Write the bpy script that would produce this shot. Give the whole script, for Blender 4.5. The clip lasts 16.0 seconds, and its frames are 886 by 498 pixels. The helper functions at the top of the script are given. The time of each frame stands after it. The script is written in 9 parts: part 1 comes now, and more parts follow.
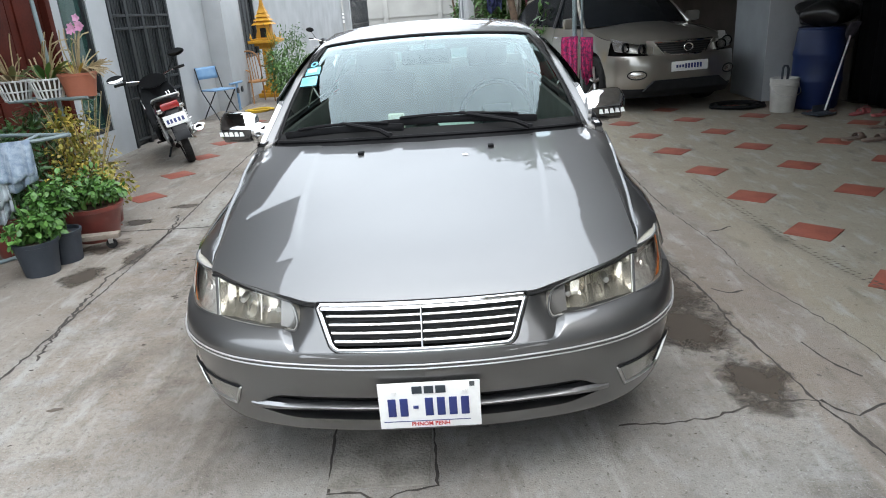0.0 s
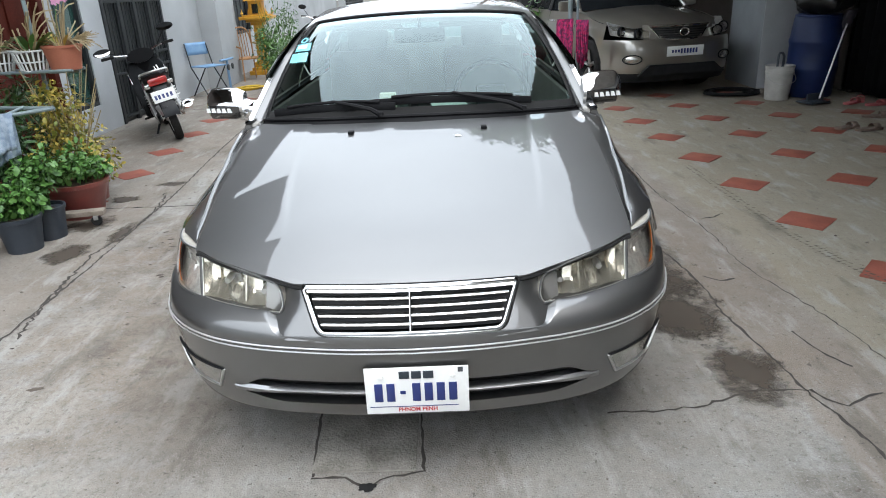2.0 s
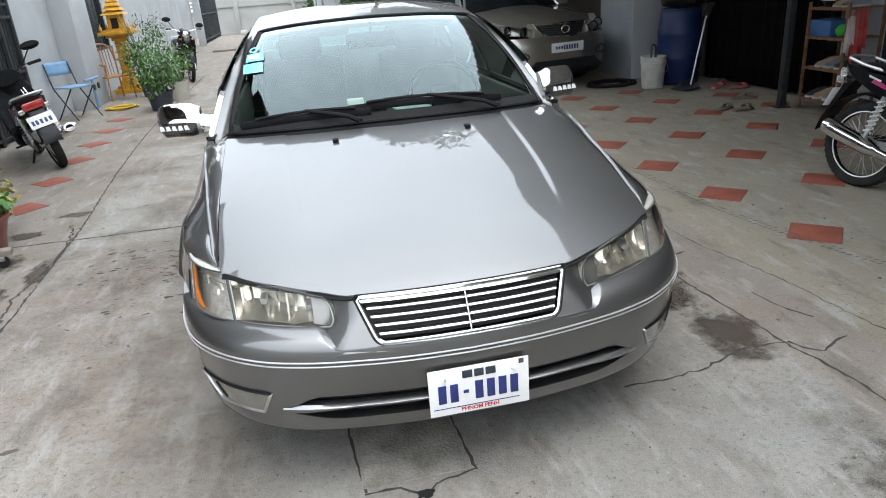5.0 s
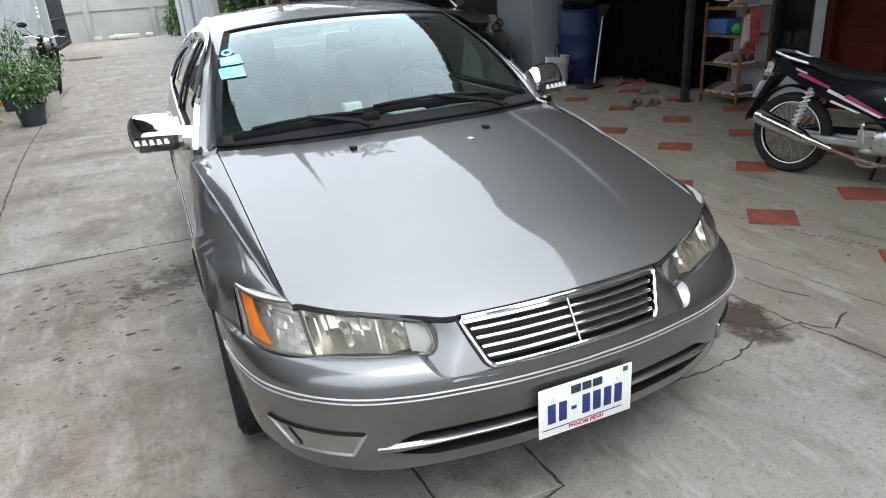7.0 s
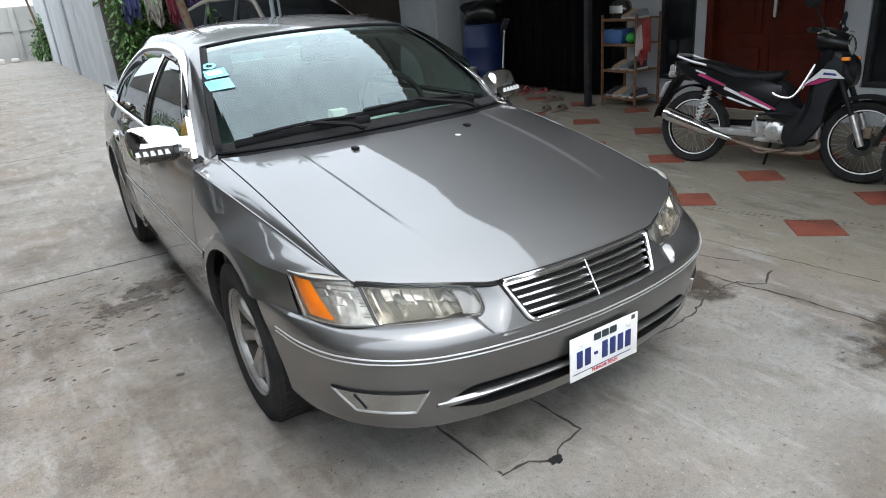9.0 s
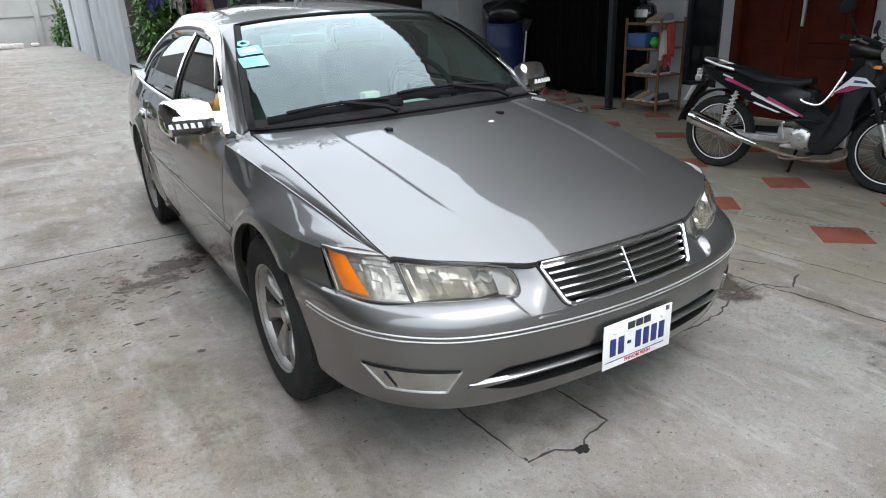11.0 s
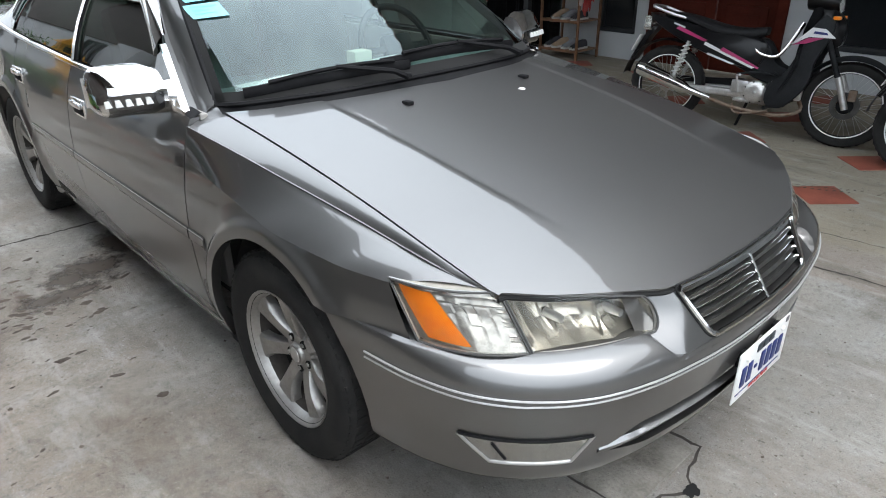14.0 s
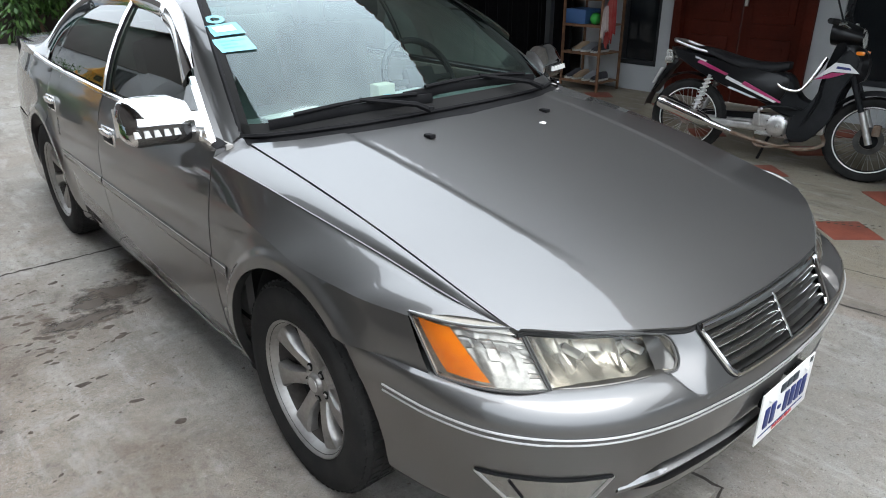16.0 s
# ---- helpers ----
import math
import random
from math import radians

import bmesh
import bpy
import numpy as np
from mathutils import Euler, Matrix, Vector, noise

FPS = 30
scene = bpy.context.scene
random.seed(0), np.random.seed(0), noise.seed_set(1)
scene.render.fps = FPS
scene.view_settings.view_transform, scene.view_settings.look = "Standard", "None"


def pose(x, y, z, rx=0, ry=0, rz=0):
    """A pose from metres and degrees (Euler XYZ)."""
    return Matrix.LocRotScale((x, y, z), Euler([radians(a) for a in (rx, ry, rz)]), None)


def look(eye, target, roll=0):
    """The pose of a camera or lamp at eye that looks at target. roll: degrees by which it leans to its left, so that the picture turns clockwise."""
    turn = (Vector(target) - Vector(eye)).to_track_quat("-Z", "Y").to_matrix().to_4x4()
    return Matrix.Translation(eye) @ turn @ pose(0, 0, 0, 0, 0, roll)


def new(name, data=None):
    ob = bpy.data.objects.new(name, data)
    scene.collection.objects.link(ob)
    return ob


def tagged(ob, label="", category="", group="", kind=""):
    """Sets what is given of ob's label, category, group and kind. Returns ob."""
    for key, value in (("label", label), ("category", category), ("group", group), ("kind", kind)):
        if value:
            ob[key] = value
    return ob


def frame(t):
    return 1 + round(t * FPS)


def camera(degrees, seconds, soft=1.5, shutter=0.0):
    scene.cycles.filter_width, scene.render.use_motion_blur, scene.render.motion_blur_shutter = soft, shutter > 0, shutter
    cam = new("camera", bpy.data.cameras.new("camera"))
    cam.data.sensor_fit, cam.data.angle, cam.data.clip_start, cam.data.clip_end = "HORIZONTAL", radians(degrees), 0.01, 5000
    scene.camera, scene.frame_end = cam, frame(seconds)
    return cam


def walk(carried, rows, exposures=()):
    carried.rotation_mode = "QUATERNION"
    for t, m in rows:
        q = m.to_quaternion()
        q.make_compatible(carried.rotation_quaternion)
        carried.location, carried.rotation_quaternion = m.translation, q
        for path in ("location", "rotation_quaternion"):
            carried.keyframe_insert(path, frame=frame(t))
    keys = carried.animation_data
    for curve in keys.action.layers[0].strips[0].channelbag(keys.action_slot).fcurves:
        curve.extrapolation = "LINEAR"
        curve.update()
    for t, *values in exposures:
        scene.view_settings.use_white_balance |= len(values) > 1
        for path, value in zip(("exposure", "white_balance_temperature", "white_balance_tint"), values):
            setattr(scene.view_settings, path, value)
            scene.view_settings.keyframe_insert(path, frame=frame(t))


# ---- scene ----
cam = camera(67.2, 16.0, soft=1.0)
PATH = [
    (0, (0.157, 0.164, 1.482), (0.098, 2.045, 0.805), -3.9),
    (0.5, (0.159, 0.196, 1.478), (0.112, 2.067, 0.773), -2.8),
    (1, (0.16, 0.207, 1.474), (0.13, 2.073, 0.758), -2.6),
    (1.5, (0.161, 0.206, 1.47), (0.119, 2.069, 0.744), -2.7),
    (2, (0.158, 0.207, 1.467), (0.124, 2.07, 0.74), -2.7),
    (2.5, (0.162, 0.206, 1.468), (0.133, 2.074, 0.755), -2.3),
    (3, (0.143, 0.196, 1.472), (0.128, 2.067, 0.767), -1.7),
    (3.5, (0.036, 0.175, 1.475), (0.09, 2.046, 0.769), -3.1),
    (4, (-0.113, 0.138, 1.48), (0.012, 2.006, 0.775), -5.9),
    (4.2, (-0.159, 0.133, 1.477), (0.019, 1.995, 0.77), -5.9),
    (6.3, (-0.687, 0.573, 1.486), (-0.115, 2.301, 0.657), -5.6),
    (6.5, (-0.743, 0.595, 1.482), (-0.118, 2.299, 0.642), -5.9),
    (7, (-0.876, 0.571, 1.485), (-0.187, 2.293, 0.737), -4.2),
    (7.5, (-1.032, 0.464, 1.49), (-0.311, 2.17, 0.735), -4.3),
    (8, (-1.119, 0.454, 1.492), (-0.355, 2.144, 0.742), -3.8),
    (8.5, (-1.253, 0.499, 1.494), (-0.37, 2.131, 0.748), -4.8),
    (9, (-1.369, 0.523, 1.497), (-0.395, 2.112, 0.772), -4.8),
    (9.2, (-1.385, 0.53, 1.496), (-0.415, 2.123, 0.774), -5.1),
    (11.3, (-1.455, 0.592, 1.425), (-0.497, 2.192, 0.701), -2.3),
    (11.5, (-1.45, 0.632, 1.456), (-0.498, 2.221, 0.701), -2.1),
    (12, (-1.382, 0.852, 1.427), (-0.433, 2.405, 0.598), -3.6),
    (12.5, (-1.368, 0.974, 1.425), (-0.445, 2.495, 0.511), -2.0),
    (13, (-1.443, 1.127, 1.424), (-0.472, 2.626, 0.523), -0.8),
    (13.5, (-1.539, 1.317, 1.438), (-0.389, 2.681, 0.533), -2.2),
    (14, (-1.583, 1.366, 1.432), (-0.361, 2.684, 0.553), -0.7),
    (14.5, (-1.603, 1.372, 1.439), (-0.371, 2.7, 0.592), -0.3),
    (15, (-1.601, 1.372, 1.44), (-0.383, 2.708, 0.584), -0.1),
    (15.5, (-1.59, 1.374, 1.445), (-0.378, 2.726, 0.606), -0.2),
    (16, (-1.585, 1.37, 1.449), (-0.38, 2.749, 0.644), -0.5),
]
walk(cam, [(t, look(eye, target, roll)) for t, eye, target, roll in PATH])

# ---- light: overcast midday over a lane between two roofs ----
world = bpy.data.worlds.new("overcast_sky")
scene.world = world
world.use_nodes = True
wn = world.node_tree
wn.nodes.clear()
w_out = wn.nodes.new("ShaderNodeOutputWorld")
w_bg = wn.nodes.new("ShaderNodeBackground")
w_hs = wn.nodes.new("ShaderNodeHueSaturation")
w_sky = wn.nodes.new("ShaderNodeTexSky")
w_sky.sky_type = "NISHITA"
w_sky.sun_disc = False
w_sky.sun_elevation = radians(68)
w_sky.sun_rotation = radians(170)
w_sky.air_density, w_sky.dust_density, w_sky.ozone_density = 1.0, 6.0, 1.0
w_hs.inputs["Saturation"].default_value = 0.6
w_bg.inputs["Strength"].default_value = 0.15
wn.links.new(w_sky.outputs[0], w_hs.inputs["Color"])
w_deck = wn.nodes.new("ShaderNodeMix")  # an even cloud deck veils the clear sky
w_deck.data_type = "RGBA"
w_deck.inputs["Factor"].default_value = 0.8
w_co, w_no = wn.nodes.new("ShaderNodeTexCoord"), wn.nodes.new("ShaderNodeTexNoise")
w_no.inputs["Scale"].default_value, w_no.inputs["Detail"].default_value, w_no.inputs["Roughness"].default_value = 2.2, 5, 0.55
w_cloud = wn.nodes.new("ShaderNodeMix")
w_cloud.data_type = "RGBA"
w_cloud.inputs["A"].default_value, w_cloud.inputs["B"].default_value = (5.7, 6.4, 7.2, 1), (10.25, 11.2, 12.1, 1)
wn.links.new(w_co.outputs["Generated"], w_no.inputs["Vector"])
wn.links.new(w_no.outputs["Fac"], w_cloud.inputs["Factor"])
# an overcast deck is brighter overhead than at the horizon
w_xyz, w_rise, w_veil = wn.nodes.new("ShaderNodeSeparateXYZ"), wn.nodes.new("ShaderNodeMapRange"), wn.nodes.new("ShaderNodeVectorMath")
w_rise.inputs["To Min"].default_value, w_rise.inputs["To Max"].default_value = 0.55, 1.25
w_veil.operation = "SCALE"
wn.links.new(w_co.outputs["Generated"], w_xyz.inputs[0])
wn.links.new(w_xyz.outputs[2], w_rise.inputs["Value"])
wn.links.new(w_cloud.outputs["Result"], w_veil.inputs[0])
wn.links.new(w_rise.outputs[0], w_veil.inputs["Scale"])
wn.links.new(w_veil.outputs[0], w_deck.inputs["B"])
wn.links.new(w_hs.outputs[0], w_deck.inputs["A"])
wn.links.new(w_deck.outputs["Result"], w_bg.inputs["Color"])
wn.links.new(w_bg.outputs[0], w_out.inputs[0])
sun = new("sun", bpy.data.lights.new("sun", "SUN"))
sun.data.energy, sun.data.angle, sun.data.color = 0.5, radians(40), (1.0, 1.0, 1.0)
sun.matrix_world = look((2.0, -11.0, 30), (0, 0, 0.0))
scene.view_settings.exposure = 1.36

# ---- materials ----
def surf(name, a, b=None, rough=0.6, metal=0.0, scale=6.0, fine=90.0, bump=0.0, coat=0.0, rough2=None, spec=0.5, contrast=0.35):
    """A surface that wanders between the colours a and b in broad patches and in fine grain."""
    m = bpy.data.materials.new(name)
    m.use_nodes = True
    nt = m.node_tree
    bsdf = nt.nodes["Principled BSDF"]
    b = b or tuple(c * 0.8 for c in a)
    co = nt.nodes.new("ShaderNodeTexCoord")
    n1 = nt.nodes.new("ShaderNodeTexNoise")
    n1.inputs["Scale"].default_value, n1.inputs["Detail"].default_value = scale, 5
    n2 = nt.nodes.new("ShaderNodeTexNoise")
    n2.inputs["Scale"].default_value, n2.inputs["Detail"].default_value = fine, 3
    for n in (n1, n2):
        nt.links.new(co.outputs["Object"], n.inputs["Vector"])
    ad = nt.nodes.new("ShaderNodeMath")
    ad.operation = "MULTIPLY_ADD"
    ad.inputs[1].default_value = 0.4
    nt.links.new(n2.outputs["Fac"], ad.inputs[0])
    nt.links.new(n1.outputs["Fac"], ad.inputs[2])
    rp = nt.nodes.new("ShaderNodeMapRange")
    rp.inputs["From Min"].default_value, rp.inputs["From Max"].default_value = 0.7 - contrast / 2, 0.7 + contrast / 2
    nt.links.new(ad.outputs[0], rp.inputs["Value"])
    mx = nt.nodes.new("ShaderNodeMix")
    mx.data_type = "RGBA"
    mx.inputs["A"].default_value, mx.inputs["B"].default_value = (*a, 1), (*b, 1)
    nt.links.new(rp.outputs[0], mx.inputs["Factor"])
    nt.links.new(mx.outputs["Result"], bsdf.inputs["Base Color"])
    bsdf.inputs["Metallic"].default_value = metal
    bsdf.inputs["Specular IOR Level"].default_value = spec
    bsdf.inputs["Coat Weight"].default_value = coat
    bsdf.inputs["Coat Roughness"].default_value = 0.02
    bsdf.inputs["Coat IOR"].default_value = 2.15
    r2 = nt.nodes.new("ShaderNodeMapRange")
    r2.inputs["To Min"].default_value = rough
    r2.inputs["To Max"].default_value = rough2 if rough2 is not None else min(1.0, rough * 1.25)
    nt.links.new(ad.outputs[0], r2.inputs["Value"])
    nt.links.new(r2.outputs[0], bsdf.inputs["Roughness"])
    if bump:
        bp = nt.nodes.new("ShaderNodeBump")
        bp.inputs["Strength"].default_value, bp.inputs["Distance"].default_value = 1.0, bump
        nt.links.new(n2.outputs["Fac"], bp.inputs["Height"])
        nt.links.new(bp.outputs[0], bsdf.inputs["Normal"])
    return m


def glass(name, tint, ior=1.5, gain=1.0, rough=0.0, sheen=(1, 1, 1)):
    """A thin pane: what lies behind it, tinted, under a clear reflection."""
    m = bpy.data.materials.new(name)
    m.use_nodes = True
    nt = m.node_tree
    nt.nodes.clear()
    out = nt.nodes.new("ShaderNodeOutputMaterial")
    mix = nt.nodes.new("ShaderNodeMixShader")
    tr = nt.nodes.new("ShaderNodeBsdfTransparent")
    gl = nt.nodes.new("ShaderNodeBsdfGlossy")
    fr = nt.nodes.new("ShaderNodeFresnel")
    mu = nt.nodes.new("ShaderNodeMath")
    mu.operation, mu.use_clamp = "MULTIPLY", True
    fr.inputs["IOR"].default_value = ior
    mu.inputs[1].default_value = gain
    tr.inputs["Color"].default_value = (*tint, 1)
    gl.inputs["Roughness"].default_value = rough
    gl.inputs["Color"].default_value = (*sheen, 1)
    nt.links.new(fr.outputs[0], mu.inputs[0])
    nt.links.new(mu.outputs[0], mix.inputs[0])
    nt.links.new(tr.outputs[0], mix.inputs[1])
    nt.links.new(gl.outputs[0], mix.inputs[2])
    nt.links.new(mix.outputs[0], out.inputs[0])
    return m


PAINT = surf("grey_metallic_paint", (0.156, 0.154, 0.153), (0.142, 0.140, 0.139), rough=0.44, metal=1.0, rough2=0.50, coat=1.0, scale=1.5, fine=700, contrast=0.6)
PAINT.node_tree.nodes["Principled BSDF"].inputs["Coat IOR"].default_value = 1.75
PAINT.node_tree.nodes["Principled BSDF"].inputs["Specular Tint"].default_value = (1.0, 1.0, 1.0, 1)
CHROME = surf("chrome", (0.82, 0.82, 0.82), (0.72, 0.72, 0.72), rough=0.06, metal=1.0, scale=30)
# silver trim kept pale, its sky glint put into the colour
TRIMLINE = surf("silver_trim_line", (0.62, 0.62, 0.62), (0.52, 0.52, 0.52), rough=0.25, metal=0.5, scale=14)
SLAT = surf("silver_slat", (0.12, 0.12, 0.118), (0.08, 0.08, 0.078), rough=0.3, metal=0.8, scale=14)
SATIN = surf("satin_silver", (0.62, 0.62, 0.61), (0.5, 0.5, 0.49), rough=0.3, metal=0.9, scale=14)
ALLOY = surf("alloy", (0.40, 0.39, 0.375), (0.29, 0.28, 0.265), rough=0.34, metal=0.8, scale=9)
BLACK = surf("black_plastic", (0.008, 0.008, 0.009), (0.013, 0.013, 0.014), rough=0.6, scale=12, spec=0.12)
GLOSSBLACK = surf("gloss_black_plastic", (0.012, 0.012, 0.013), (0.018, 0.018, 0.019), rough=0.12, scale=12, coat=0.6)
RUBBER = surf("tyre_rubber", (0.012, 0.0118, 0.012), (0.024, 0.023, 0.022), rough=0.75, scale=14, fine=200, bump=0.0005, spec=0.25)
# near-black fill that puts the shade of gaps and recesses into the colour
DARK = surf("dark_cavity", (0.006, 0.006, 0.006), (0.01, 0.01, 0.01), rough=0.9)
WSGLASS = glass("windscreen_glass", (0.60, 0.80, 0.77), ior=1.5, gain=1.95, sheen=(0.82, 0.95, 0.96))
SIDEGLASS = glass("side_glass", (0.20, 0.28, 0.255), ior=1.5, gain=1.4)
LENS = glass("lamp_lens", (0.98, 0.97, 0.94), ior=1.45, gain=0.9)
AMBER = surf("amber_plastic", (1.0, 0.30, 0.015), (0.95, 0.24, 0.012), rough=0.25, coat=0.3, scale=40)
REDLENS = surf("red_lamp_plastic", (0.45, 0.015, 0.012), (0.35, 0.01, 0.01), rough=0.15, coat=0.7, scale=30)
WHITEP = surf("white_enamel", (0.8, 0.8, 0.78), (0.72, 0.72, 0.7), rough=0.35, scale=8)
NAVY = surf("navy_enamel", (0.02, 0.035, 0.16), (0.02, 0.03, 0.13), rough=0.4)
REDINK = surf("red_enamel", (0.5, 0.03, 0.03), (0.42, 0.03, 0.03), rough=0.4)
CABIN = surf("grey_beige_velour", (0.30, 0.29, 0.27), (0.24, 0.23, 0.215), rough=0.9, scale=7, fine=300)
DASH = surf("dashboard_vinyl", (0.16, 0.17, 0.165), (0.12, 0.13, 0.125), rough=0.6, scale=9, fine=300)


# ---- shape helpers ----
def crv(pts, n):
    """n points evenly along a smooth curve through pts."""
    p = np.array(pts, float)
    q = np.vstack([2 * p[0] - p[1], p, 2 * p[-1] - p[-2]])
    out = []
    for i in range(len(p) - 1):
        a, b, c, d = q[i:i + 4]
        for t in np.linspace(0, 1, 24, endpoint=False):
            out.append(0.5 * (2 * b + (c - a) * t + (2 * a - 5 * b + 4 * c - d) * t * t + (3 * b - a - 3 * c + d) * t ** 3))
    out = np.array(out + [p[-1]])
    s = np.r_[0, np.cumsum(np.linalg.norm(np.diff(out, axis=0), axis=1))]
    g = np.linspace(0, s[-1], n)
    return np.stack([np.interp(g, s, out[:, k]) for k in range(p.shape[1])], 1)


def sm(xs, ys):
    """A smooth function through points, with no overshoot."""
    x, y = np.array(xs, float), np.array(ys, float)
    h, d = np.diff(x), np.diff(y) / np.diff(x)
    m = np.zeros(len(x))
    m[0], m[-1] = d[0], d[-1]
    for i in range(1, len(x) - 1):
        m[i] = 0 if d[i - 1] * d[i] <= 0 else 2 * d[i - 1] * d[i] / (d[i - 1] + d[i])

    def f(v):
        v = np.clip(np.asarray(v, float), x[0], x[-1])
        i = np.clip(np.searchsorted(x, v, side="right") - 1, 0, len(h) - 1)
        t = (v - x[i]) / h[i]
        return ((1 + 2 * t) * (1 - t) ** 2 * y[i] + t * (1 - t) ** 2 * h[i] * m[i] + t * t * (3 - 2 * t) * y[i + 1] + t * t * (t - 1) * h[i] * m[i + 1])
    return f


def sstep(a, b, x):
    t = np.clip((np.asarray(x, float) - a) / (b - a), 0, 1)
    return t * t * (3 - 2 * t)


class Geo:
    """Collects vertices and faces for one mesh."""

    def __init__(self):
        self.v, self.f, self.mi = [], [], []

    def add(self, verts, faces, mi=0):
        o = len(self.v)
        self.v += [tuple(float(c) for c in p) for p in verts]
        self.f += [tuple(o + i for i in f) for f in faces]
        self.mi += [mi] * len(faces)
        return self

    def grid(self, P, flip=False, skip=None, close=False, mi=0):
        P = np.asarray(P, float)
        n, m = P.shape[:2]
        fs = []
        for i in range(n - (0 if close else 1)):
            for j in range(m - 1):
                if skip is not None and skip(i, j):
                    continue
                k = (i + 1) % n
                q = (i * m + j, i * m + j + 1, k * m + j + 1, k * m + j)
                fs.append(q[::-1] if flip else q)
        return self.add(P.reshape(-1, 3), fs, mi)

    def box(self, c, s, r=0.0, rot=None, mi=0):
        """A box with centre c and size s; r: bevel."""
        bm = bmesh.new()
        bmesh.ops.create_cube(bm, size=1)
        bmesh.ops.scale(bm, vec=s, verts=bm.verts)
        if r:
            bmesh.ops.bevel(bm, geom=bm.edges[:], offset=r, segments=2, profile=0.6, affect="EDGES")
        m = Matrix.Translation(c) @ (rot or Matrix())
        bm.verts.ensure_lookup_table()
        self.add([m @ v.co for v in bm.verts], [[v.index for v in f.verts] for f in bm.faces], mi)
        bm.free()
        return self

    def tube(self, path, r, n=8, caps=True, closed=False, mi=0, flat=1.0):
        """A tube of radius r (a number, or one for each point) along a path."""
        p = np.asarray(path, float)
        k = len(p)
        rs = np.full(k, r) if np.isscalar(r) else np.asarray(r, float)
        if closed:
            t = np.roll(p, -1, 0) - np.roll(p, 1, 0)
        else:
            t = np.gradient(p, axis=0)
        t /= np.linalg.norm(t, axis=1)[:, None] + 1e-12
        ref = np.array([0, 0, 1.0]) if abs(t[0][2]) < 0.9 else np.array([1.0, 0, 0])
        u = np.cross(t[0], ref)
        rows = []
        for i in range(k):
            u = u - t[i] * np.dot(u, t[i])
            u /= np.linalg.norm(u) + 1e-12
            w = np.cross(t[i], u)
            rows.append([p[i] + rs[i] * (math.cos(a) * u + flat * math.sin(a) * w) for a in np.linspace(0, 2 * math.pi, n, endpoint=False)])
        P = np.array(rows)
        fs = []
        for i in range(k - (0 if closed else 1)):
            for j in range(n):
                a, b = i * n + j, i * n + (j + 1) % n
                c, d = ((i + 1) % k) * n + (j + 1) % n, ((i + 1) % k) * n + j
                fs.append((a, b, c, d))
        if caps and not closed:
            fs += [tuple(range(n))[::-1], tuple((k - 1) * n + j for j in range(n))]
        return self.add(P.reshape(-1, 3), fs, mi)

    def lathe(self, prof, n=24, m=None, caps=False, mi=0):
        """Turns (radius, height) points round the z axis, then applies the matrix m."""
        m = m or Matrix()
        vs = [m @ Vector((r * math.cos(a), r * math.sin(a), z)) for r, z in prof for a in np.linspace(0, 2 * math.pi, n, endpoint=False)]
        fs = [(i * n + j, i * n + (j + 1) % n, (i + 1) * n + (j + 1) % n, (i + 1) * n + j) for i in range(len(prof) - 1) for j in range(n)]
        if caps:
            fs += [tuple(range(n))[::-1], tuple((len(prof) - 1) * n + j for j in range(n))]
        return self.add(vs, fs, mi)

    def prism(self, poly, a, b, m=None, mi=0):
        """A polygon in the xy plane, from height a to height b, then the matrix m."""
        m = m or Matrix()
        n = len(poly)
        vs = [m @ Vector((x, y, a)) for x, y in poly] + [m @ Vector((x, y, b)) for x, y in poly]
        fs = [tuple(range(n))[::-1], tuple(range(n, 2 * n))] + [(i, (i + 1) % n, n + (i + 1) % n, n + i) for i in range(n)]
        return self.add(vs, fs, mi)

    def mirrored(self):
        self_v = [(-x, y, z) for x, y, z in self.v]
        g = Geo()
        g.add(self_v, [f[::-1] for f in self.f])
        g.mi = list(self.mi)
        return g

    def mesh(self, name, mats, sharp=40, weld=0.0, fix=True):
        me = bpy.data.meshes.new(name)
        bm = bmesh.new()
        vs = [bm.verts.new(p) for p in self.v]
        for f, k in zip(self.f, self.mi):
            try:
                bm.faces.new([vs[i] for i in f]).material_index = k
            except ValueError:
                pass
        if weld:
            bmesh.ops.remove_doubles(bm, verts=bm.verts, dist=weld)
        if fix:
            bmesh.ops.recalc_face_normals(bm, faces=bm.faces)
        bm.to_mesh(me)
        bm.free()
        for m in (mats if isinstance(mats, (list, tuple)) else [mats]):
            me.materials.append(m)
        me.polygons.foreach_set("use_smooth", [True] * len(me.polygons))
        me.set_sharp_from_angle(angle=radians(sharp))
        return me

    def make(self, name, mats, parent=None, label="", sharp=40, weld=0.0, thick=0.0, fix=True):
        ob = new(name, self.mesh(name, mats, sharp, weld, fix))
        if parent:
            ob.parent = parent
        if label:
            ob["label"] = label
        if thick:
            s = ob.modifiers.new("thickness", "SOLIDIFY")
            s.thickness, s.offset = thick, -1
        return ob


def thing(name, m, label, category, group="", kind=""):
    ob = new(name)
    ob.empty_display_size = 0.1
    ob.matrix_world = m
    return tagged(ob, label, category, group, kind)

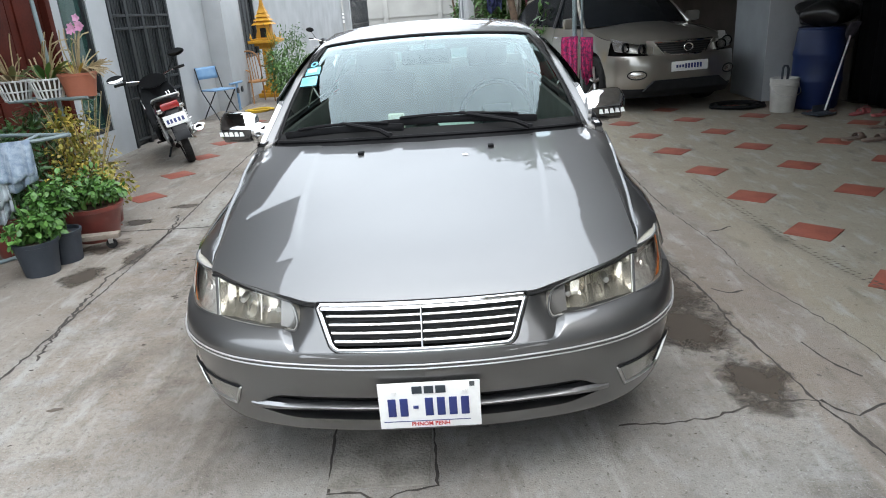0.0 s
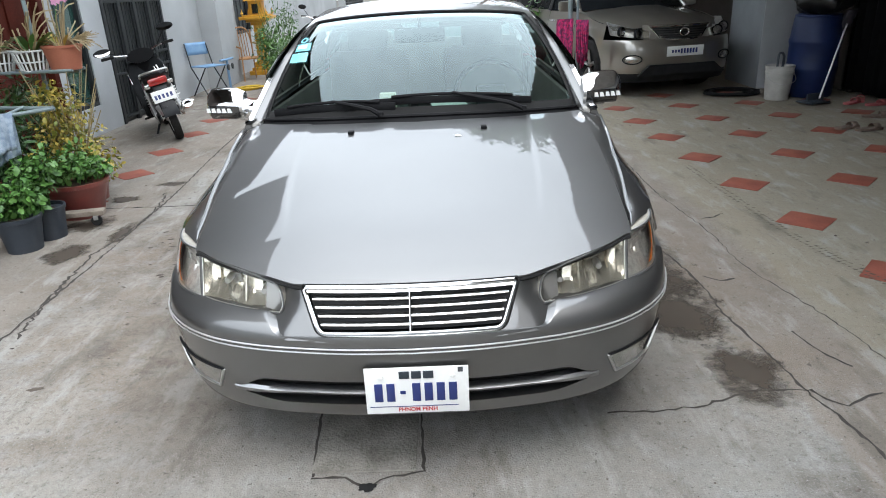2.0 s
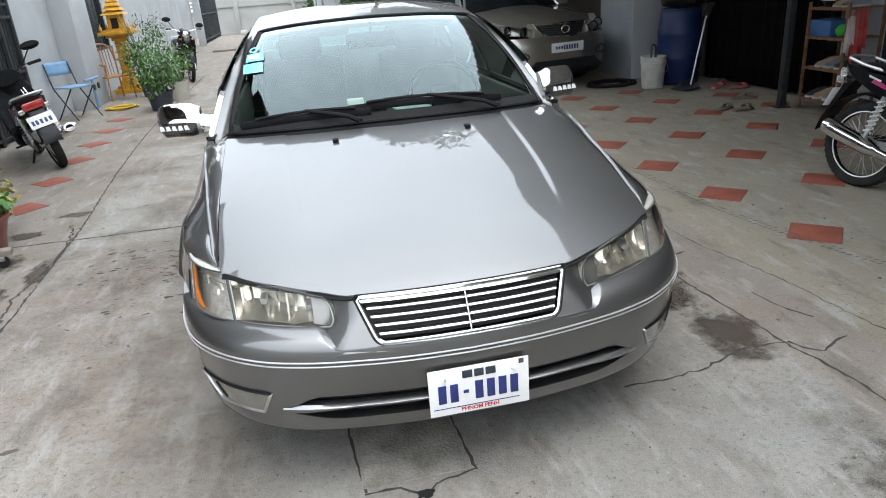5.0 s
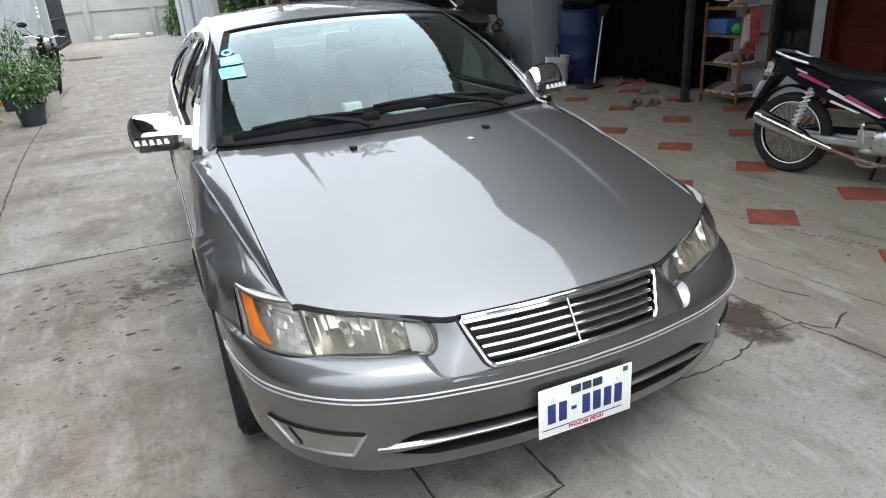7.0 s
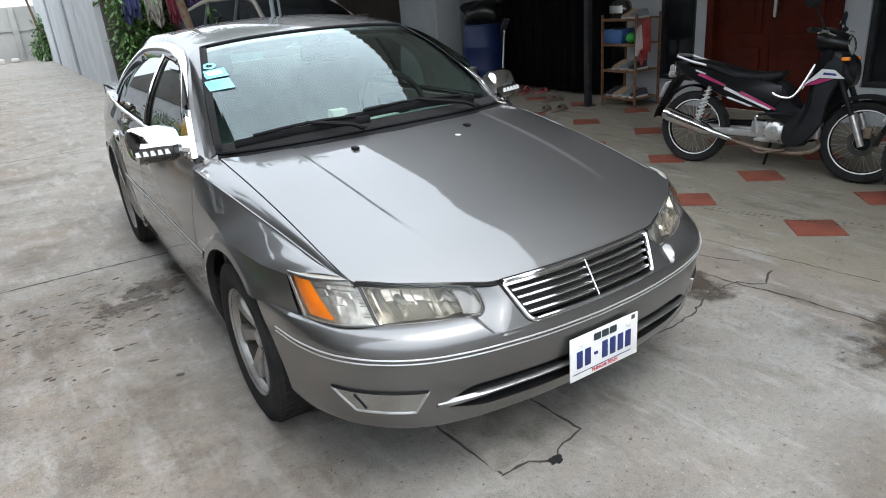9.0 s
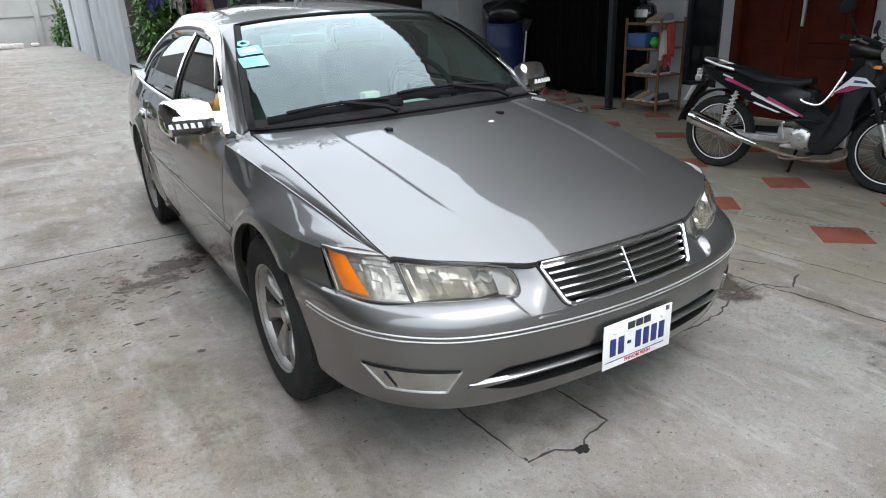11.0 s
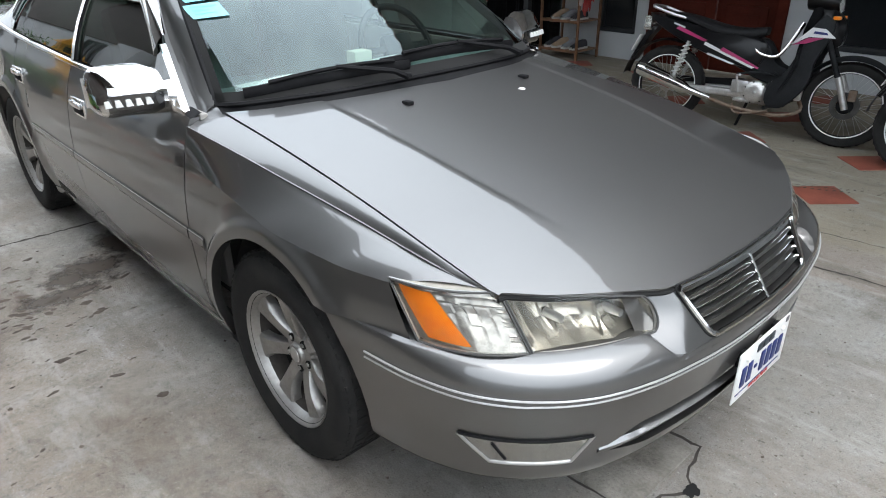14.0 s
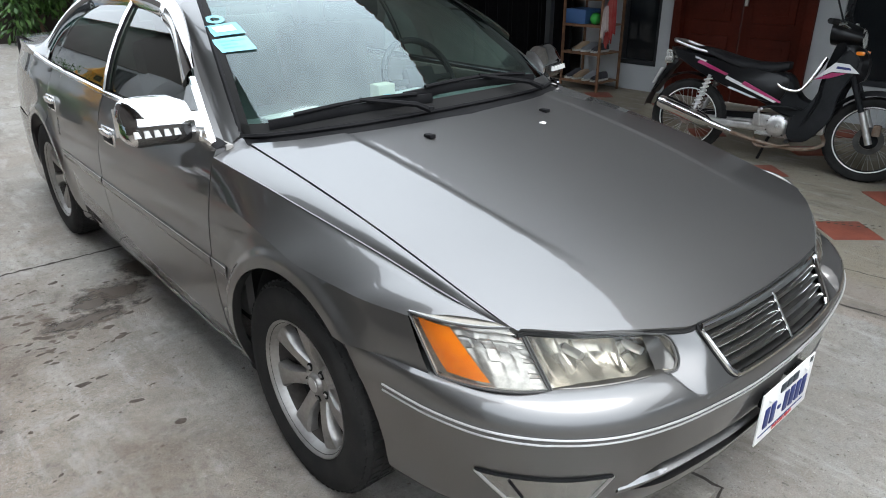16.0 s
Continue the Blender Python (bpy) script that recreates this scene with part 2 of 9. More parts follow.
# ---- ground: weathered concrete with damp and dirty patches ----
def concrete_ground():
    m = surf("yard_concrete", (0.330, 0.312, 0.280), (0.172, 0.160, 0.141), rough=0.82, scale=2.4, fine=150, bump=0.004, contrast=0.75)
    nt = m.node_tree
    bsdf = nt.nodes["Principled BSDF"]
    src = bsdf.inputs["Base Color"].links[0].from_socket
    co = nt.nodes.new("ShaderNodeTexCoord")
    warp = nt.nodes.new("ShaderNodeTexNoise")
    warp.inputs["Scale"].default_value, warp.inputs["Detail"].default_value = 2.6, 6
    nt.links.new(co.outputs["Object"], warp.inputs["Vector"])
    ws_ = nt.nodes.new("ShaderNodeVectorMath")
    ws_.operation = "MULTIPLY_ADD"
    ws_.inputs[1].default_value = (0.9, 0.9, 0)
    nt.links.new(warp.outputs["Color"], ws_.inputs[0])
    nt.links.new(co.outputs["Object"], ws_.inputs[2])
    # centre x, y, half length x, y, and how dark: damp by the drain, oil and rust dirt beside the car, darker patches
    # under the sedan and in the yard
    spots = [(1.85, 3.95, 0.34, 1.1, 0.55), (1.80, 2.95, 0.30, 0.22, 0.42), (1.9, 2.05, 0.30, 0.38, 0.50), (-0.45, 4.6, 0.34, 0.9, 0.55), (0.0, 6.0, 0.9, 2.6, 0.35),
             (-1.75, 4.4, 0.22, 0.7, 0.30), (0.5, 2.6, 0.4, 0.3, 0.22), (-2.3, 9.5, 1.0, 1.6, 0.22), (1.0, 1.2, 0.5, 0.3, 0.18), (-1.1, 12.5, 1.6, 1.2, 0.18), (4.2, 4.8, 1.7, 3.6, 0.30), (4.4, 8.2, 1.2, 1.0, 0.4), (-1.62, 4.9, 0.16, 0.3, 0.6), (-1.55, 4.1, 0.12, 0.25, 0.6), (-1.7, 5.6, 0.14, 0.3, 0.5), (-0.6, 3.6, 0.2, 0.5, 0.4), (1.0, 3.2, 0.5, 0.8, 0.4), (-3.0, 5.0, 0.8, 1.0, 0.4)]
    fac = None
    for x, y, a, b, k in spots:
        sub = nt.nodes.new("ShaderNodeVectorMath")
        sub.operation = "SUBTRACT"
        sub.inputs[1].default_value = (x, y, 0)
        nt.links.new(ws_.outputs[0], sub.inputs[0])
        sc = nt.nodes.new("ShaderNodeVectorMath")
        sc.operation = "MULTIPLY"
        sc.inputs[1].default_value = (1 / a, 1 / b, 0)
        nt.links.new(sub.outputs[0], sc.inputs[0])
        ln = nt.nodes.new("ShaderNodeVectorMath")
        ln.operation = "LENGTH"
        nt.links.new(sc.outputs[0], ln.inputs[0])
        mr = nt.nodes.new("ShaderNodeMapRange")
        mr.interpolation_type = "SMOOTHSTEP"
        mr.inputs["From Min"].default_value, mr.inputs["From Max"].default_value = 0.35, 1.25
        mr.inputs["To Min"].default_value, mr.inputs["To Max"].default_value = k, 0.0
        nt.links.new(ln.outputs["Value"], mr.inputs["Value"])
        if fac is None:
            fac = mr.outputs[0]
        else:
            mxm = nt.nodes.new("ShaderNodeMath")
            mxm.operation = "MAXIMUM"
            nt.links.new(fac, mxm.inputs[0])
            nt.links.new(mr.outputs[0], mxm.inputs[1])
            fac = mxm.outputs[0]
    grime = nt.nodes.new("ShaderNodeTexNoise")
    grime.inputs["Scale"].default_value, grime.inputs["Detail"].default_value, grime.inputs["Roughness"].default_value = 0.55, 8, 0.7
    nt.links.new(co.outputs["Object"], grime.inputs["Vector"])
    gr = nt.nodes.new("ShaderNodeMapRange")
    gr.inputs["From Min"].default_value, gr.inputs["From Max"].default_value = 0.5, 0.75
    gr.inputs["To Max"].default_value = 0.28
    nt.links.new(grime.outputs["Fac"], gr.inputs["Value"])
    speck = nt.nodes.new("ShaderNodeTexNoise")
    speck.inputs["Scale"].default_value, speck.inputs["Detail"].default_value = 16, 4
    nt.links.new(co.outputs["Object"], speck.inputs["Vector"])
    sp = nt.nodes.new("ShaderNodeMapRange")
    sp.inputs["From Min"].default_value, sp.inputs["From Max"].default_value = 0.62, 0.74
    sp.inputs["To Max"].default_value = 0.5
    nt.links.new(speck.outputs["Fac"], sp.inputs["Value"])
    br = nt.nodes.new("ShaderNodeMapRange")
    br.inputs["From Min"].default_value, br.inputs["From Max"].default_value = 0.30, 0.56
    nt.links.new(speck.outputs["Fac"], br.inputs["Value"])
    bk = nt.nodes.new("ShaderNodeMath")
    bk.operation = "MULTIPLY"
    nt.links.new(fac, bk.inputs[0])
    nt.links.new(br.outputs[0], bk.inputs[1])
    fac = bk.outputs[0]
    for other in (gr, sp):
        a = nt.nodes.new("ShaderNodeMath")
        a.operation = "MAXIMUM"
        nt.links.new(fac, a.inputs[0])
        nt.links.new(other.outputs[0], a.inputs[1])
        fac = a.outputs[0]
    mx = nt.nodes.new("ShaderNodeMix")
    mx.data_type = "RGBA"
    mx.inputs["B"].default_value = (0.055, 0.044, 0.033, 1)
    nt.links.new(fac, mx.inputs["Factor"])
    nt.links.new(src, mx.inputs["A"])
    # broad warm dirt, then fine pitting and grain
    last = mx.outputs["Result"]
    for scale, lo, hi, col, most in ((0.9, 0.42, 0.62, (0.19, 0.148, 0.112), 0.8), (7.0, 0.50, 0.72, (0.29, 0.295, 0.29), 0.6), (3.0, 0.52, 0.68, (0.12, 0.098, 0.078), 0.72), (38.0, 0.50, 0.70, (0.09, 0.082, 0.072), 0.68), (120.0, 0.52, 0.68, (0.34, 0.33, 0.315), 0.55)):
        n = nt.nodes.new("ShaderNodeTexNoise")
        n.inputs["Scale"].default_value, n.inputs["Detail"].default_value, n.inputs["Roughness"].default_value = scale, 7, 0.68
        nt.links.new(co.outputs["Object"], n.inputs["Vector"])
        r = nt.nodes.new("ShaderNodeMapRange")
        r.inputs["From Min"].default_value, r.inputs["From Max"].default_value, r.inputs["To Max"].default_value = lo, hi, most
        nt.links.new(n.outputs["Fac"], r.inputs["Value"])
        x = nt.nodes.new("ShaderNodeMix")
        x.data_type = "RGBA"
        x.inputs["B"].default_value = (*col, 1)
        nt.links.new(r.outputs[0], x.inputs["Factor"])
        nt.links.new(last, x.inputs["A"])
        last = x.outputs["Result"]
    # pours of different colour: the brown strip at the lane's edge, the grey-green yard, the brown western kerb strip, the bluish middle
    near = nt.nodes.new("ShaderNodeVectorMath")
    near.operation = "MULTIPLY_ADD"
    near.inputs[1].default_value = (0.16, 0.16, 0)
    nt.links.new(warp.outputs["Color"], near.inputs[0])
    nt.links.new(co.outputs["Object"], near.inputs[2])
    nx_ = nt.nodes.new("ShaderNodeSeparateXYZ")
    nt.links.new(near.outputs[0], nx_.inputs[0])
    for x0, x1, x2, x3, col, most in ((1.48, 1.51, 1.84, 1.96, (0.215, 0.178, 0.145), 0.62), (1.84, 1.96, 8.0, 9.0, (0.250, 0.215, 0.155), 0.72), (-9.0, -8.0, -2.05, -1.95, (0.215, 0.182, 0.148), 0.55), (-1.3, -0.6, 1.0, 1.48, (0.225, 0.220, 0.205), 0.40)):
        up, dn, mm = nt.nodes.new("ShaderNodeMapRange"), nt.nodes.new("ShaderNodeMapRange"), nt.nodes.new("ShaderNodeMath")
        up.inputs["From Min"].default_value, up.inputs["From Max"].default_value = x0, x1
        dn.inputs["From Min"].default_value, dn.inputs["From Max"].default_value = x2, x3
        dn.inputs["To Min"].default_value, dn.inputs["To Max"].default_value = most, 0.0
        mm.operation = "MULTIPLY"
        for q in (up, dn):
            nt.links.new(nx_.outputs[0], q.inputs["Value"])
        nt.links.new(up.outputs[0], mm.inputs[0])
        nt.links.new(dn.outputs[0], mm.inputs[1])
        yx = nt.nodes.new("ShaderNodeMix")
        yx.data_type = "RGBA"
        yx.inputs["B"].default_value = (*col, 1)
        nt.links.new(mm.outputs[0], yx.inputs["Factor"])
        nt.links.new(last, yx.inputs["A"])
        last = yx.outputs["Result"]
    # trowel streaks, crumbs of grit and pale scuffs on top
    st = nt.nodes.new("ShaderNodeVectorMath")
    st.operation = "MULTIPLY"
    st.inputs[1].default_value = (1.0, 0.28, 1.0)
    nt.links.new(co.outputs["Object"], st.inputs[0])
    for vec, scale, det, lo, hi, col, most in ((st.outputs[0], 9.0, 8, 0.53, 0.66, (0.34, 0.335, 0.315), 0.55), (st.outputs[0], 5.5, 9, 0.56, 0.66, (0.10, 0.086, 0.07), 0.50), (co.outputs["Object"], 46.0, 6, 0.60, 0.66, (0.055, 0.048, 0.04), 0.62), (co.outputs["Object"], 75.0, 4, 0.62, 0.68, (0.40, 0.39, 0.37), 0.6), (co.outputs["Object"], 210.0, 2, 0.58, 0.68, (0.08, 0.072, 0.062), 0.5)):
        n = nt.nodes.new("ShaderNodeTexNoise")
        n.inputs["Scale"].default_value, n.inputs["Detail"].default_value, n.inputs["Roughness"].default_value = scale, det, 0.66
        nt.links.new(vec, n.inputs["Vector"])
        r = nt.nodes.new("ShaderNodeMapRange")
        r.inputs["From Min"].default_value, r.inputs["From Max"].default_value, r.inputs["To Max"].default_value = lo, hi, most
        nt.links.new(n.outputs["Fac"], r.inputs["Value"])
        x = nt.nodes.new("ShaderNodeMix")
        x.data_type = "RGBA"
        x.inputs["B"].default_value = (*col, 1)
        nt.links.new(r.outputs[0], x.inputs["Factor"])
        nt.links.new(last, x.inputs["A"])
        last = x.outputs["Result"]
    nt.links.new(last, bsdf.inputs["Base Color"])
    return m


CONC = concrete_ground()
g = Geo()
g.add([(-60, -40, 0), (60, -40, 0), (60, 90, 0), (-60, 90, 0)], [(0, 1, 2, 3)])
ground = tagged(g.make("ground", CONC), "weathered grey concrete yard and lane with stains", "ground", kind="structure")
CRACK = surf("crack_dirt", (0.035, 0.03, 0.026), (0.06, 0.052, 0.045), rough=0.95, scale=20)


def crack(pts, wide=0.008, jag=0.02, seed=1):
    """An open joint or crack in the concrete, as a narrow sunken-looking ribbon."""
    rng = random.Random(seed)
    p = crv(pts, max(8, int(sum(math.dist(a, b) for a, b in zip(pts, pts[1:])) / 0.03)))
    p = p + np.array([[rng.uniform(-jag, jag), rng.uniform(-jag, jag)] for _ in p])
    t = np.gradient(p, axis=0)
    t /= np.linalg.norm(t, axis=1)[:, None] + 1e-9
    nrm = np.stack([-t[:, 1], t[:, 0]], 1)
    wd = np.array([wide * rng.choice((0.45, 0.6, 0.75, 0.9, 1.2)) for _ in p])[:, None]
    a, b = p + nrm * wd, p - nrm * wd
    z = np.full((len(p), 1), 0.002)
    ob = Geo().grid(np.stack([np.hstack([a, z]), np.hstack([b, z])], 0), flip=True).make("trim", CRACK, ground)
    return ob


crack([(-4.0, 5.14), (-2.2, 5.10), (-1.28, 5.09), (-0.64, 5.07), (0.5, 5.08)], 0.010, 0.006, 1)
crack([(-0.37, 2.60), (-0.36, 2.29), (-0.335, 1.96)], 0.005, 0.004, 2)
crack([(0.0, 2.60), (0.01, 2.29), (0.03, 1.97)], 0.005, 0.004, 3)
crack([(-0.335, 1.96), (-0.24, 1.955), (-0.15, 1.91), (-0.08, 1.95), (0.03, 1.97)], 0.0055, 0.006, 4)
crack([(0.69, 2.25), (1.0, 2.27), (1.3, 2.36), (1.47, 2.35)], 0.006, 0.008, 5)
crack([(1.47, 2.35), (1.55, 2.24), (1.62, 2.28), (1.72, 2.32)], 0.007, 0.008, 6)
crack([(1.30, 4.6), (1.34, 3.97), (1.41, 3.36), (1.40, 2.97), (1.44, 2.65), (1.46, 2.33), (1.51, 2.04), (1.55, 1.2), (1.58, 0.2)], 0.007, 0.006, 7)
crack([(1.66, 6.9), (1.68, 6.37), (1.66, 5.4), (1.66, 4.87)], 0.005, 0.007, 17)
crack([(1.46, 3.42), (1.52, 3.36), (1.60, 3.37)], 0.007, 0.006, 18)
crack([(1.62, 2.80), (1.66, 2.62), (1.72, 2.50)], 0.006, 0.006, 19)
crack([(-1.95, 3.0), (-2.04, 3.5), (-2.12, 4.1), (-2.08, 4.4), (-2.10, 5.05), (-2.2, 5.5)], 0.009, 0.016, 20)
crack([(1.78, 4.31), (1.95, 4.4)], 0.008, 0.012, 8)
crack([(1.66, 4.87), (1.73, 4.06), (1.72, 3.55), (1.84, 2.92), (1.87, 2.6), (1.95, 1.9)], 0.004, 0.008, 9)
crack([(-2.02, 1.0), (-2.02, 3.25), (-2.07, 4.66), (-2.11, 5.51), (-2.28, 7.63), (-2.4, 10.5), (-2.45, 16)], 0.009, 0.008, 10)
crack([(-4.0, 9.9), (-1.8, 9.8), (0.9, 9.75)], 0.012, 0.010, 11)
crack([(-3.5, 16.2), (-1.0, 16.0), (0.5, 15.9)], 0.02, 0.02, 12)
crack([(-3.5, 24), (0.4, 23.7)], 0.03, 0.03, 13)
rng = random.Random(11)
ragged = [(-0.15 + r * 1.25 * math.cos(a), 1.905 + 0.8 * r * math.sin(a), 0.0032) for a in np.linspace(0, 2 * math.pi, 22, endpoint=False) for r in [0.026 * rng.uniform(0.7, 1.15)]]
Geo().add(ragged, [tuple(range(22))]).make("trim", DARK, ground)
# gutter slab by the drain
SLAB = surf("drain_slab_concrete", (0.27, 0.255, 0.225), (0.12, 0.108, 0.092), rough=0.9, scale=9, fine=90, bump=0.006, contrast=0.5)
Geo().box((-0.17, 2.285, -0.012), (0.345, 0.61, 0.032), 0.004).make("trim", SLAB, ground)


# damp and dirty places on the concrete, ragged at the rim
def stain_material(name, col, most, rough, lo=1.22, hi=1.52):
    m = bpy.data.materials.new(name)
    m.use_nodes = True
    nt = m.node_tree
    bs, out = nt.nodes["Principled BSDF"], nt.nodes["Material Output"]
    co, ge = nt.nodes.new("ShaderNodeTexCoord"), nt.nodes.new("ShaderNodeNewGeometry")
    ln = nt.nodes.new("ShaderNodeVectorMath")
    ln.operation = "LENGTH"
    nt.links.new(co.outputs["Object"], ln.inputs[0])
    total = ln.outputs["Value"]
    for scale, amp in ((4.0, 1.1), (13.0, 0.8)):
        n = nt.nodes.new("ShaderNodeTexNoise")
        n.inputs["Scale"].default_value, n.inputs["Detail"].default_value, n.inputs["Roughness"].default_value = scale, 6, 0.65
        nt.links.new(ge.outputs["Position"], n.inputs["Vector"])
        k = nt.nodes.new("ShaderNodeMath")
        k.operation = "MULTIPLY_ADD"
        k.inputs[1].default_value = amp
        nt.links.new(n.outputs["Fac"], k.inputs[0])
        nt.links.new(total, k.inputs[2])
        total = k.outputs[0]
    r = nt.nodes.new("ShaderNodeMapRange")
    r.inputs["From Min"].default_value, r.inputs["From Max"].default_value = lo, hi
    r.inputs["To Min"].default_value, r.inputs["To Max"].default_value = most, 0.0
    nt.links.new(total, r.inputs["Value"])
    bs.inputs["Base Color"].default_value = (*col, 1)
    bs.inputs["Roughness"].default_value = rough
    tr, mix = nt.nodes.new("ShaderNodeBsdfTransparent"), nt.nodes.new("ShaderNodeMixShader")
    nt.links.new(r.outputs[0], mix.inputs[0])
    nt.links.new(tr.outputs[0], mix.inputs[1])
    nt.links.new(bs.outputs[0], mix.inputs[2])
    nt.links.new(mix.outputs[0], out.inputs[0])
    return m


DAMP = stain_material("damp_brown_concrete", (0.062, 0.047, 0.034), 0.82, 0.6)
DIRT = stain_material("faint_brown_dirt", (0.125, 0.092, 0.066), 0.34, 0.9, 0.85, 1.75)
PALE = stain_material("pale_bluish_wear", (0.30, 0.315, 0.32), 0.45, 0.8, 0.9, 1.7)
quad = Geo().add([(-1, -1, 0), (1, -1, 0), (1, 1, 0), (-1, 1, 0)], [(0, 1, 2, 3)])
marks = [(DAMP, ((1.16, 3.55, 0.48, 1.25), (1.20, 3.05, 0.38, 0.55), (1.30, 2.50, 0.27, 0.46), (1.48, 1.48, 0.62, 0.52), (-1.10, 4.33, 0.42, 0.16), (-0.92, 4.50, 0.30, 0.28), (-1.02, 4.45, 0.24, 0.2), (-0.7, 4.75, 0.3, 0.3), (-2.12, 4.5, 0.13, 0.5), (-2.3, 4.15, 0.25, 0.36), (-2.5, 5.35, 0.25, 0.18), (-2.25, 5.75, 0.25, 0.14), (-2.45, 4.75, 0.3, 0.3))),
         (DIRT, ((-1.45, 4.4, 0.6, 1.1), (-1.5, 5.6, 0.4, 0.5), (-1.2, 3.2, 0.6, 0.6), (-0.9, 2.4, 0.6, 0.8), (-2.0, 7.0, 0.9, 0.4), (-1.6, 8.5, 1.1, 0.4), (-2.2, 10.2, 1.2, 0.7), (0.6, 1.2, 0.9, 0.35), (-0.2, 1.6, 0.5, 0.3))),
         (PALE, ((-1.5, 1.5, 0.5, 0.5),))]
z = 0.0004
for mat, places in marks[::-1]:
    me = quad.mesh("trim", mat)
    for x, y, a, b in places:
        o = new("trim", me)
        o.parent = ground
        z += 0.00004
        o.matrix_world = pose(x, y, z) @ Matrix.Diagonal((a, b, 1, 1))
# print of a tyre's tread across the yard
TRACK = surf("tyre_print_dirt", (0.075, 0.062, 0.048), (0.13, 0.11, 0.088), rough=0.95, scale=30)
g = Geo()
rng = random.Random(8)
run = crv([(2.12, 5.61), (2.15, 4.56), (2.18, 3.93), (2.26, 3.43), (2.37, 3.0), (2.48, 2.67), (2.72, 2.2), (3.1, 1.7)], 110)
for p, q in zip(run, run[1:]):
    d = (q - p) / np.linalg.norm(q - p)
    n = np.array([-d[1], d[0]])
    for o in (-0.022, 0.018):
        if rng.random() < 0.8:
            c, l, w = p + n * (o + rng.uniform(-0.004, 0.004)), rng.uniform(0.008, 0.014), rng.uniform(0.004, 0.009)
            k = n * 0.5 + d * 0.9
            g.add([(*(c + k * l + n * w), 0.0088), (*(c - k * l + n * w), 0.0088), (*(c - k * l - n * w), 0.0088), (*(c + k * l - n * w), 0.0088)], [(0, 1, 2, 3)])
tagged(g.make("tyre_track", TRACK, ground), kind="stuff")
# loose grit and leaves on the ground
rng = random.Random(5)
g = Geo()
for _ in range(620):
    x, y = rng.uniform(-3.6, 3.6), rng.choice((rng.uniform(0.6, 4), rng.uniform(0.6, 12)))
    r = rng.choice((0.0025, 0.004, 0.006, 0.010)) * rng.uniform(0.7, 1.1)
    a = rng.uniform(0, 6.28)
    g.add([(x + r * math.cos(a + k) * rng.uniform(0.6, 1.3), y + r * math.sin(a + k) * rng.uniform(0.6, 1.3), 0.001) for k in (0, 1.3, 2.6, 3.9, 5.1)] + [(x, y, r * 0.8)],
          [(0, 1, 5), (1, 2, 5), (2, 3, 5), (3, 4, 5), (4, 0, 5)])
tagged(g.make("grit", surf("grit_brown", (0.06, 0.045, 0.035), (0.16, 0.14, 0.12), rough=0.9, scale=3)), "scattered dark grit and leaf crumbs on concrete", "grit", kind="stuff")

# dry flakes of soil and pitted spots, thickest beside the sedan
rng = random.Random(21)
g = Geo()
for k in range(560):
    if k < 190:
        x, y = rng.gauss(-1.35, 0.24), rng.gauss(4.35, 0.30)
    elif k < 330:
        x, y = rng.gauss(-1.5, 0.55), rng.gauss(3.9, 1.1)
    else:
        x, y = rng.uniform(-3.4, 3.2), rng.uniform(0.4, 8.0)
    r = rng.choice((0.003, 0.004, 0.006, 0.009, 0.015) if k < 250 else (0.0015, 0.002, 0.003, 0.004)) * rng.uniform(0.6, 1.2)
    a, long = rng.uniform(-0.5, 0.5), rng.uniform(1.2, 2.6)
    ring = []
    for q in range(7):
        c, e = r * long * math.cos(q * 0.898) * rng.uniform(0.6, 1.25), r * math.sin(q * 0.898) * rng.uniform(0.5, 1.25)
        ring.append((x + c * math.cos(a) - e * math.sin(a), y + c * math.sin(a) + e * math.cos(a), 0.0012))
    g.add(ring + [(x, y, 0.0016 + r * 0.18)], [(q, (q + 1) % 7, 7) for q in range(7)])
tagged(g.make("soil_flakes", surf("dry_soil_flake", (0.035, 0.027, 0.021), (0.10, 0.082, 0.066), rough=0.95, scale=2.5)), "dry dark soil flakes scattered on stained concrete", "soil", kind="stuff")

# ---- walls ----
WALLW = surf("white_wall_paint", (0.44, 0.455, 0.465), (0.36, 0.372, 0.378), rough=0.8, scale=1.5, fine=120, bump=0.0006)
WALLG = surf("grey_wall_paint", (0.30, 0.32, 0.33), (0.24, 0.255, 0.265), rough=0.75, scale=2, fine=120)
FARW = surf("raw_concrete_wall", (0.42, 0.42, 0.40), (0.30, 0.30, 0.285), rough=0.9, scale=0.9, fine=30, bump=0.002, contrast=0.5)
IRON = surf("black_iron", (0.02, 0.023, 0.026), (0.032, 0.035, 0.038), rough=0.45, scale=12, metal=0.3)
BROWNWOOD = surf("red_brown_wood", (0.075, 0.012, 0.006), (0.045, 0.008, 0.004), rough=0.6, scale=3, fine=50, spec=0.15)
TEAL = surf("dark_green_curtain_glass", (0.03, 0.09, 0.075), (0.015, 0.05, 0.042), rough=0.12, scale=5, coat=0.8)
DARKGLASS = surf("dark_window_glass", (0.010, 0.012, 0.014), (0.016, 0.018, 0.02), rough=0.1, scale=3, coat=0.0, spec=0.15)


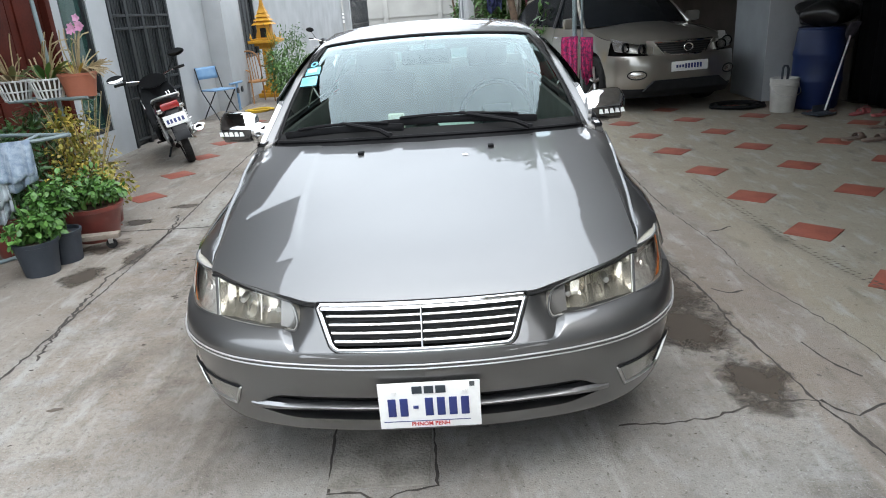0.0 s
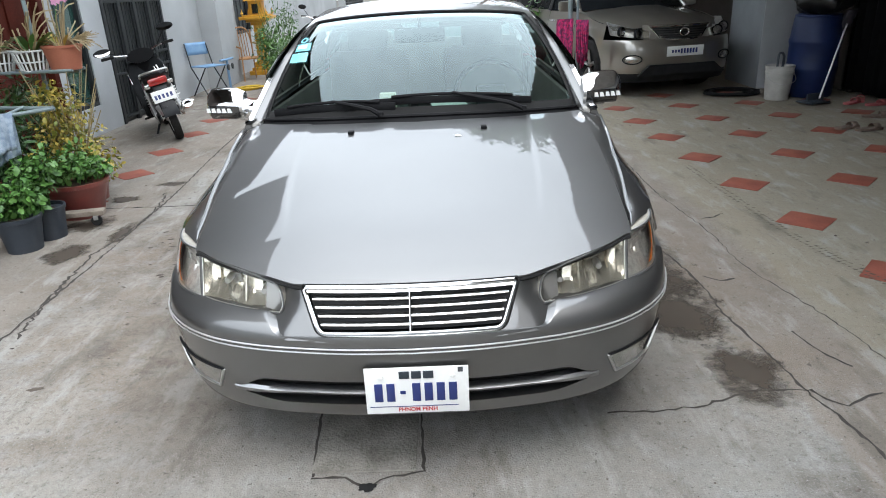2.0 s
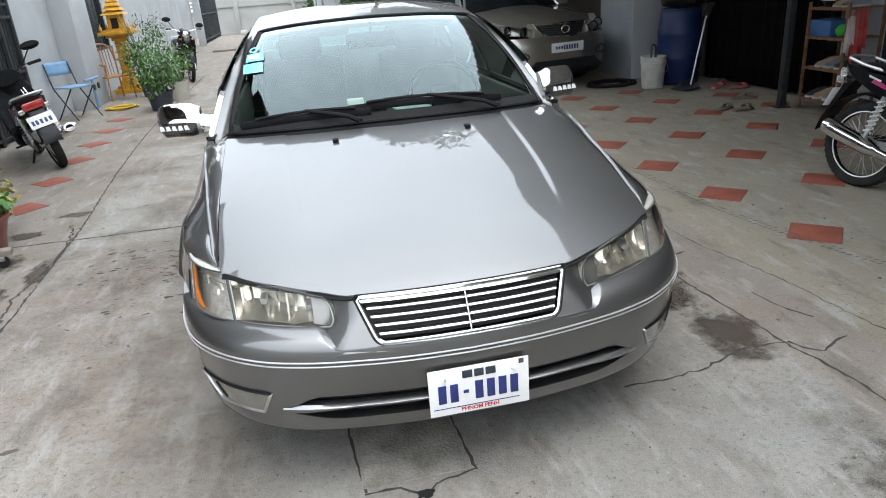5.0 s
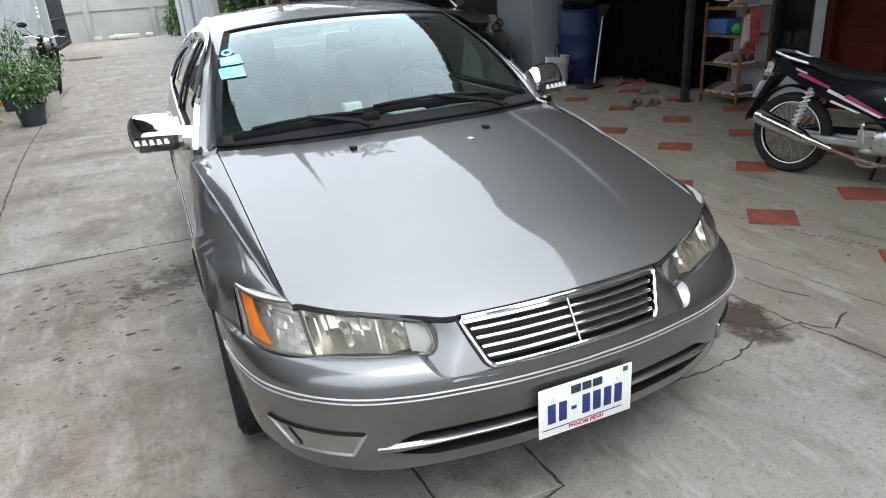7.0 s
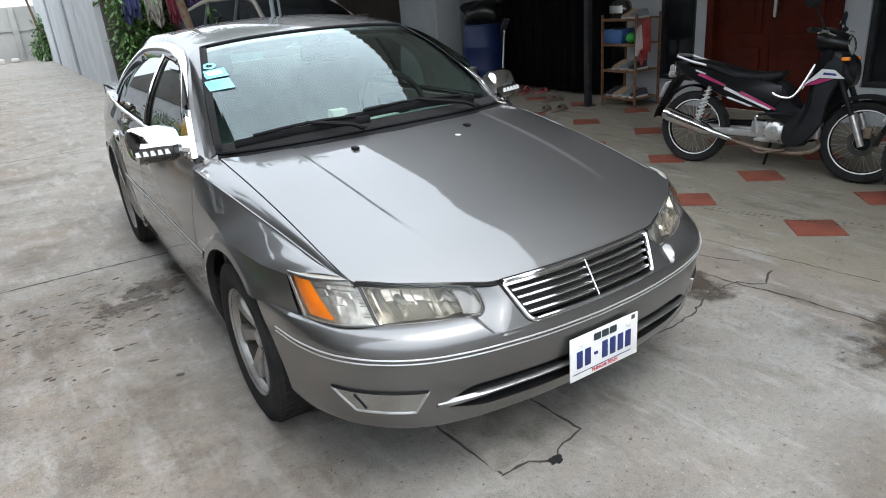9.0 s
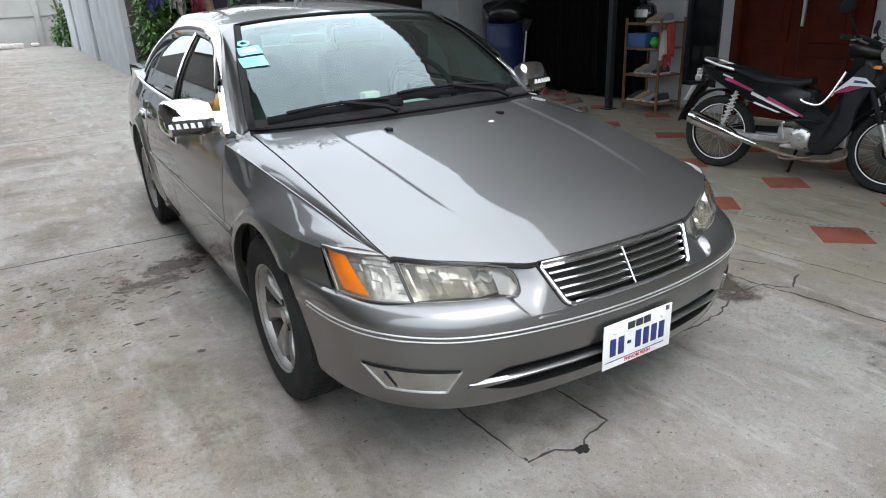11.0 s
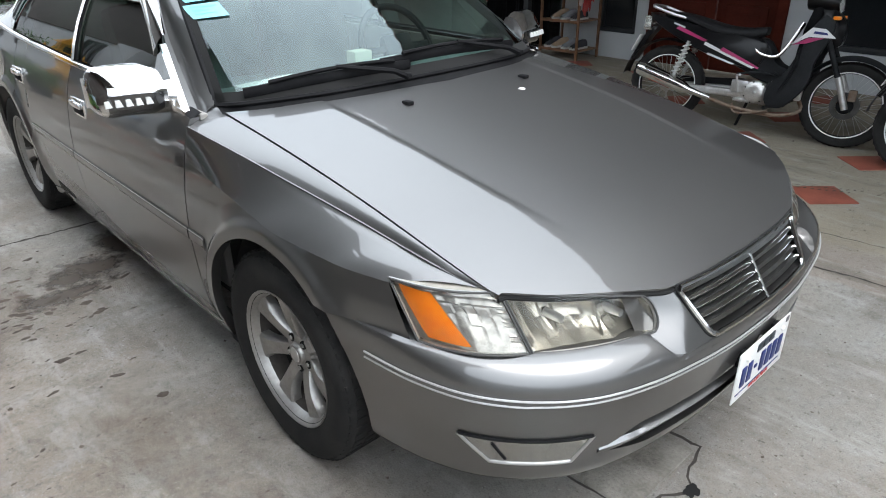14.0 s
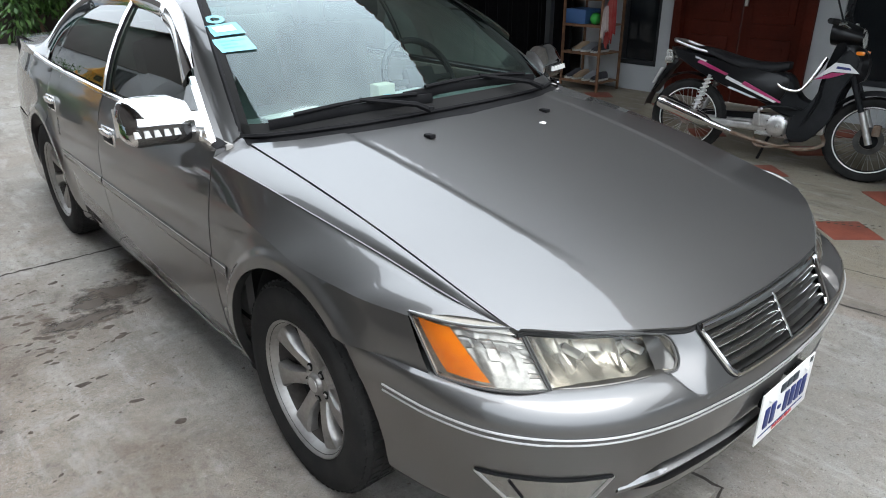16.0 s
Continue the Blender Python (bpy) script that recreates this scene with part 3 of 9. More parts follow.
def wall_x(name, x0, x1, y0, y1, z1, holes, m, label):
    """A wall along y from x0 to x1, with openings (ya, yb, za, zb) right through it."""
    ys = sorted({y0, y1, *[h[0] for h in holes], *[h[1] for h in holes]})
    g = Geo()
    for a, b in zip(ys, ys[1:]):
        c = (a + b) / 2
        cut = sorted((h[2], h[3]) for h in holes if h[0] < c < h[1])
        z = 0.0
        for lo, hi in cut + [(z1, z1)]:
            if lo > z + 1e-6:
                g.box(((x0 + x1) / 2, c, (z + lo) / 2), (x1 - x0, b - a, lo - z))
            z = hi
    return tagged(g.make(name, m), label, "wall", kind="structure")


def wall_y(name, x0, x1, y0, y1, z0, z1, m, label):
    return tagged(Geo().box(((x0 + x1) / 2, (y0 + y1) / 2, (z0 + z1) / 2), (x1 - x0, y1 - y0, z1 - z0)).make(name, m), label, "wall", kind="structure")


# west house: brown door, tall window, iron gate door, second window further on
XW = -4.06
# near-black brown that puts shade into unseen fronts and the bay's walls
WALLD = surf("dark_brown_shade_paint", (0.055, 0.042, 0.034), (0.035, 0.027, 0.022), rough=0.6, scale=1.5, fine=60)
# front added mostly out of view, so the sedan's flank reflects dark
wall_x("wall_west_near", XW - 0.22, XW, 1.2, 6.2, 5.1, [], WALLD, "dark brown house front, mostly unseen, added to darken reflections")
wall_x("wall_west_fence", XW - 0.22, XW, -9, 1.2, 2.0, [], WALLW, "white plaster boundary wall")
wall_west = wall_x("wall_west", XW - 0.22, XW, 6.2, 28, 2.32, [(6.3, 7.62, 0.0, 2.3), (7.80, 8.40, 0.33, 2.25), (8.88, 10.75, 0.0, 2.32), (14.4, 15.5, 0.78, 2.2)], WALLW, "white painted plaster house wall, slightly stained")
# upper wall is added unseen, to give the fender a dark reflection
wall_y("wall_west_upper", XW - 0.22, XW + 0.06, 6.2, 28, 2.32, 5.1, WALLD, "unseen dark brown upper wall, added to darken reflections")
Geo().box((XW + 0.16, 12.75, 1.16), (0.32, 0.95, 2.32), 0.01).make("pilaster", WALLW, wall_west)
Geo().box((XW + 0.02, 13.9, 1.16), (0.05, 0.30, 2.32), 0.006).make("pilaster", WALLW, wall_west)


def window(name, x, y0, y1, z0, z1, glassm, face, label, bars=0):
    """A framed window in a wall along y; face is +1 if it looks towards +x."""
    w = thing(name, pose(x, (y0 + y1) / 2, z0), label, "window", kind="structure")
    hw, h = (y1 - y0) / 2, z1 - z0
    t = 0.05
    for c, s in (((0, 0, t / 2), (0.07, 2 * hw, t)), ((0, 0, h - t / 2), (0.07, 2 * hw, t)), ((0, -hw + t / 2, h / 2), (0.07, t, h - 2 * t)), ((0, hw - t / 2, h / 2), (0.07, t, h - 2 * t))):
        Geo().box(c, s, 0.004).make("window_frame", IRON, w)
    Geo().box((-face * 0.02, 0, h / 2), (0.012, 2 * hw - 2 * t, h - 2 * t)).make("pane", glassm, w)
    for i in range(bars):
        Geo().tube([(face * 0.02, -hw + (i + 1) * 2 * hw / (bars + 1), t), (face * 0.02, -hw + (i + 1) * 2 * hw / (bars + 1), h - t)], 0.006, 6).make("window_bar", IRON, w)
    return w


window("window_1", XW - 0.05, 7.80, 8.40, 0.33, 2.25, TEAL, 1, "tall black-framed window with dark green glass")
window("window_2", XW - 0.05, 14.4, 15.5, 0.78, 2.2, DARKGLASS, 1, "black-framed house window with dark glass", 3)
# brown wooden door and its frame
d = thing("door_1", pose(XW - 0.08, 6.96, 0), "red-brown wooden panel door in a white wall", "door", kind="structure")
for y in (-0.62, 0.62):
    Geo().box((0.02, y, 1.15), (0.16, 0.09, 2.30), 0.01).make("door_frame", BROWNWOOD, d)
for y in (-0.29, 0.29):
    Geo().box((0, y, 1.12), (0.05, 0.57, 2.2), 0.008).make("door_leaf", BROWNWOOD, d)
    for z in (0.55, 1.55):
        Geo().box((0.03, y, z), (0.03, 0.36, 0.72), 0.014).make("door_panel", BROWNWOOD, d)
# iron gate door
d = thing("door_2", pose(XW - 0.03, 9.815, 0), "black iron double door with upright bars, closed", "door", kind="structure")
Geo().box((-0.02, 0, 1.15), (0.02, 1.84, 2.29)).make("door_back", surf("dark_steel_sheet", (0.030, 0.034, 0.037), (0.02, 0.023, 0.025), rough=0.4, scale=3), d)
for y in (-0.90, -0.46, 0.0, 0.46, 0.90):
    Geo().box((0.02, y, 1.15), (0.05, 0.06, 2.30), 0.006).make("door_stile", IRON, d)
for z in (0.08, 0.62, 0.80, 1.50, 1.66, 2.26):
    Geo().box((0.022, 0, z), (0.035, 1.84, 0.035), 0.004).make("door_rail", IRON, d)
for k in range(4):
    for i in range(1, 5):
        y = -0.90 + 0.46 * k + i * 0.46 / 5 * (1.0)
        Geo().tube([(0.03, y, 0.12), (0.03, y, 2.25)], 0.008, 6).make("door_bar", IRON, d)

# west eaves, in two lengths and an added near one, tiled with a scalloped edge
ROOFRED = surf("brown_red_roof_tile", (0.20, 0.075, 0.05), (0.13, 0.05, 0.036), rough=0.7, scale=2, fine=60)
# undersides out of view are coloured near black, shade included
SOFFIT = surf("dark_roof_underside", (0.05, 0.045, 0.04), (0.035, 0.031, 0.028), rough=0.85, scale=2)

# unseen underside made bright, to lift the hood's dark half by reflection
BRIGHTUNDER = surf("brightened_roof_underside", (0.62, 0.62, 0.615), (0.50, 0.50, 0.496), rough=0.6, scale=2)


def eave(name, xe, ze, xb, zb, y0, y1, pitch, label, slant=0.0, under=None):
    """A ribbed tile roof from its edge (xe, ze) up to (xb, zb)."""
    n = int((y1 - y0) / pitch) * 6
    ys = np.linspace(y0, y1, n + 1)
    wave = 0.016 * np.abs(np.sin(np.pi * (ys - y0) / pitch))
    sgn = 1 if xb > xe else -1
    off = slant * (ys - (y0 + y1) / 2)
    top = np.array([np.stack([xe + off - sgn * 0.022 * np.abs(np.sin(np.pi * (ys - y0) / pitch)) * (k == 0) + (xb - xe) * k, ys, ze + (zb - ze) * k + wave], 1) for k in (0.0, 0.5, 1.0)])
    low = top - np.array([0, 0, 0.03])
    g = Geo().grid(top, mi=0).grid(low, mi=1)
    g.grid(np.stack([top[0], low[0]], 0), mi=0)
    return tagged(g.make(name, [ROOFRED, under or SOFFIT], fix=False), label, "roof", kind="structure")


# near eave added out of view, keeping sky off the sedan's pillar and fender
eave("roof_west_added", -2.15, 4.6, XW - 0.3, 5.3, 1.2, 5.2, 0.20, "brown-red tiled eave over the house front, out of view")
eave("roof_west", -2.6, 4.9, XW - 0.3, 5.3, 5.25, 8.3, 0.20, "brown-red tiled eave over the house front, out of view")
eave("roof_west_far", -3.72, 4.9, XW - 0.3, 5.2, 8.35, 27.5, 0.20, "brown-red tiled eave over the house front, out of view", -0.012)
eave("roof_east", 1.70, 3.2, 5.6, 4.1, -9, 24, 0.22, "brown-red tiled roof over the covered parking yard, unseen underside brightened", 0.02, BRIGHTUNDER)

# east house front
XE = 5.29
wall_x("wall_east", XE, XE + 0.22, -9, 6.62, 4.2, [(3.32 - 0.7, 3.74, 0.34, 2.2), (3.97, 5.42, 0.0, 2.35), (5.58, 6.08, 0.28, 2.2)], WALLW, "white painted house wall under the roof")
window("window_3", XE + 0.06, 5.58, 6.08, 0.28, 2.2, DARKGLASS, -1, "dark tall window in a white wall")
window("window_4", XE + 0.06, 2.62, 3.74, 0.34, 2.2, DARKGLASS, -1, "dark tall window in a white wall")
d = thing("door_3", pose(XE + 0.07, 4.695, 0), "red-brown wooden double door with carved panels, closed", "door", kind="structure")
for y in (-0.68, 0.68):
    Geo().box((-0.03, y, 1.17), (0.16, 0.09, 2.34), 0.01).make("door_frame", BROWNWOOD, d)
Geo().box((-0.03, 0, 2.30), (0.16, 1.27, 0.09), 0.01).make("door_frame", BROWNWOOD, d)
for y in (-0.32, 0.32):
    leaf = Geo().box((0, y, 1.13), (0.05, 0.625, 2.24), 0.008).make("door_leaf", BROWNWOOD, d)
    for z, h in ((0.42, 0.50), (1.12, 0.62), (1.85, 0.48)):
        Geo().box((-0.03, y, z), (0.03, 0.42, h), 0.016).make("door_panel", BROWNWOOD, d)
        Geo().box((-0.042, y, z), (0.02, 0.28, h - 0.16), 0.01).make("door_panel", BROWNWOOD, d)
Geo().box((-0.07, -0.05, 1.12), (0.03, 0.035, 0.30), 0.01).make("door_handle", SATIN, d)
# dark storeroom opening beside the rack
# wall coloured near black in place of the bay's deep shade
wall_x("wall_store", XE, XE + 0.22, 8.9, 17, 4.2, [], WALLD, "plaster wall behind the parked car, coloured dark for shade")
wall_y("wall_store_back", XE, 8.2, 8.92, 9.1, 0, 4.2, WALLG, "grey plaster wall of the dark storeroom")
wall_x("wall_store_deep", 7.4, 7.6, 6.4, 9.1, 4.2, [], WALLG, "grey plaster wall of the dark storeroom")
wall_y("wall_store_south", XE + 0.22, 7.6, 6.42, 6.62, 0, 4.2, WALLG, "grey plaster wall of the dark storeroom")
# lintel is added out of view, closing a sky gap reflected in the hood
tagged(Geo().box((XE + 0.11, 7.76, 3.7), (0.22, 2.27, 1.1)).make("added_store_lintel", WALLG), "grey plaster lintel added over the storeroom opening to shut out sky", "wall", kind="structure")
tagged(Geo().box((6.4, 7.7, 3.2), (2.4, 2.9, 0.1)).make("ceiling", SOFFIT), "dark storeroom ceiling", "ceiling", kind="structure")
# the pier's white side takes grey paint to carry the bay's shade
pil = wall_y("wall_pier", 4.38, 5.3, 9.55, 10.62, 0, 3.9, WALLG, "thick plastered wall pier at the parking bay, white side greyed for shade")
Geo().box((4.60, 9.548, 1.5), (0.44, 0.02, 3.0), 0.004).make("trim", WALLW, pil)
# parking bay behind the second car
# end wall's colour carries the darkness of the unlit bay
wall_y("wall_bay_end", 0.75, 5.5, 16.6, 16.8, 0, 3.9, WALLD, "end wall of the parking bay, coloured dark for shade")
wall_lane = wall_x("wall_lane", 0.62, 0.84, 16.8, 35.5, 3.9, [(20.5, 20.75, 1.0, 2.5)], WALLW, "white rendered wall along the lane")
for y in (23.0, 29.0):
    Geo().box((0.60, y, 1.45), (0.06, 0.5, 2.9), 0.01).make("pilaster", WALLG, wall_lane)
far = wall_y("wall_far", -9, 9, 35.5, 35.7, 0, 2.2, FARW, "bare grey concrete wall across the lane's end")
for x in (-7.2, -5.6, -3.0, -0.3, 2.4):
    Geo().box((x, 35.46, 1.1), (0.22, 0.10, 2.2), 0.01).make("pilaster", FARW, far)
Geo().box((0, 35.47, 1.25), (17.8, 0.05, 0.05)).make("trim", FARW, far)
wall_y("wall_west_end", -9, XW, 27.8, 28.0, 0, 3.2, WALLW, "white plaster wall beside the gate")
wall_y("wall_south", -9, 9, -9.2, -9.0, 0, 2.6, WALLW, "white plaster wall closing the lane behind")
gate = thing("lane_gate", pose(-3.85, 31.6, 0), "grey steel bar gate at the end of the house", "gate", kind="structure")
for y in np.linspace(-3.4, 3.4, 24):
    Geo().box((0, y, 1.1), (0.03, 0.05, 2.2)).make("gate_bar", IRON, gate)
for z in (0.15, 1.1, 2.1):
    Geo().box((0.02, 0, z), (0.03, 6.9, 0.05)).make("gate_rail", IRON, gate)
Geo().box((0, -3.55, 1.3), (0.25, 0.25, 2.6), 0.02).make("gate_post", WALLW, gate)

# red floor tiles set cornerwise in the concrete
TILE = surf("red_floor_tile", (0.27, 0.072, 0.042), (0.18, 0.05, 0.032), rough=0.6, scale=5, fine=80, bump=0.0006, contrast=0.5)
tile_mesh = Geo().box((0, 0, 0), (0.275, 0.275, 0.016), 0.003).mesh("floor_tile", TILE)
spots = [(2.24 + 0.80 * i + 0.035 * (8.47 - y), y) for i in range(4) for y in [8.47 - 0.853 * j for j in range(-1, 15)]]
spots += [(-2.78, 5.30), (-2.76, 6.16), (-2.82, 7.08), (-2.86, 8.0), (-3.55, 6.6), (-2.9, 8.9), (-2.95, 9.8), (-3.0, 10.7)]
for x, y in spots:
    o = new("floor_tile", tile_mesh)
    o.parent = ground
    o.matrix_world = pose(x, y, -0.003, 0, 0, 45 + 2 + rng.uniform(-2, 2))

# ---- the grey sedan: x across, y back from the nose, z up ----
car = thing("sedan", pose(0.025, 1.872, 0), "grey metallic four-door sedan with chrome grille and trims, parked on concrete", "car")
UF, UR, HUB = 0.96, 3.63, 0.315
ARCH = 0.372
plan_w = sm([0.40, 0.5, 0.7, 1.0, 1.45, 2.5, 3.4, 4.0, 4.4, 4.62], [0.838, 0.858, 0.875, 0.884, 0.887, 0.889, 0.885, 0.868, 0.835, 0.79])
prof_w = sm([0.18, 0.22, 0.30, 0.42, 0.55, 0.65, 0.75, 0.85, 0.92, 0.96], [-0.06, -0.045, -0.022, -0.006, 0, -0.004, -0.017, -0.04, -0.07, -0.085])
belt_z = sm([1.4, 1.5, 2.5, 3.4, 3.9, 4.1], [0.905, 0.918, 0.928, 0.945, 0.965, 0.975])


def half_width(u, z):
    """How far the body's side stands from the middle plane."""
    w = plan_w(u) + prof_w(z)
    w = w - 0.028 * (1 - sstep(0.45, 0.70, u)) * sstep(0.50, 0.62, z) - 0.012 * (1 - sstep(0.5, 0.95, u)) * sstep(0.6, 0.73, z)
    for c in (UF, UR):
        r = np.hypot(np.asarray(u) - c, np.asarray(z) - HUB)
        w = w + 0.012 * (1 - sstep(ARCH + 0.028, ARCH + 0.058, r)) + 0.008 * (1 - sstep(ARCH + 0.03, ARCH + 0.11, r)) * sstep(0.2, 0.34, z)
    return w


def both(g, name, mats, label="", **kw):
    """The part on the right-hand side (x < 0) and its mirror image."""
    a = g.make(name, mats, car, label, **kw)
    b = g.mirrored().make(name, mats, car, label, **kw)
    return a, b


def side(P):
    """(u, z) points on the body's side, as places on the right flank."""
    P = np.asarray(P, float)
    return np.stack([-half_width(P[..., 0], P[..., 1]), P[..., 0], P[..., 1]], -1)


# hood
hood_c = sm([0.06, 0.10, 0.16, 0.3, 0.5, 0.8, 1.1, 1.4], [0.665, 0.692, 0.722, 0.776, 0.828, 0.893, 0.944, 0.985])
hood_front = sm([0, 0.2, 0.33, 0.402, 0.5, 0.6, 0.68], [0.092, 0.098, 0.112, 0.14, 0.188, 0.246, 0.312])
hood_rear = sm([0, 0.3, 0.6, 0.745], [1.18, 1.212, 1.31, 1.405])

ridge_w = sm([0.25, 0.36, 0.72, 1.22], [0.375, 0.408, 0.448, 0.472])


def hood_z(w, u):
    a = np.abs(w)
    ridge = ridge_w(u)
    raised = -0.0042 * (1 - sstep(ridge - 0.009, ridge + 0.009, a)) * sstep(0.26, 0.62, u)
    return hood_c(u) - 0.05 * (a / 0.7) ** 2.4 - 0.008 + raised + 0.004 * (a / 0.7) ** 2 * sstep(0.36, 0.75, u)


def hood_edge(t):
    """The hood's side edge from the lamp to the windscreen, right-hand side positive."""
    w = 0.69 + 0.042 * np.asarray(t) ** 0.5
    u = 0.312 + (1.40 - 0.312) * np.asarray(t)
    return w, u, hood_z(w, u)


S, T = np.meshgrid(np.r_[np.linspace(-1, 1, 161)], np.linspace(0, 1, 60), indexing="ij")
wf, wr = 0.69 * S, 0.732 * S
hw = wf + (wr - wf) * T ** 0.5
hu = hood_front(np.abs(wf)) * (1 - T) + hood_rear(np.abs(wr)) * T
hz = hood_z(hw, hu)
lip = np.stack([hw, hu, hz], -1)
fold = lip[:, :1] + np.array([0, 0.004, -0.014])
g = Geo().grid(np.concatenate([fold + np.array([0, 0.03, -0.004]), fold, lip], 1))
side_fold = lambda s, i: np.stack([lip[i], lip[i] + np.array([-s * 0.004, 0, -0.025])], 0)
g.grid(side_fold(1, -1)).grid(side_fold(-1, 0), flip=True)
hood = g.make("hood", PAINT, car, weld=1e-5)
# near-black tube drawn as the shadow line under the hood's lip
Geo().tube(lip[::2, 0] + np.array([0, 0.002, -0.013]), 0.0055, 6).make("hood_gap_shade", DARK, hood)

# front fenders: the strip beside the hood, and the flank over the wheel
crease_z = sm([0.5, 0.53, 0.64, 0.8, 1.1, 1.46], [0.716, 0.717, 0.719, 0.724, 0.750, 0.80])
# the shoulder line: the flank stands a little proud of the strip beside the hood, with a narrow bright ledge
line_x = sm([0.36, 0.45, 0.55, 0.70, 0.85, 1.0, 1.17, 1.445], [0.705, 0.727, 0.740, 0.760, 0.777, 0.792, 0.812, 0.836])
line_z = sm([0.36, 0.45, 0.55, 0.70, 0.85, 1.0, 1.17, 1.445], [0.728, 0.747, 0.764, 0.793, 0.816, 0.836, 0.862, 0.893])
tt = np.linspace(0, 1, 70)
ew, eu, ez = hood_edge(tt)
top = np.stack([-(ew + 0.0035), eu, ez], 1)
top[:, 1] = 0.315 + (1.445 - 0.315) * tt
top[:, 2] = np.where(tt > 0.96, hood_z(0.745, 1.38) - 0.01 * (tt - 0.96) / 0.04, top[:, 2])
mu = 0.527 + (1.445 - 0.527) * tt
mz = crease_z(mu)
mid = np.stack([-half_width(mu, mz), mu, mz], 1)
lu = 0.36 + (1.445 - 0.36) * tt
ledge = np.stack([-line_x(lu), lu, line_z(lu)], 1)
step = np.clip(tt / 0.12, 0, 1)[:, None]
foot = ledge + np.array([0.008, 0, -0.0030]) * step
rows = []
for j in np.linspace(0, 1, 8):
    r = top * (1 - j) + foot * j
    r[:, 2] += 0.0050 * 4 * j * (1 - j) * sstep(0.0, 0.3, tt)
    rows.append(r)
rows.append(ledge + np.array([0.0045, 0, -0.0016]) * step)
rows.append(ledge)
rows.append(ledge + np.array([-0.0022, 0, -0.0034]) * step)
for j in np.linspace(0.10, 1, 8):
    r = ledge * (1 - j) + mid * j
    r[:, 0] -= 0.002 * 4 * j * (1 - j) * sstep(0.0, 0.4, tt)
    r[:, 2] += 0.010 * 4 * j * (1 - j) * (1 - sstep(0.12, 0.55, tt))
    rows.append(r)
g = Geo().grid(np.array(rows))
a0 = math.acos((0.606 - HUB) / ARCH)
bot = [(0.448 + (UF - ARCH * math.sin(a0) - 0.448) * k, 0.597 + 0.009 * k) for k in np.linspace(0, 1, 14)]
bot += [(UF - ARCH * math.sin(a), HUB + ARCH * math.cos(a)) for a in np.linspace(a0, -math.pi / 2, 46)[1:]]
bot += [(UF + ARCH, 0.21), (1.37, 0.205), (1.445, 0.205)]
bot = np.array(bot)
pu = np.interp(np.linspace(0, 1, len(bot)), [0, 0.18, 0.6, 0.9, 1], [0.527, 0.68, 1.12, 1.40, 1.445])
topm = np.stack([pu, crease_z(pu)], 1)
cols = np.array([topm * (1 - k) + bot * k for k in np.linspace(0, 1, 64)])
g.grid(side(cols))
inner = side(bot[13:60]) + np.array([0.03, 0, 0])
g.grid(np.stack([side(bot[13:60]), inner], 0))
both(g, "front_fender", PAINT, weld=1e-5, sharp=50)
both(Geo().tube(ledge[6:] + np.array([0.0005, 0, -0.0008]), 0.0026, 8), "fender_crease", PAINT)


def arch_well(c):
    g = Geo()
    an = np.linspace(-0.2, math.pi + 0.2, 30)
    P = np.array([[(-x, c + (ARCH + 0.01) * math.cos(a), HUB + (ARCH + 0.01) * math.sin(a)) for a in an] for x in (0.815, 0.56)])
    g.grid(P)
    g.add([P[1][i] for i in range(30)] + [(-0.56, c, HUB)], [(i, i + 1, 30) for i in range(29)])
    # well lining is near black, so its shade is already in the colour
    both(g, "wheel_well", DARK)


arch_well(UF), arch_well(UR)


# doors, quarter panels, sills
def flank(name, us, zb, zt, label="", n=44):
    us = np.asarray(us, float)
    lo = np.array([zb(u) for u in us]) if callable(zb) else np.full(len(us), zb)
    hi = np.array([zt(u) for u in us])
    ks = np.linspace(0, 1, n)
    P = np.array([np.stack([us, lo * (1 - k) + hi * k], 1) for k in ks])
    Q = side(P)
    g = Geo().grid(Q)
    for i in (0, -1):
        g.grid(np.stack([Q[:, i], Q[:, i] + np.array([0.03, 0, 0])], 0))
    return both(g, name, PAINT, label, weld=1e-5)


def rear_bottom(u):
    d = abs(u - UR)
    return 0.232 if d >= ARCH else HUB + math.sqrt(max(0, ARCH ** 2 - d * d))


fd = np.linspace(1.452, 2.572, 30)
front_doors = flank("front_door", fd, 0.232, belt_z)
rd = np.r_[np.linspace(2.58, UR - ARCH - 0.0001, 20), UR - ARCH * np.cos(np.linspace(0.001, 1.03, 14))]
rear_doors = flank("rear_door", rd, rear_bottom, belt_z)
qp = np.r_[UR - ARCH * np.cos(np.linspace(1.05, math.pi - 0.001, 34)), np.linspace(UR + ARCH + 0.0001, 4.62, 14)]
flank("rear_fender", qp, lambda u: rear_bottom(u) if u < UR + ARCH else 0.59, lambda u: belt_z(u) + 0.03 * sstep(3.6, 4.2, u))
g = Geo()
su = np.linspace(UF + ARCH, UR - ARCH, 30)
Q = np.array([[(-(half_width(u, 0.232) - d), u, z) for u in su] for d, z in ((0.0, 0.228), (0.004, 0.20), (0.02, 0.175), (0.10, 0.165))])
g.grid(Q)
both(g, "sill", PAINT)
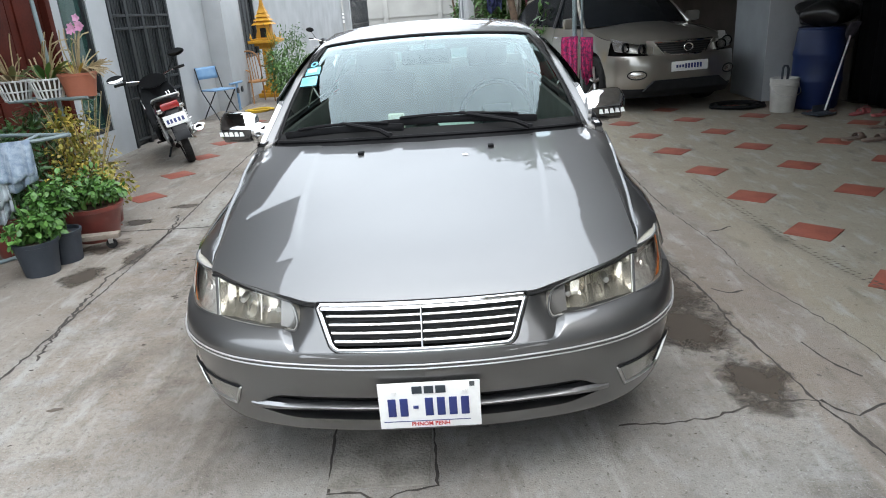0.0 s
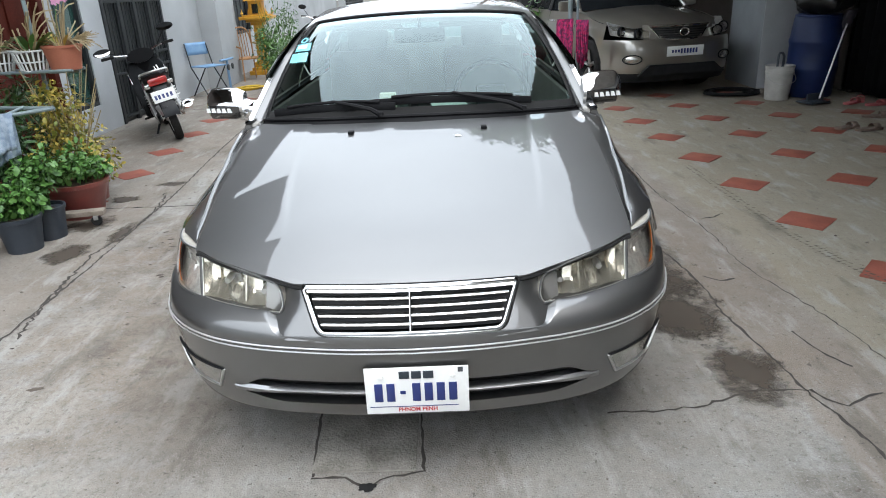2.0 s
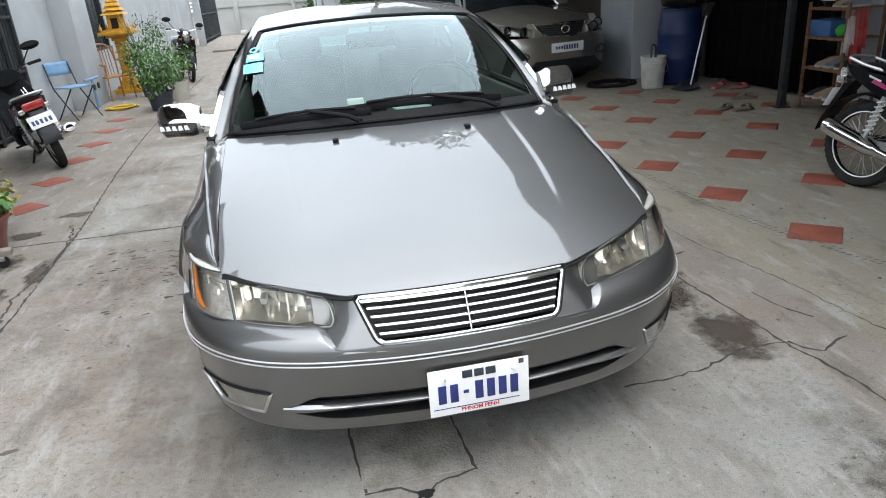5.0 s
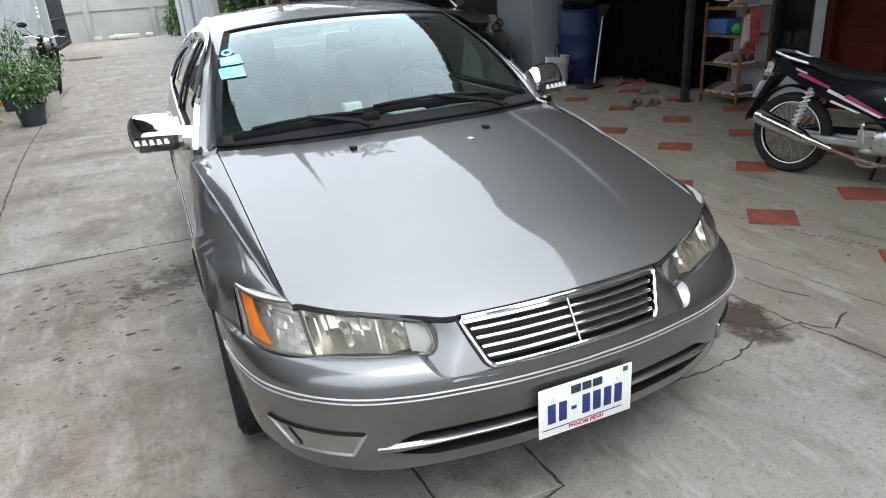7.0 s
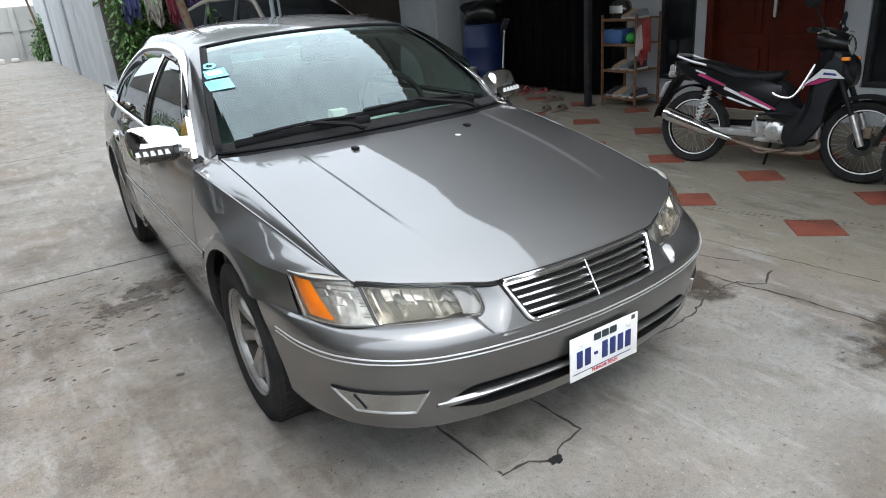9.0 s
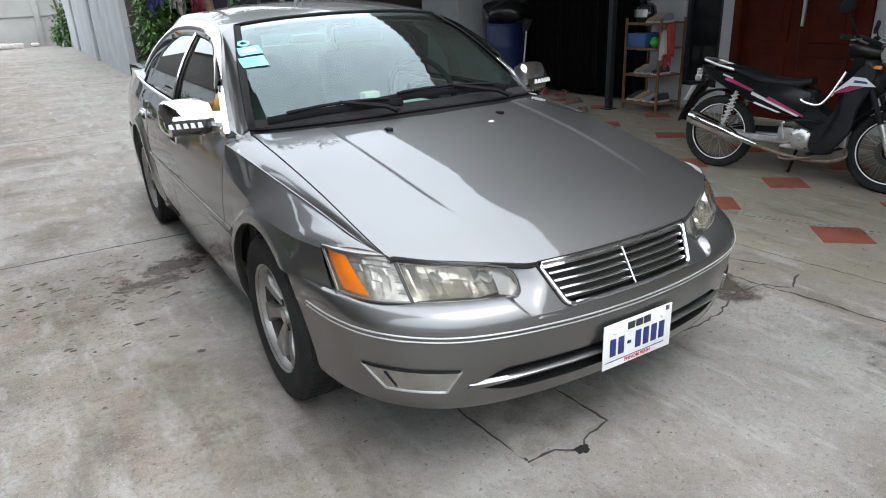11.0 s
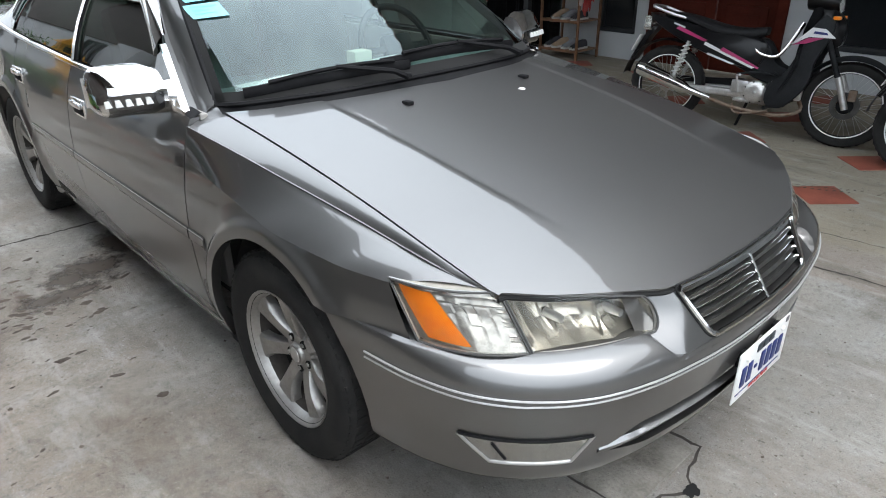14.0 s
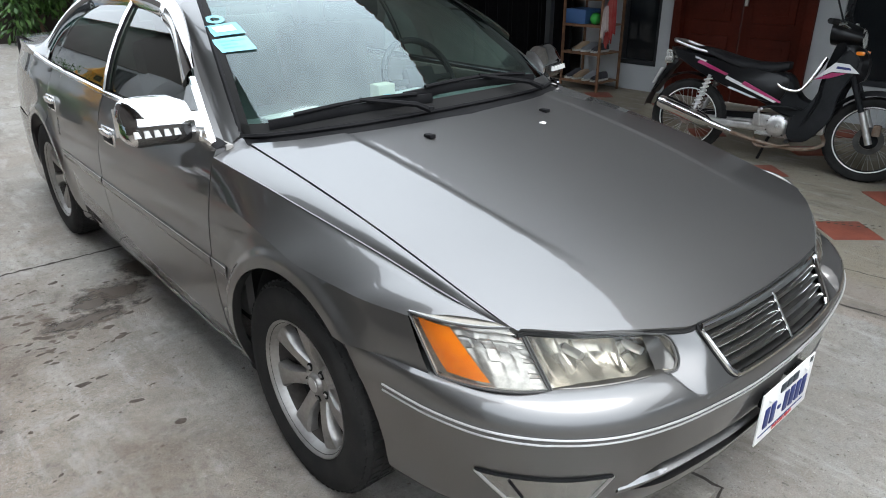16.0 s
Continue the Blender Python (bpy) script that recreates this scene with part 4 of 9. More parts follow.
# rubbing strip with its bright line along the doors
for u0, u1 in ((1.34, 1.447), (1.456, 2.568), (2.584, 3.215)):
    us = np.linspace(u0, u1, 16)
    P = np.array([[(-(half_width(u, 0.555) + d), u, z) for u in us] for d, z in ((0.001, 0.578), (0.0035, 0.574), (0.006, 0.562), (0.005, 0.540), (0.001, 0.534))])
    g = Geo().grid(P)
    for e in (0, -1):
        g.add(P[:, e], [(0, 1, 2, 3, 4)])
    pair = both(g, "rubbing_strip", PAINT)
    for k, ob in enumerate(pair):
        s = 1 if k == 0 else -1
        Geo().tube([(s * -(half_width(u, 0.555) + 0.0045), u, 0.573) for u in us], 0.0011, 6).make("bright_line", SATIN, ob)
# door handles
for u, door in ((2.37, front_doors), (3.30, rear_doors)):
    for k, ob in enumerate(door):
        s = -1 if k == 0 else 1
        w0 = float(half_width(u, 0.79))
        Geo().box((s * (w0 + 0.001), u + 0.05, 0.785), (0.014, 0.15, 0.075), 0.005).make("handle_bezel", CHROME, ob)
        Geo().box((s * (w0 + 0.008), u + 0.05, 0.778), (0.006, 0.115, 0.036), 0.002).make("handle_recess", DARK, ob)
        Geo().box((s * (w0 + 0.014), u + 0.05, 0.800), (0.018, 0.125, 0.024), 0.007).make("door_handle", CHROME, ob)

# paler copy of the body paint, so the intake bar looks lit
BRIGHT = surf("brightened_silver_paint", (0.25, 0.252, 0.255), (0.20, 0.202, 0.205), rough=0.4, metal=1.0, coat=0.8, scale=6)
# front bumper: plan curve and profile
nose = crv([(0, 0), (0.18, 0.006), (0.33, 0.024), (0.47, 0.052), (0.60, 0.100), (0.71, 0.178), (0.795, 0.285), (0.842, 0.41), (0.864, 0.54), (0.876, 0.66), (0.882, 0.78)], 400)
nose_s = np.r_[0, np.cumsum(np.linalg.norm(np.diff(nose, axis=0), axis=1))]
nose_t = np.gradient(nose, axis=0)
nose_t /= np.linalg.norm(nose_t, axis=1)[:, None]
in_top = sm([0.505, 0.525, 0.545, 0.565, 0.585, 0.598, 0.604], [0.0, 0.0, 0.002, 0.010, 0.028, 0.055, 0.092])
in_low = sm([0.235, 0.245, 0.26, 0.295, 0.36, 0.44, 0.515], [0.105, 0.072, 0.052, 0.036, 0.024, 0.010, 0.002])


def bumper_at(s, z, out=0.0):
    """A place on the right-hand bumper skin, s metres along the plan from the middle, at height z."""
    s, z = np.broadcast_arrays(np.asarray(s, float), np.asarray(z, float))
    w, u = np.interp(s, nose_s, nose[:, 0]), np.interp(s, nose_s, nose[:, 1])
    tx, ty = np.interp(s, nose_s, nose_t[:, 0]), np.interp(s, nose_s, nose_t[:, 1])
    fall = 1 - 0.90 * sstep(0.75, 1.12, s)
    d = np.where(z > 0.515, in_top(z) * fall, in_low(z) * (1 - 0.35 * sstep(0.8, 1.2, s))) - out
    return np.stack([-(w - ty * d), u + tx * d, z], -1)


def s_end(z):
    ue = UF - math.sqrt(max(0.0, ARCH ** 2 - (z - HUB) ** 2))
    return float(np.interp(ue, nose[:, 1], nose_s))


SLOT = 0.585
slot_hi = lambda s: 0.350 + 0.048 * (1 - sstep(0.45, SLOT, s))
slot_lo = lambda s: 0.340 - 0.030 * (1 - sstep(0.40, SLOT, s)) ** 0.8
ss = np.r_[np.linspace(0, SLOT, 40), np.linspace(SLOT, 1, 50)[1:]]
zrow_top = [0.604, 0.601, 0.596, 0.588, 0.578, 0.566, 0.552, 0.538, 0.53, 0.52, 0.51, 0.50, 0.47, 0.44, 0.41]
zrow_low = [0.298, 0.284, 0.270, 0.258, 0.246, 0.236]
rows = []
for i, z in enumerate(zrow_top + ["hi", "lo"] + zrow_low):
    r = []
    for s in ss:
        zz = slot_hi(s) if z == "hi" else slot_lo(s) if z == "lo" else z
        if z != "hi" and z != "lo" and z > 0.52:
            zz = 0.52 + (z - 0.52) * (0.40 + 0.60 * float(sstep(0.385, 0.455, s)))
        sv = s if s <= SLOT else SLOT + (s - SLOT) / (1 - SLOT) * (s_end(zz) - SLOT)
        r.append(bumper_at(sv, zz))
    rows.append(r)
rows.insert(0, [p + np.array([0.09 if abs(p[0]) > 0.55 else 0.03, 0.06, 0.001]) for p in rows[0]])
P = np.array(rows)
kh = len(zrow_top) + 1
g = Geo().grid(P, skip=lambda i, j: i == kh and j < 39)
for k in (kh, kh + 1):
    e = P[k, :40]
    g.grid(np.stack([e, e + np.array([0, 0.05, 0])], 0))
m2 = g.mirrored()
g.add(m2.v, m2.f)
bumper = g.make("front_bumper", PAINT, car, weld=1e-5, sharp=50)
# near-black sheet behind the intake stands in for its shaded depth
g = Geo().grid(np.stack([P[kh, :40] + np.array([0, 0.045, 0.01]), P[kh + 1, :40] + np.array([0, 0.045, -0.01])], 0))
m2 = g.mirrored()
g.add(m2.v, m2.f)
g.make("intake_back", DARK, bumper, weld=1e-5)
# the bar that divides the intake
bar = []
for s in np.linspace(0, SLOT - 0.003, 36):
    zc = 0.354 - 0.008 * sstep(0.3, SLOT, s)
    h = 0.010 + 0.007 * sstep(0.35, 0.55, s)
    bar.append([bumper_at(s, zc + dz, o)[()] for dz, o in ((h, -0.03), (h * 0.9, -0.006), (0.3 * h, 0.004), (-0.5 * h, 0.002), (-h, -0.006), (-h, -0.03))])
g = Geo().grid(np.array(bar))
m2 = g.mirrored()
g.add(m2.v, m2.f)
g.make("intake_bar", BRIGHT, bumper, weld=1e-5)
# twin bright lines round the bumper
strip_s = np.linspace(0, s_end(0.54) - 0.10, 90)
strip_z = 0.026 * (strip_s / strip_s[-1]) ** 1.4
for z, r in ((0.516, 0.0026), (0.501, 0.0023)):
    line = bumper_at(strip_s, z + strip_z, 0.0035)
    full = np.vstack([line[::-1], (line * np.array([-1, 1, 1]))[1:]])
    Geo().tube(full, r, 6).make("bright_line", TRIMLINE, bumper)
g = Geo()
P = np.array([bumper_at(strip_s, z + strip_z, 0.0025) for z in (0.5165, 0.5005)])
g.grid(P)
m2 = g.mirrored()
g.add(m2.v, m2.f)
g.make("strip", PAINT, bumper)


# fog lamps in a bright-edged trapezium
def s_of_w(w):
    return float(np.interp(w, nose[:, 0], nose_s))


FOGGLASS = surf("fog_lamp_glass", (0.34, 0.33, 0.30), (0.16, 0.155, 0.145), rough=0.2, metal=0.8, coat=1.0, scale=14, fine=120, contrast=0.8)
fa, fb = s_of_w(0.595), s_of_w(0.812)
quad = [(fa, 0.408), (fb, 0.412), (fb - 0.075, 0.335), (fa + 0.045, 0.333)]
for sx in (1, -1):
    K = np.array([sx, 1, 1])
    us, vs = np.linspace(0, 1, 14), np.linspace(0, 1, 7)
    P = np.array([[bumper_at((quad[0][0] * (1 - a) + quad[1][0] * a) * (1 - b) + (quad[3][0] * (1 - a) + quad[2][0] * a) * b,
                             (quad[0][1] * (1 - a) + quad[1][1] * a) * (1 - b) + (quad[3][1] * (1 - a) + quad[2][1] * a) * b, 0.003) for a in us] for b in vs]) * K
    fog = Geo().grid(P).make("fog_lamp", FOGGLASS, car)
    ring = np.vstack([P[0, 0][None] * 0 + P[i, j] for i, j in [(0, 0)] + [(b, 0) for b in range(1, 7)] + [(6, a) for a in range(1, 14)] + [(b, 13) for b in range(5, -1, -1)]])
    Geo().tube(ring, 0.0045, 8).make("fog_trim", SATIN, fog)
    Geo().tube(P[0], 0.004, 6).make("fog_brow", BLACK, fog)
    Geo().tube(np.array([P[1, 10], P[5, 10]]), 0.004, 6).make("fog_divider", BLACK, fog)

# nose panel between the lamps, with the grille in it


def nose_at(w, z):
    a = abs(w)
    k = max(0.0, (z - 0.540) / 0.150)
    u = 0.004 + 0.099 * k + np.interp(a, nose[:, 0], nose[:, 1]) * 0.75
    e = 0.440 - 0.052 * sstep(0.545, 0.64, z)
    u += 0.050 * sstep(e - 0.085, e + 0.008, a)
    return (w, float(u), z)


def nose_top(w):
    """The upper edge of the nose panel, just under the hood's lip."""
    a = abs(w)
    return min(0.690, float(hood_z(a, hood_front(a))) - 0.014)


gw = lambda z: 0.262 + 0.045 * (z - 0.560) / 0.105
g = Geo()
for sx in (1, -1):
    zs = lambda x: 0.543 + (nose_top(x) - 0.543) * np.linspace(0, 1, 18)
    P = np.array([[nose_at(sx * x, z) for z in zs(x)] for x in np.linspace(0.436, 0.345, 26)])
    Q = np.array([[nose_at(sx * (0.345 * (1 - k) + (gw(z) + 0.003) * k), z) for z in zs(0.345)] for k in np.linspace(0, 1, 6)])
    g.grid(P, flip=sx > 0).grid(Q, flip=sx > 0)
P = np.array([[nose_at(x, z) for z in (0.540, 0.545, 0.550, 0.556)] for x in np.linspace(-0.275, 0.275, 41)])
g.grid(P)
g.make("nose_panel", PAINT, car, weld=1e-4)
gz = (0.561, 0.672)


def grille_at(k, z, out=0.0):
    """k from -1 to 1 across the grille, at height z."""
    p = nose_at(0, z)
    w = k * gw(z)
    u = p[1] + 0.30 * (abs(w) ** 2.2) - 0.006 - out
    return (w, u, z)


ks = np.linspace(-1, 1, 41)
back = Geo().grid(np.array([[grille_at(k, z, -0.028) for k in ks] for z in np.linspace(*gz, 6)]))
grille = back.make("grille", surf("grille_black", (0.012, 0.012, 0.012), (0.02, 0.02, 0.02), rough=0.5), car, "chrome slatted grille with a central upright")
def grille_frame():
    """The frame's run: straight sides and rounded lower corners."""
    pts = [(k, gz[1] + 0.002) for k in np.linspace(0.97, -0.97, 31)]
    pts += [(-1.0, gz[1] - 0.006)] + [(-1.0, z) for z in np.linspace(gz[1] - 0.02, gz[0] + 0.022, 5)]
    pts += [(-1.0 + 0.075 * (1 - math.cos(a)), gz[0] + 0.018 * (1 - math.sin(a))) for a in np.linspace(0.2, 1.5, 6)]
    pts += [(k, gz[0]) for k in np.linspace(-0.9, 0.9, 29)]
    pts += [(1.0 - 0.075 * (1 - math.cos(a)), gz[0] + 0.018 * (1 - math.sin(a))) for a in np.linspace(1.5, 0.2, 6)]
    pts += [(1.0, z) for z in np.linspace(gz[0] + 0.022, gz[1] - 0.02, 5)] + [(1.0, gz[1] - 0.006)]
    return np.array([grille_at(k, z, 0.004) for k, z in pts])


Geo().tube(grille_frame(), 0.0072, 8, closed=True).make("grille_frame", CHROME, grille)
ring = grille_frame()
mid_ring = ring.mean(0)
Geo().tube((ring - mid_ring) * np.array([1.035, 1.0, 1.12]) + mid_ring + np.array([0, 0.004, 0]), 0.003, 6, closed=True).make("grille_gap", DARK, grille)
P = np.array([[grille_at(k, z, o) for k in np.linspace(-0.98, 0.98, 31)] for z, o in ((gz[1] + 0.006, -0.012), (gz[1] + 0.004, 0.003), (gz[1] - 0.010, 0.006), (gz[1] - 0.014, -0.006))])
Geo().grid(P).make("grille_header", CHROME, grille)
for i in range(4):
    z = gz[0] + (gz[1] - gz[0] - 0.012) * (i + 0.9) / 4.75
    P = np.array([[grille_at(k, z + dz, o) for k in np.linspace(-0.955, 0.955, 31)] for dz, o in ((0.0035, -0.020), (0.0025, -0.004), (0.0, -0.001), (-0.0030, -0.006), (-0.0035, -0.016))])
    Geo().grid(P).make("slat", SLAT, grille)
    P = np.array([[grille_at(k, z + 0.002 + dz, o) for k in np.linspace(-0.955, 0.955, 31)] for dz, o in ((0.0034, -0.004), (0.0026, 0.001), (0.0, 0.0025), (-0.0026, 0.001), (-0.0034, -0.004))])
    Geo().grid(P).make("slat_edge", CHROME, grille)
Geo().tube([grille_at(0, z, 0.005) for z in np.linspace(gz[0] - 0.004, gz[1] - 0.006, 6)], 0.0035, 8).make("upright", CHROME, grille)


# headlamps and corner lamps
def lamp_patch(tl, tr, bl, br, bulge, n=16, m=10):
    """A bowed patch between two upper and two lower corners."""
    tl, tr, bl, br = [np.array(p, float) for p in (tl, tr, bl, br)]
    P = np.array([[(tl * (1 - a) + tr * a) * (1 - b) + (bl * (1 - a) + br * a) * b for a in np.linspace(0, 1, n)] for b in np.linspace(0, 1, m)])
    A, B = np.meshgrid(np.linspace(0, 1, n), np.linspace(0, 1, m))
    P += np.asarray(bulge)[None, None, :] * (4 * A * (1 - A) * (0.75 + 1.0 * B * (1 - B)))[..., None]
    return P


def lamp_outline(P):
    return np.vstack([P[0], P[1:, -1], P[-1, ::-1][1:], P[::-1, 0][1:-1]])


REFLECT = surf("lamp_reflector", (0.80, 0.79, 0.76), (0.62, 0.61, 0.57), rough=0.20, metal=0.85, scale=60, fine=200)
BOWL = surf("hazy_lamp_reflector", (0.66, 0.63, 0.56), (0.46, 0.435, 0.375), rough=0.16, metal=0.78, scale=25, fine=200)
HOUSING = surf("lamp_housing", (0.42, 0.395, 0.34), (0.33, 0.31, 0.265), rough=0.35, metal=0.3, scale=30)
CORNER = surf("corner_lamp_reflector", (0.50, 0.49, 0.465), (0.34, 0.333, 0.315), rough=0.26, metal=0.5, scale=60, fine=200)
SEAL = surf("lamp_seal", (0.07, 0.07, 0.068), rough=0.5)


def headlamp(sx):
    K = np.array([sx, 1, 1.0])
    # outer top, inner top, outer bottom, inner bottom, with the inner end rounded
    n, m = 26, 12
    P = lamp_patch((-0.676, 0.318, 0.722), (-0.385, 0.132, 0.678), (-0.663, 0.232, 0.598), (-0.372, 0.096, 0.594), (-0.012, -0.024, 0.004), n, m)
    for i in range(m):
        b = i / (m - 1)
        pull = 0.018 * (abs(2 * b - 1) ** 3.0)
        for j in range(n):
            a = j / (n - 1)
            f = pull * sstep(0.72, 1.0, a)
            P[i, j] += np.array([-f, f * 0.35, 0])
    P = P * K
    lens = Geo().grid(P).make("headlamp", LENS, car, "clear headlamp with faceted chrome reflector, slightly yellowed")
    lens.visible_shadow = False
    Geo().tube(lamp_outline(P), 0.0026, 6, closed=True).make("seal", SEAL, lens)
    rim = lamp_outline(P * 0.98 + P.mean((0, 1)) * 0.02) + np.array([0, 0.004, 0])
    Geo().tube(rim, 0.0028, 6, closed=True).make("bezel", SATIN, lens)
    back = P + np.array([0.02 * sx, 0.085, 0.0])
    g = Geo()
    out_i = lamp_outline(P + np.array([0, 0.004, 0]))
    out_b = lamp_outline(back)
    g.grid(np.stack([out_i, out_b], 0).transpose(1, 0, 2), close=True)
    g.make("lamp_wall", HOUSING, lens)
    # reflector: upright facets in two bowls
    g = Geo()
    R = []
    fine = 56
    for i in range(m):
        row = []
        for j in range(fine):
            a = j / (fine - 1)
            x = a * (n - 1)
            k = min(int(x), n - 2)
            p = back[i, k] * (1 - (x - k)) + back[i, k + 1] * (x - k)
            q = P[i, k] * (1 - (x - k)) + P[i, k + 1] * (x - k)
            bowl = min(abs(a - 0.36) / 0.36, abs(a - 0.80) / 0.24, 1.0)
            b = i / (m - 1)
            cell = ((j // 5) * 7919 + (i // 4) * 104729) % 97 / 97
            shelf = (1 - abs(2 * b - 1) ** 2.4) * (1 - abs(2 * a - 1) ** 8)
            depth = 0.06 + 0.22 * shelf + 0.52 * (1 - bowl ** 2) * shelf + 0.15 * cell * shelf
            row.append(q * (1 - depth) + p * depth)
        R.append(row)
    g.grid(np.array(R)).make("reflector", BOWL, lens, sharp=14)
    for a, r in ((0.34, 0.030), (0.78, 0.024)):
        x = a * (n - 1)
        k = int(x)
        c = P[m // 2, k] * 0.45 + back[m // 2, k] * 0.55
        Geo().lathe([(0.001, -0.02), (0.009, -0.018), (0.011, 0.0), (0.011, 0.03)], 10, Matrix.Translation(c) @ pose(0, 0, 0, -90, 0, 0)).make("bulb", SATIN, lens)
    # dividing bar behind the lens
    c = [P[1, int(0.60 * n)] * 0.7 + back[1, int(0.60 * n)] * 0.3, P[-2, int(0.56 * n)] * 0.7 + back[-2, int(0.56 * n)] * 0.3]
    Geo().tube(np.array(c), 0.004, 6).make("divider", BOWL, lens)
    # corner lamp
    n = 20
    C = lamp_patch((-0.812, 0.532, 0.726), (-0.681, 0.322, 0.723), (-0.812, 0.436, 0.604), (-0.668, 0.236, 0.600), (-0.028, -0.030, 0.004), n, m)
    C = C * K
    clens = Geo().grid(C).make("corner_lamp", LENS, car, "clear corner lamp with an amber reflector")
    clens.visible_shadow = False
    Geo().tube(lamp_outline(C), 0.0026, 6, closed=True).make("seal", SEAL, clens)
    rim = lamp_outline(C * 0.985 + C.mean((0, 1)) * 0.015) + np.array([0.004 * sx, 0.003, 0])
    Geo().tube(rim, 0.0030, 6, closed=True).make("bezel", SATIN, clens)
    inw = np.array([0.045 * sx, 0.035, 0])
    Cb = C + inw
    g = Geo().grid(np.stack([lamp_outline(C + inw * 0.06), lamp_outline(Cb)], 0).transpose(1, 0, 2), close=True)
    g.make("lamp_wall", HOUSING, clens)
    # ribbed bowl: fine steps across, fanned ribs round its middle
    R = []
    for b in np.linspace(0, 1, 34):
        row = []
        for a in np.linspace(0, 1, 58):
            y, x = b * (m - 1), a * (n - 1)
            i, j = min(int(y), m - 2), min(int(x), n - 2)
            fy, fx = y - i, x - j
            c = (C[i, j] * (1 - fx) + C[i, j + 1] * fx) * (1 - fy) + (C[i + 1, j] * (1 - fx) + C[i + 1, j + 1] * fx) * fy
            away = math.hypot((a - 0.62) * 1.2, b - 0.5)
            facet = ((int(a * 9) * 7919 + int(b * 6) * 104729) % 97) / 97
            d = 0.10 + 0.2 * (1 - sstep(0.40, 0.55, a)) + 0.6 * max(0.0, 1 - 1.8 * away) ** 0.8 + 0.22 * facet * (1 - min(1.0, 2.2 * away)) + 0.05 * math.sin(b * 40) * (b < 0.35) + 0.04 * math.sin(b * 90) * (a > 0.86)
            row.append(c + inw * d)
        R.append(row)
    Geo().grid(np.array(R)).make("reflector", CORNER, clens, sharp=40)
    A = np.array([[C[i, j] * 0.86 + Cb[i, j] * 0.14 for j in range(n)] for i in range(m)])
    A = A[1:m - 1, :6].copy()
    for i in range(A.shape[0]):
        for j in range(6):
            f = i / (A.shape[0] - 1)
            x = (0.025 + 0.05 * f + (0.35 + 0.09 * f) * j / 5) * (n - 1)
            k = int(x)
            cc = C[i + 1, k] * (1 - (x - k)) + C[i + 1, k + 1] * (x - k)
            A[i, j] = cc + inw * 0.10 + np.array([0.006 * sx, 0, 0]) * (1 - j / 5)
            A[i, j][2] = cc[2]
    ends = 0.008 * np.abs(np.linspace(-1, 1, A.shape[0])) ** 3
    A[:, 0, 1] -= ends
    A[:, 5, 1] += ends * 0.6
    Geo().grid(A).make("amber_reflector", AMBER, clens)
    Geo().grid(A + np.array([0.004 * sx, 0.001, 0])).make("amber_backing", CORNER, clens)


headlamp(1), headlamp(-1)

# number plate with bars in place of its number
def plate_word(x, y, z):
    cu = bpy.data.curves.new("plate_word", "FONT")
    cu.body, cu.size, cu.align_x, cu.extrude, cu.offset = "PHNOM PENH", 0.018, "CENTER", 0.0004, 0.0005
    cu.materials.append(REDINK)
    ob = new("plate_word", cu)
    ob.parent = plate
    ob.matrix_local = pose(x, y, z, 90)



plate = Geo().box((-0.0, -0.006, 0.383), (0.302, 0.004, 0.154), 0.0015).make("number_plate", WHITEP, car, "white number plate with blue bars and a thin red line")
plate.location = (0.008, 0, 0)
for i in range(7):
    wide = 0.016 if i == 2 else 0.024
    x = -0.112 + i * 0.0355 + (0.004 if i > 2 else 0)
    Geo().box((x, -0.0095, 0.378), (wide, 0.003, 0.010 if i == 2 else 0.060), 0.001).make("plate_bar", NAVY, plate)
for x, w in ((-0.035, 0.03), (0.0, 0.028), (0.035, 0.03)):
    Geo().box((x, -0.0095, 0.436), (w, 0.003, 0.024), 0.001).make("plate_bar", surf("plate_ink", (0.03, 0.04, 0.05), rough=0.4) if x < -0.03 else bpy.data.materials["plate_ink"], plate)
plate_word(0.0, -0.0086, 0.3135)
Geo().box((-0.01, -0.0088, 0.330), (0.26, 0.002, 0.0016)).make("plate_line", NAVY, plate)
Geo().box((0.128, -0.0088, 0.449), (0.015, 0.002, 0.015)).make("plate_seal", surf("seal_grey", (0.12, 0.13, 0.14), rough=0.3, metal=0.4), plate)
for x in (-0.105, 0.105):
    Geo().lathe([(0.0, 0.006), (0.006, 0.005), (0.008, 0.0)], 12, pose(x, -0.0085, 0.430, 90)).make("plate_screw", WHITEP, plate)
for x in (-0.158, 0.158):
    Geo().box((x * 0.6 + 0.008, 0.008, 0.42), (0.03, 0.022, 0.05), 0.003).make("plate_bracket", BLACK, car)

# windscreen, pillars, roof
ws_lo = crv([(-0.722, 1.475, 0.932), (-0.66, 1.390, 0.941), (-0.4, 1.288, 0.952), (0, 1.250, 0.958), (0.4, 1.288, 0.952), (0.66, 1.390, 0.941), (0.722, 1.475, 0.932)], 41)
ws_hi = crv([(-0.555, 2.085, 1.322), (-0.49, 2.043, 1.334), (-0.3, 2.006, 1.350), (0, 1.988, 1.358), (0.3, 2.006, 1.350), (0.49, 2.043, 1.334), (0.555, 2.085, 1.322)], 41)
ks = np.linspace(0, 1, 18)
ws = np.array([ws_lo * (1 - k) + ws_hi * k + np.array([0, -0.022, 0.030]) * 4 * k * (1 - k) for k in ks])
for i, k in enumerate(ks):
    ws[i, :, 0] *= 1 + 0.018 * 4 * k * (1 - k)
screen = Geo().grid(ws).make("windscreen", WSGLASS, car)
screen.visible_shadow = False
rim = np.vstack([ws[0], ws[1:, -1], ws[-1, ::-1][1:], ws[::-1, 0][1:-1]])
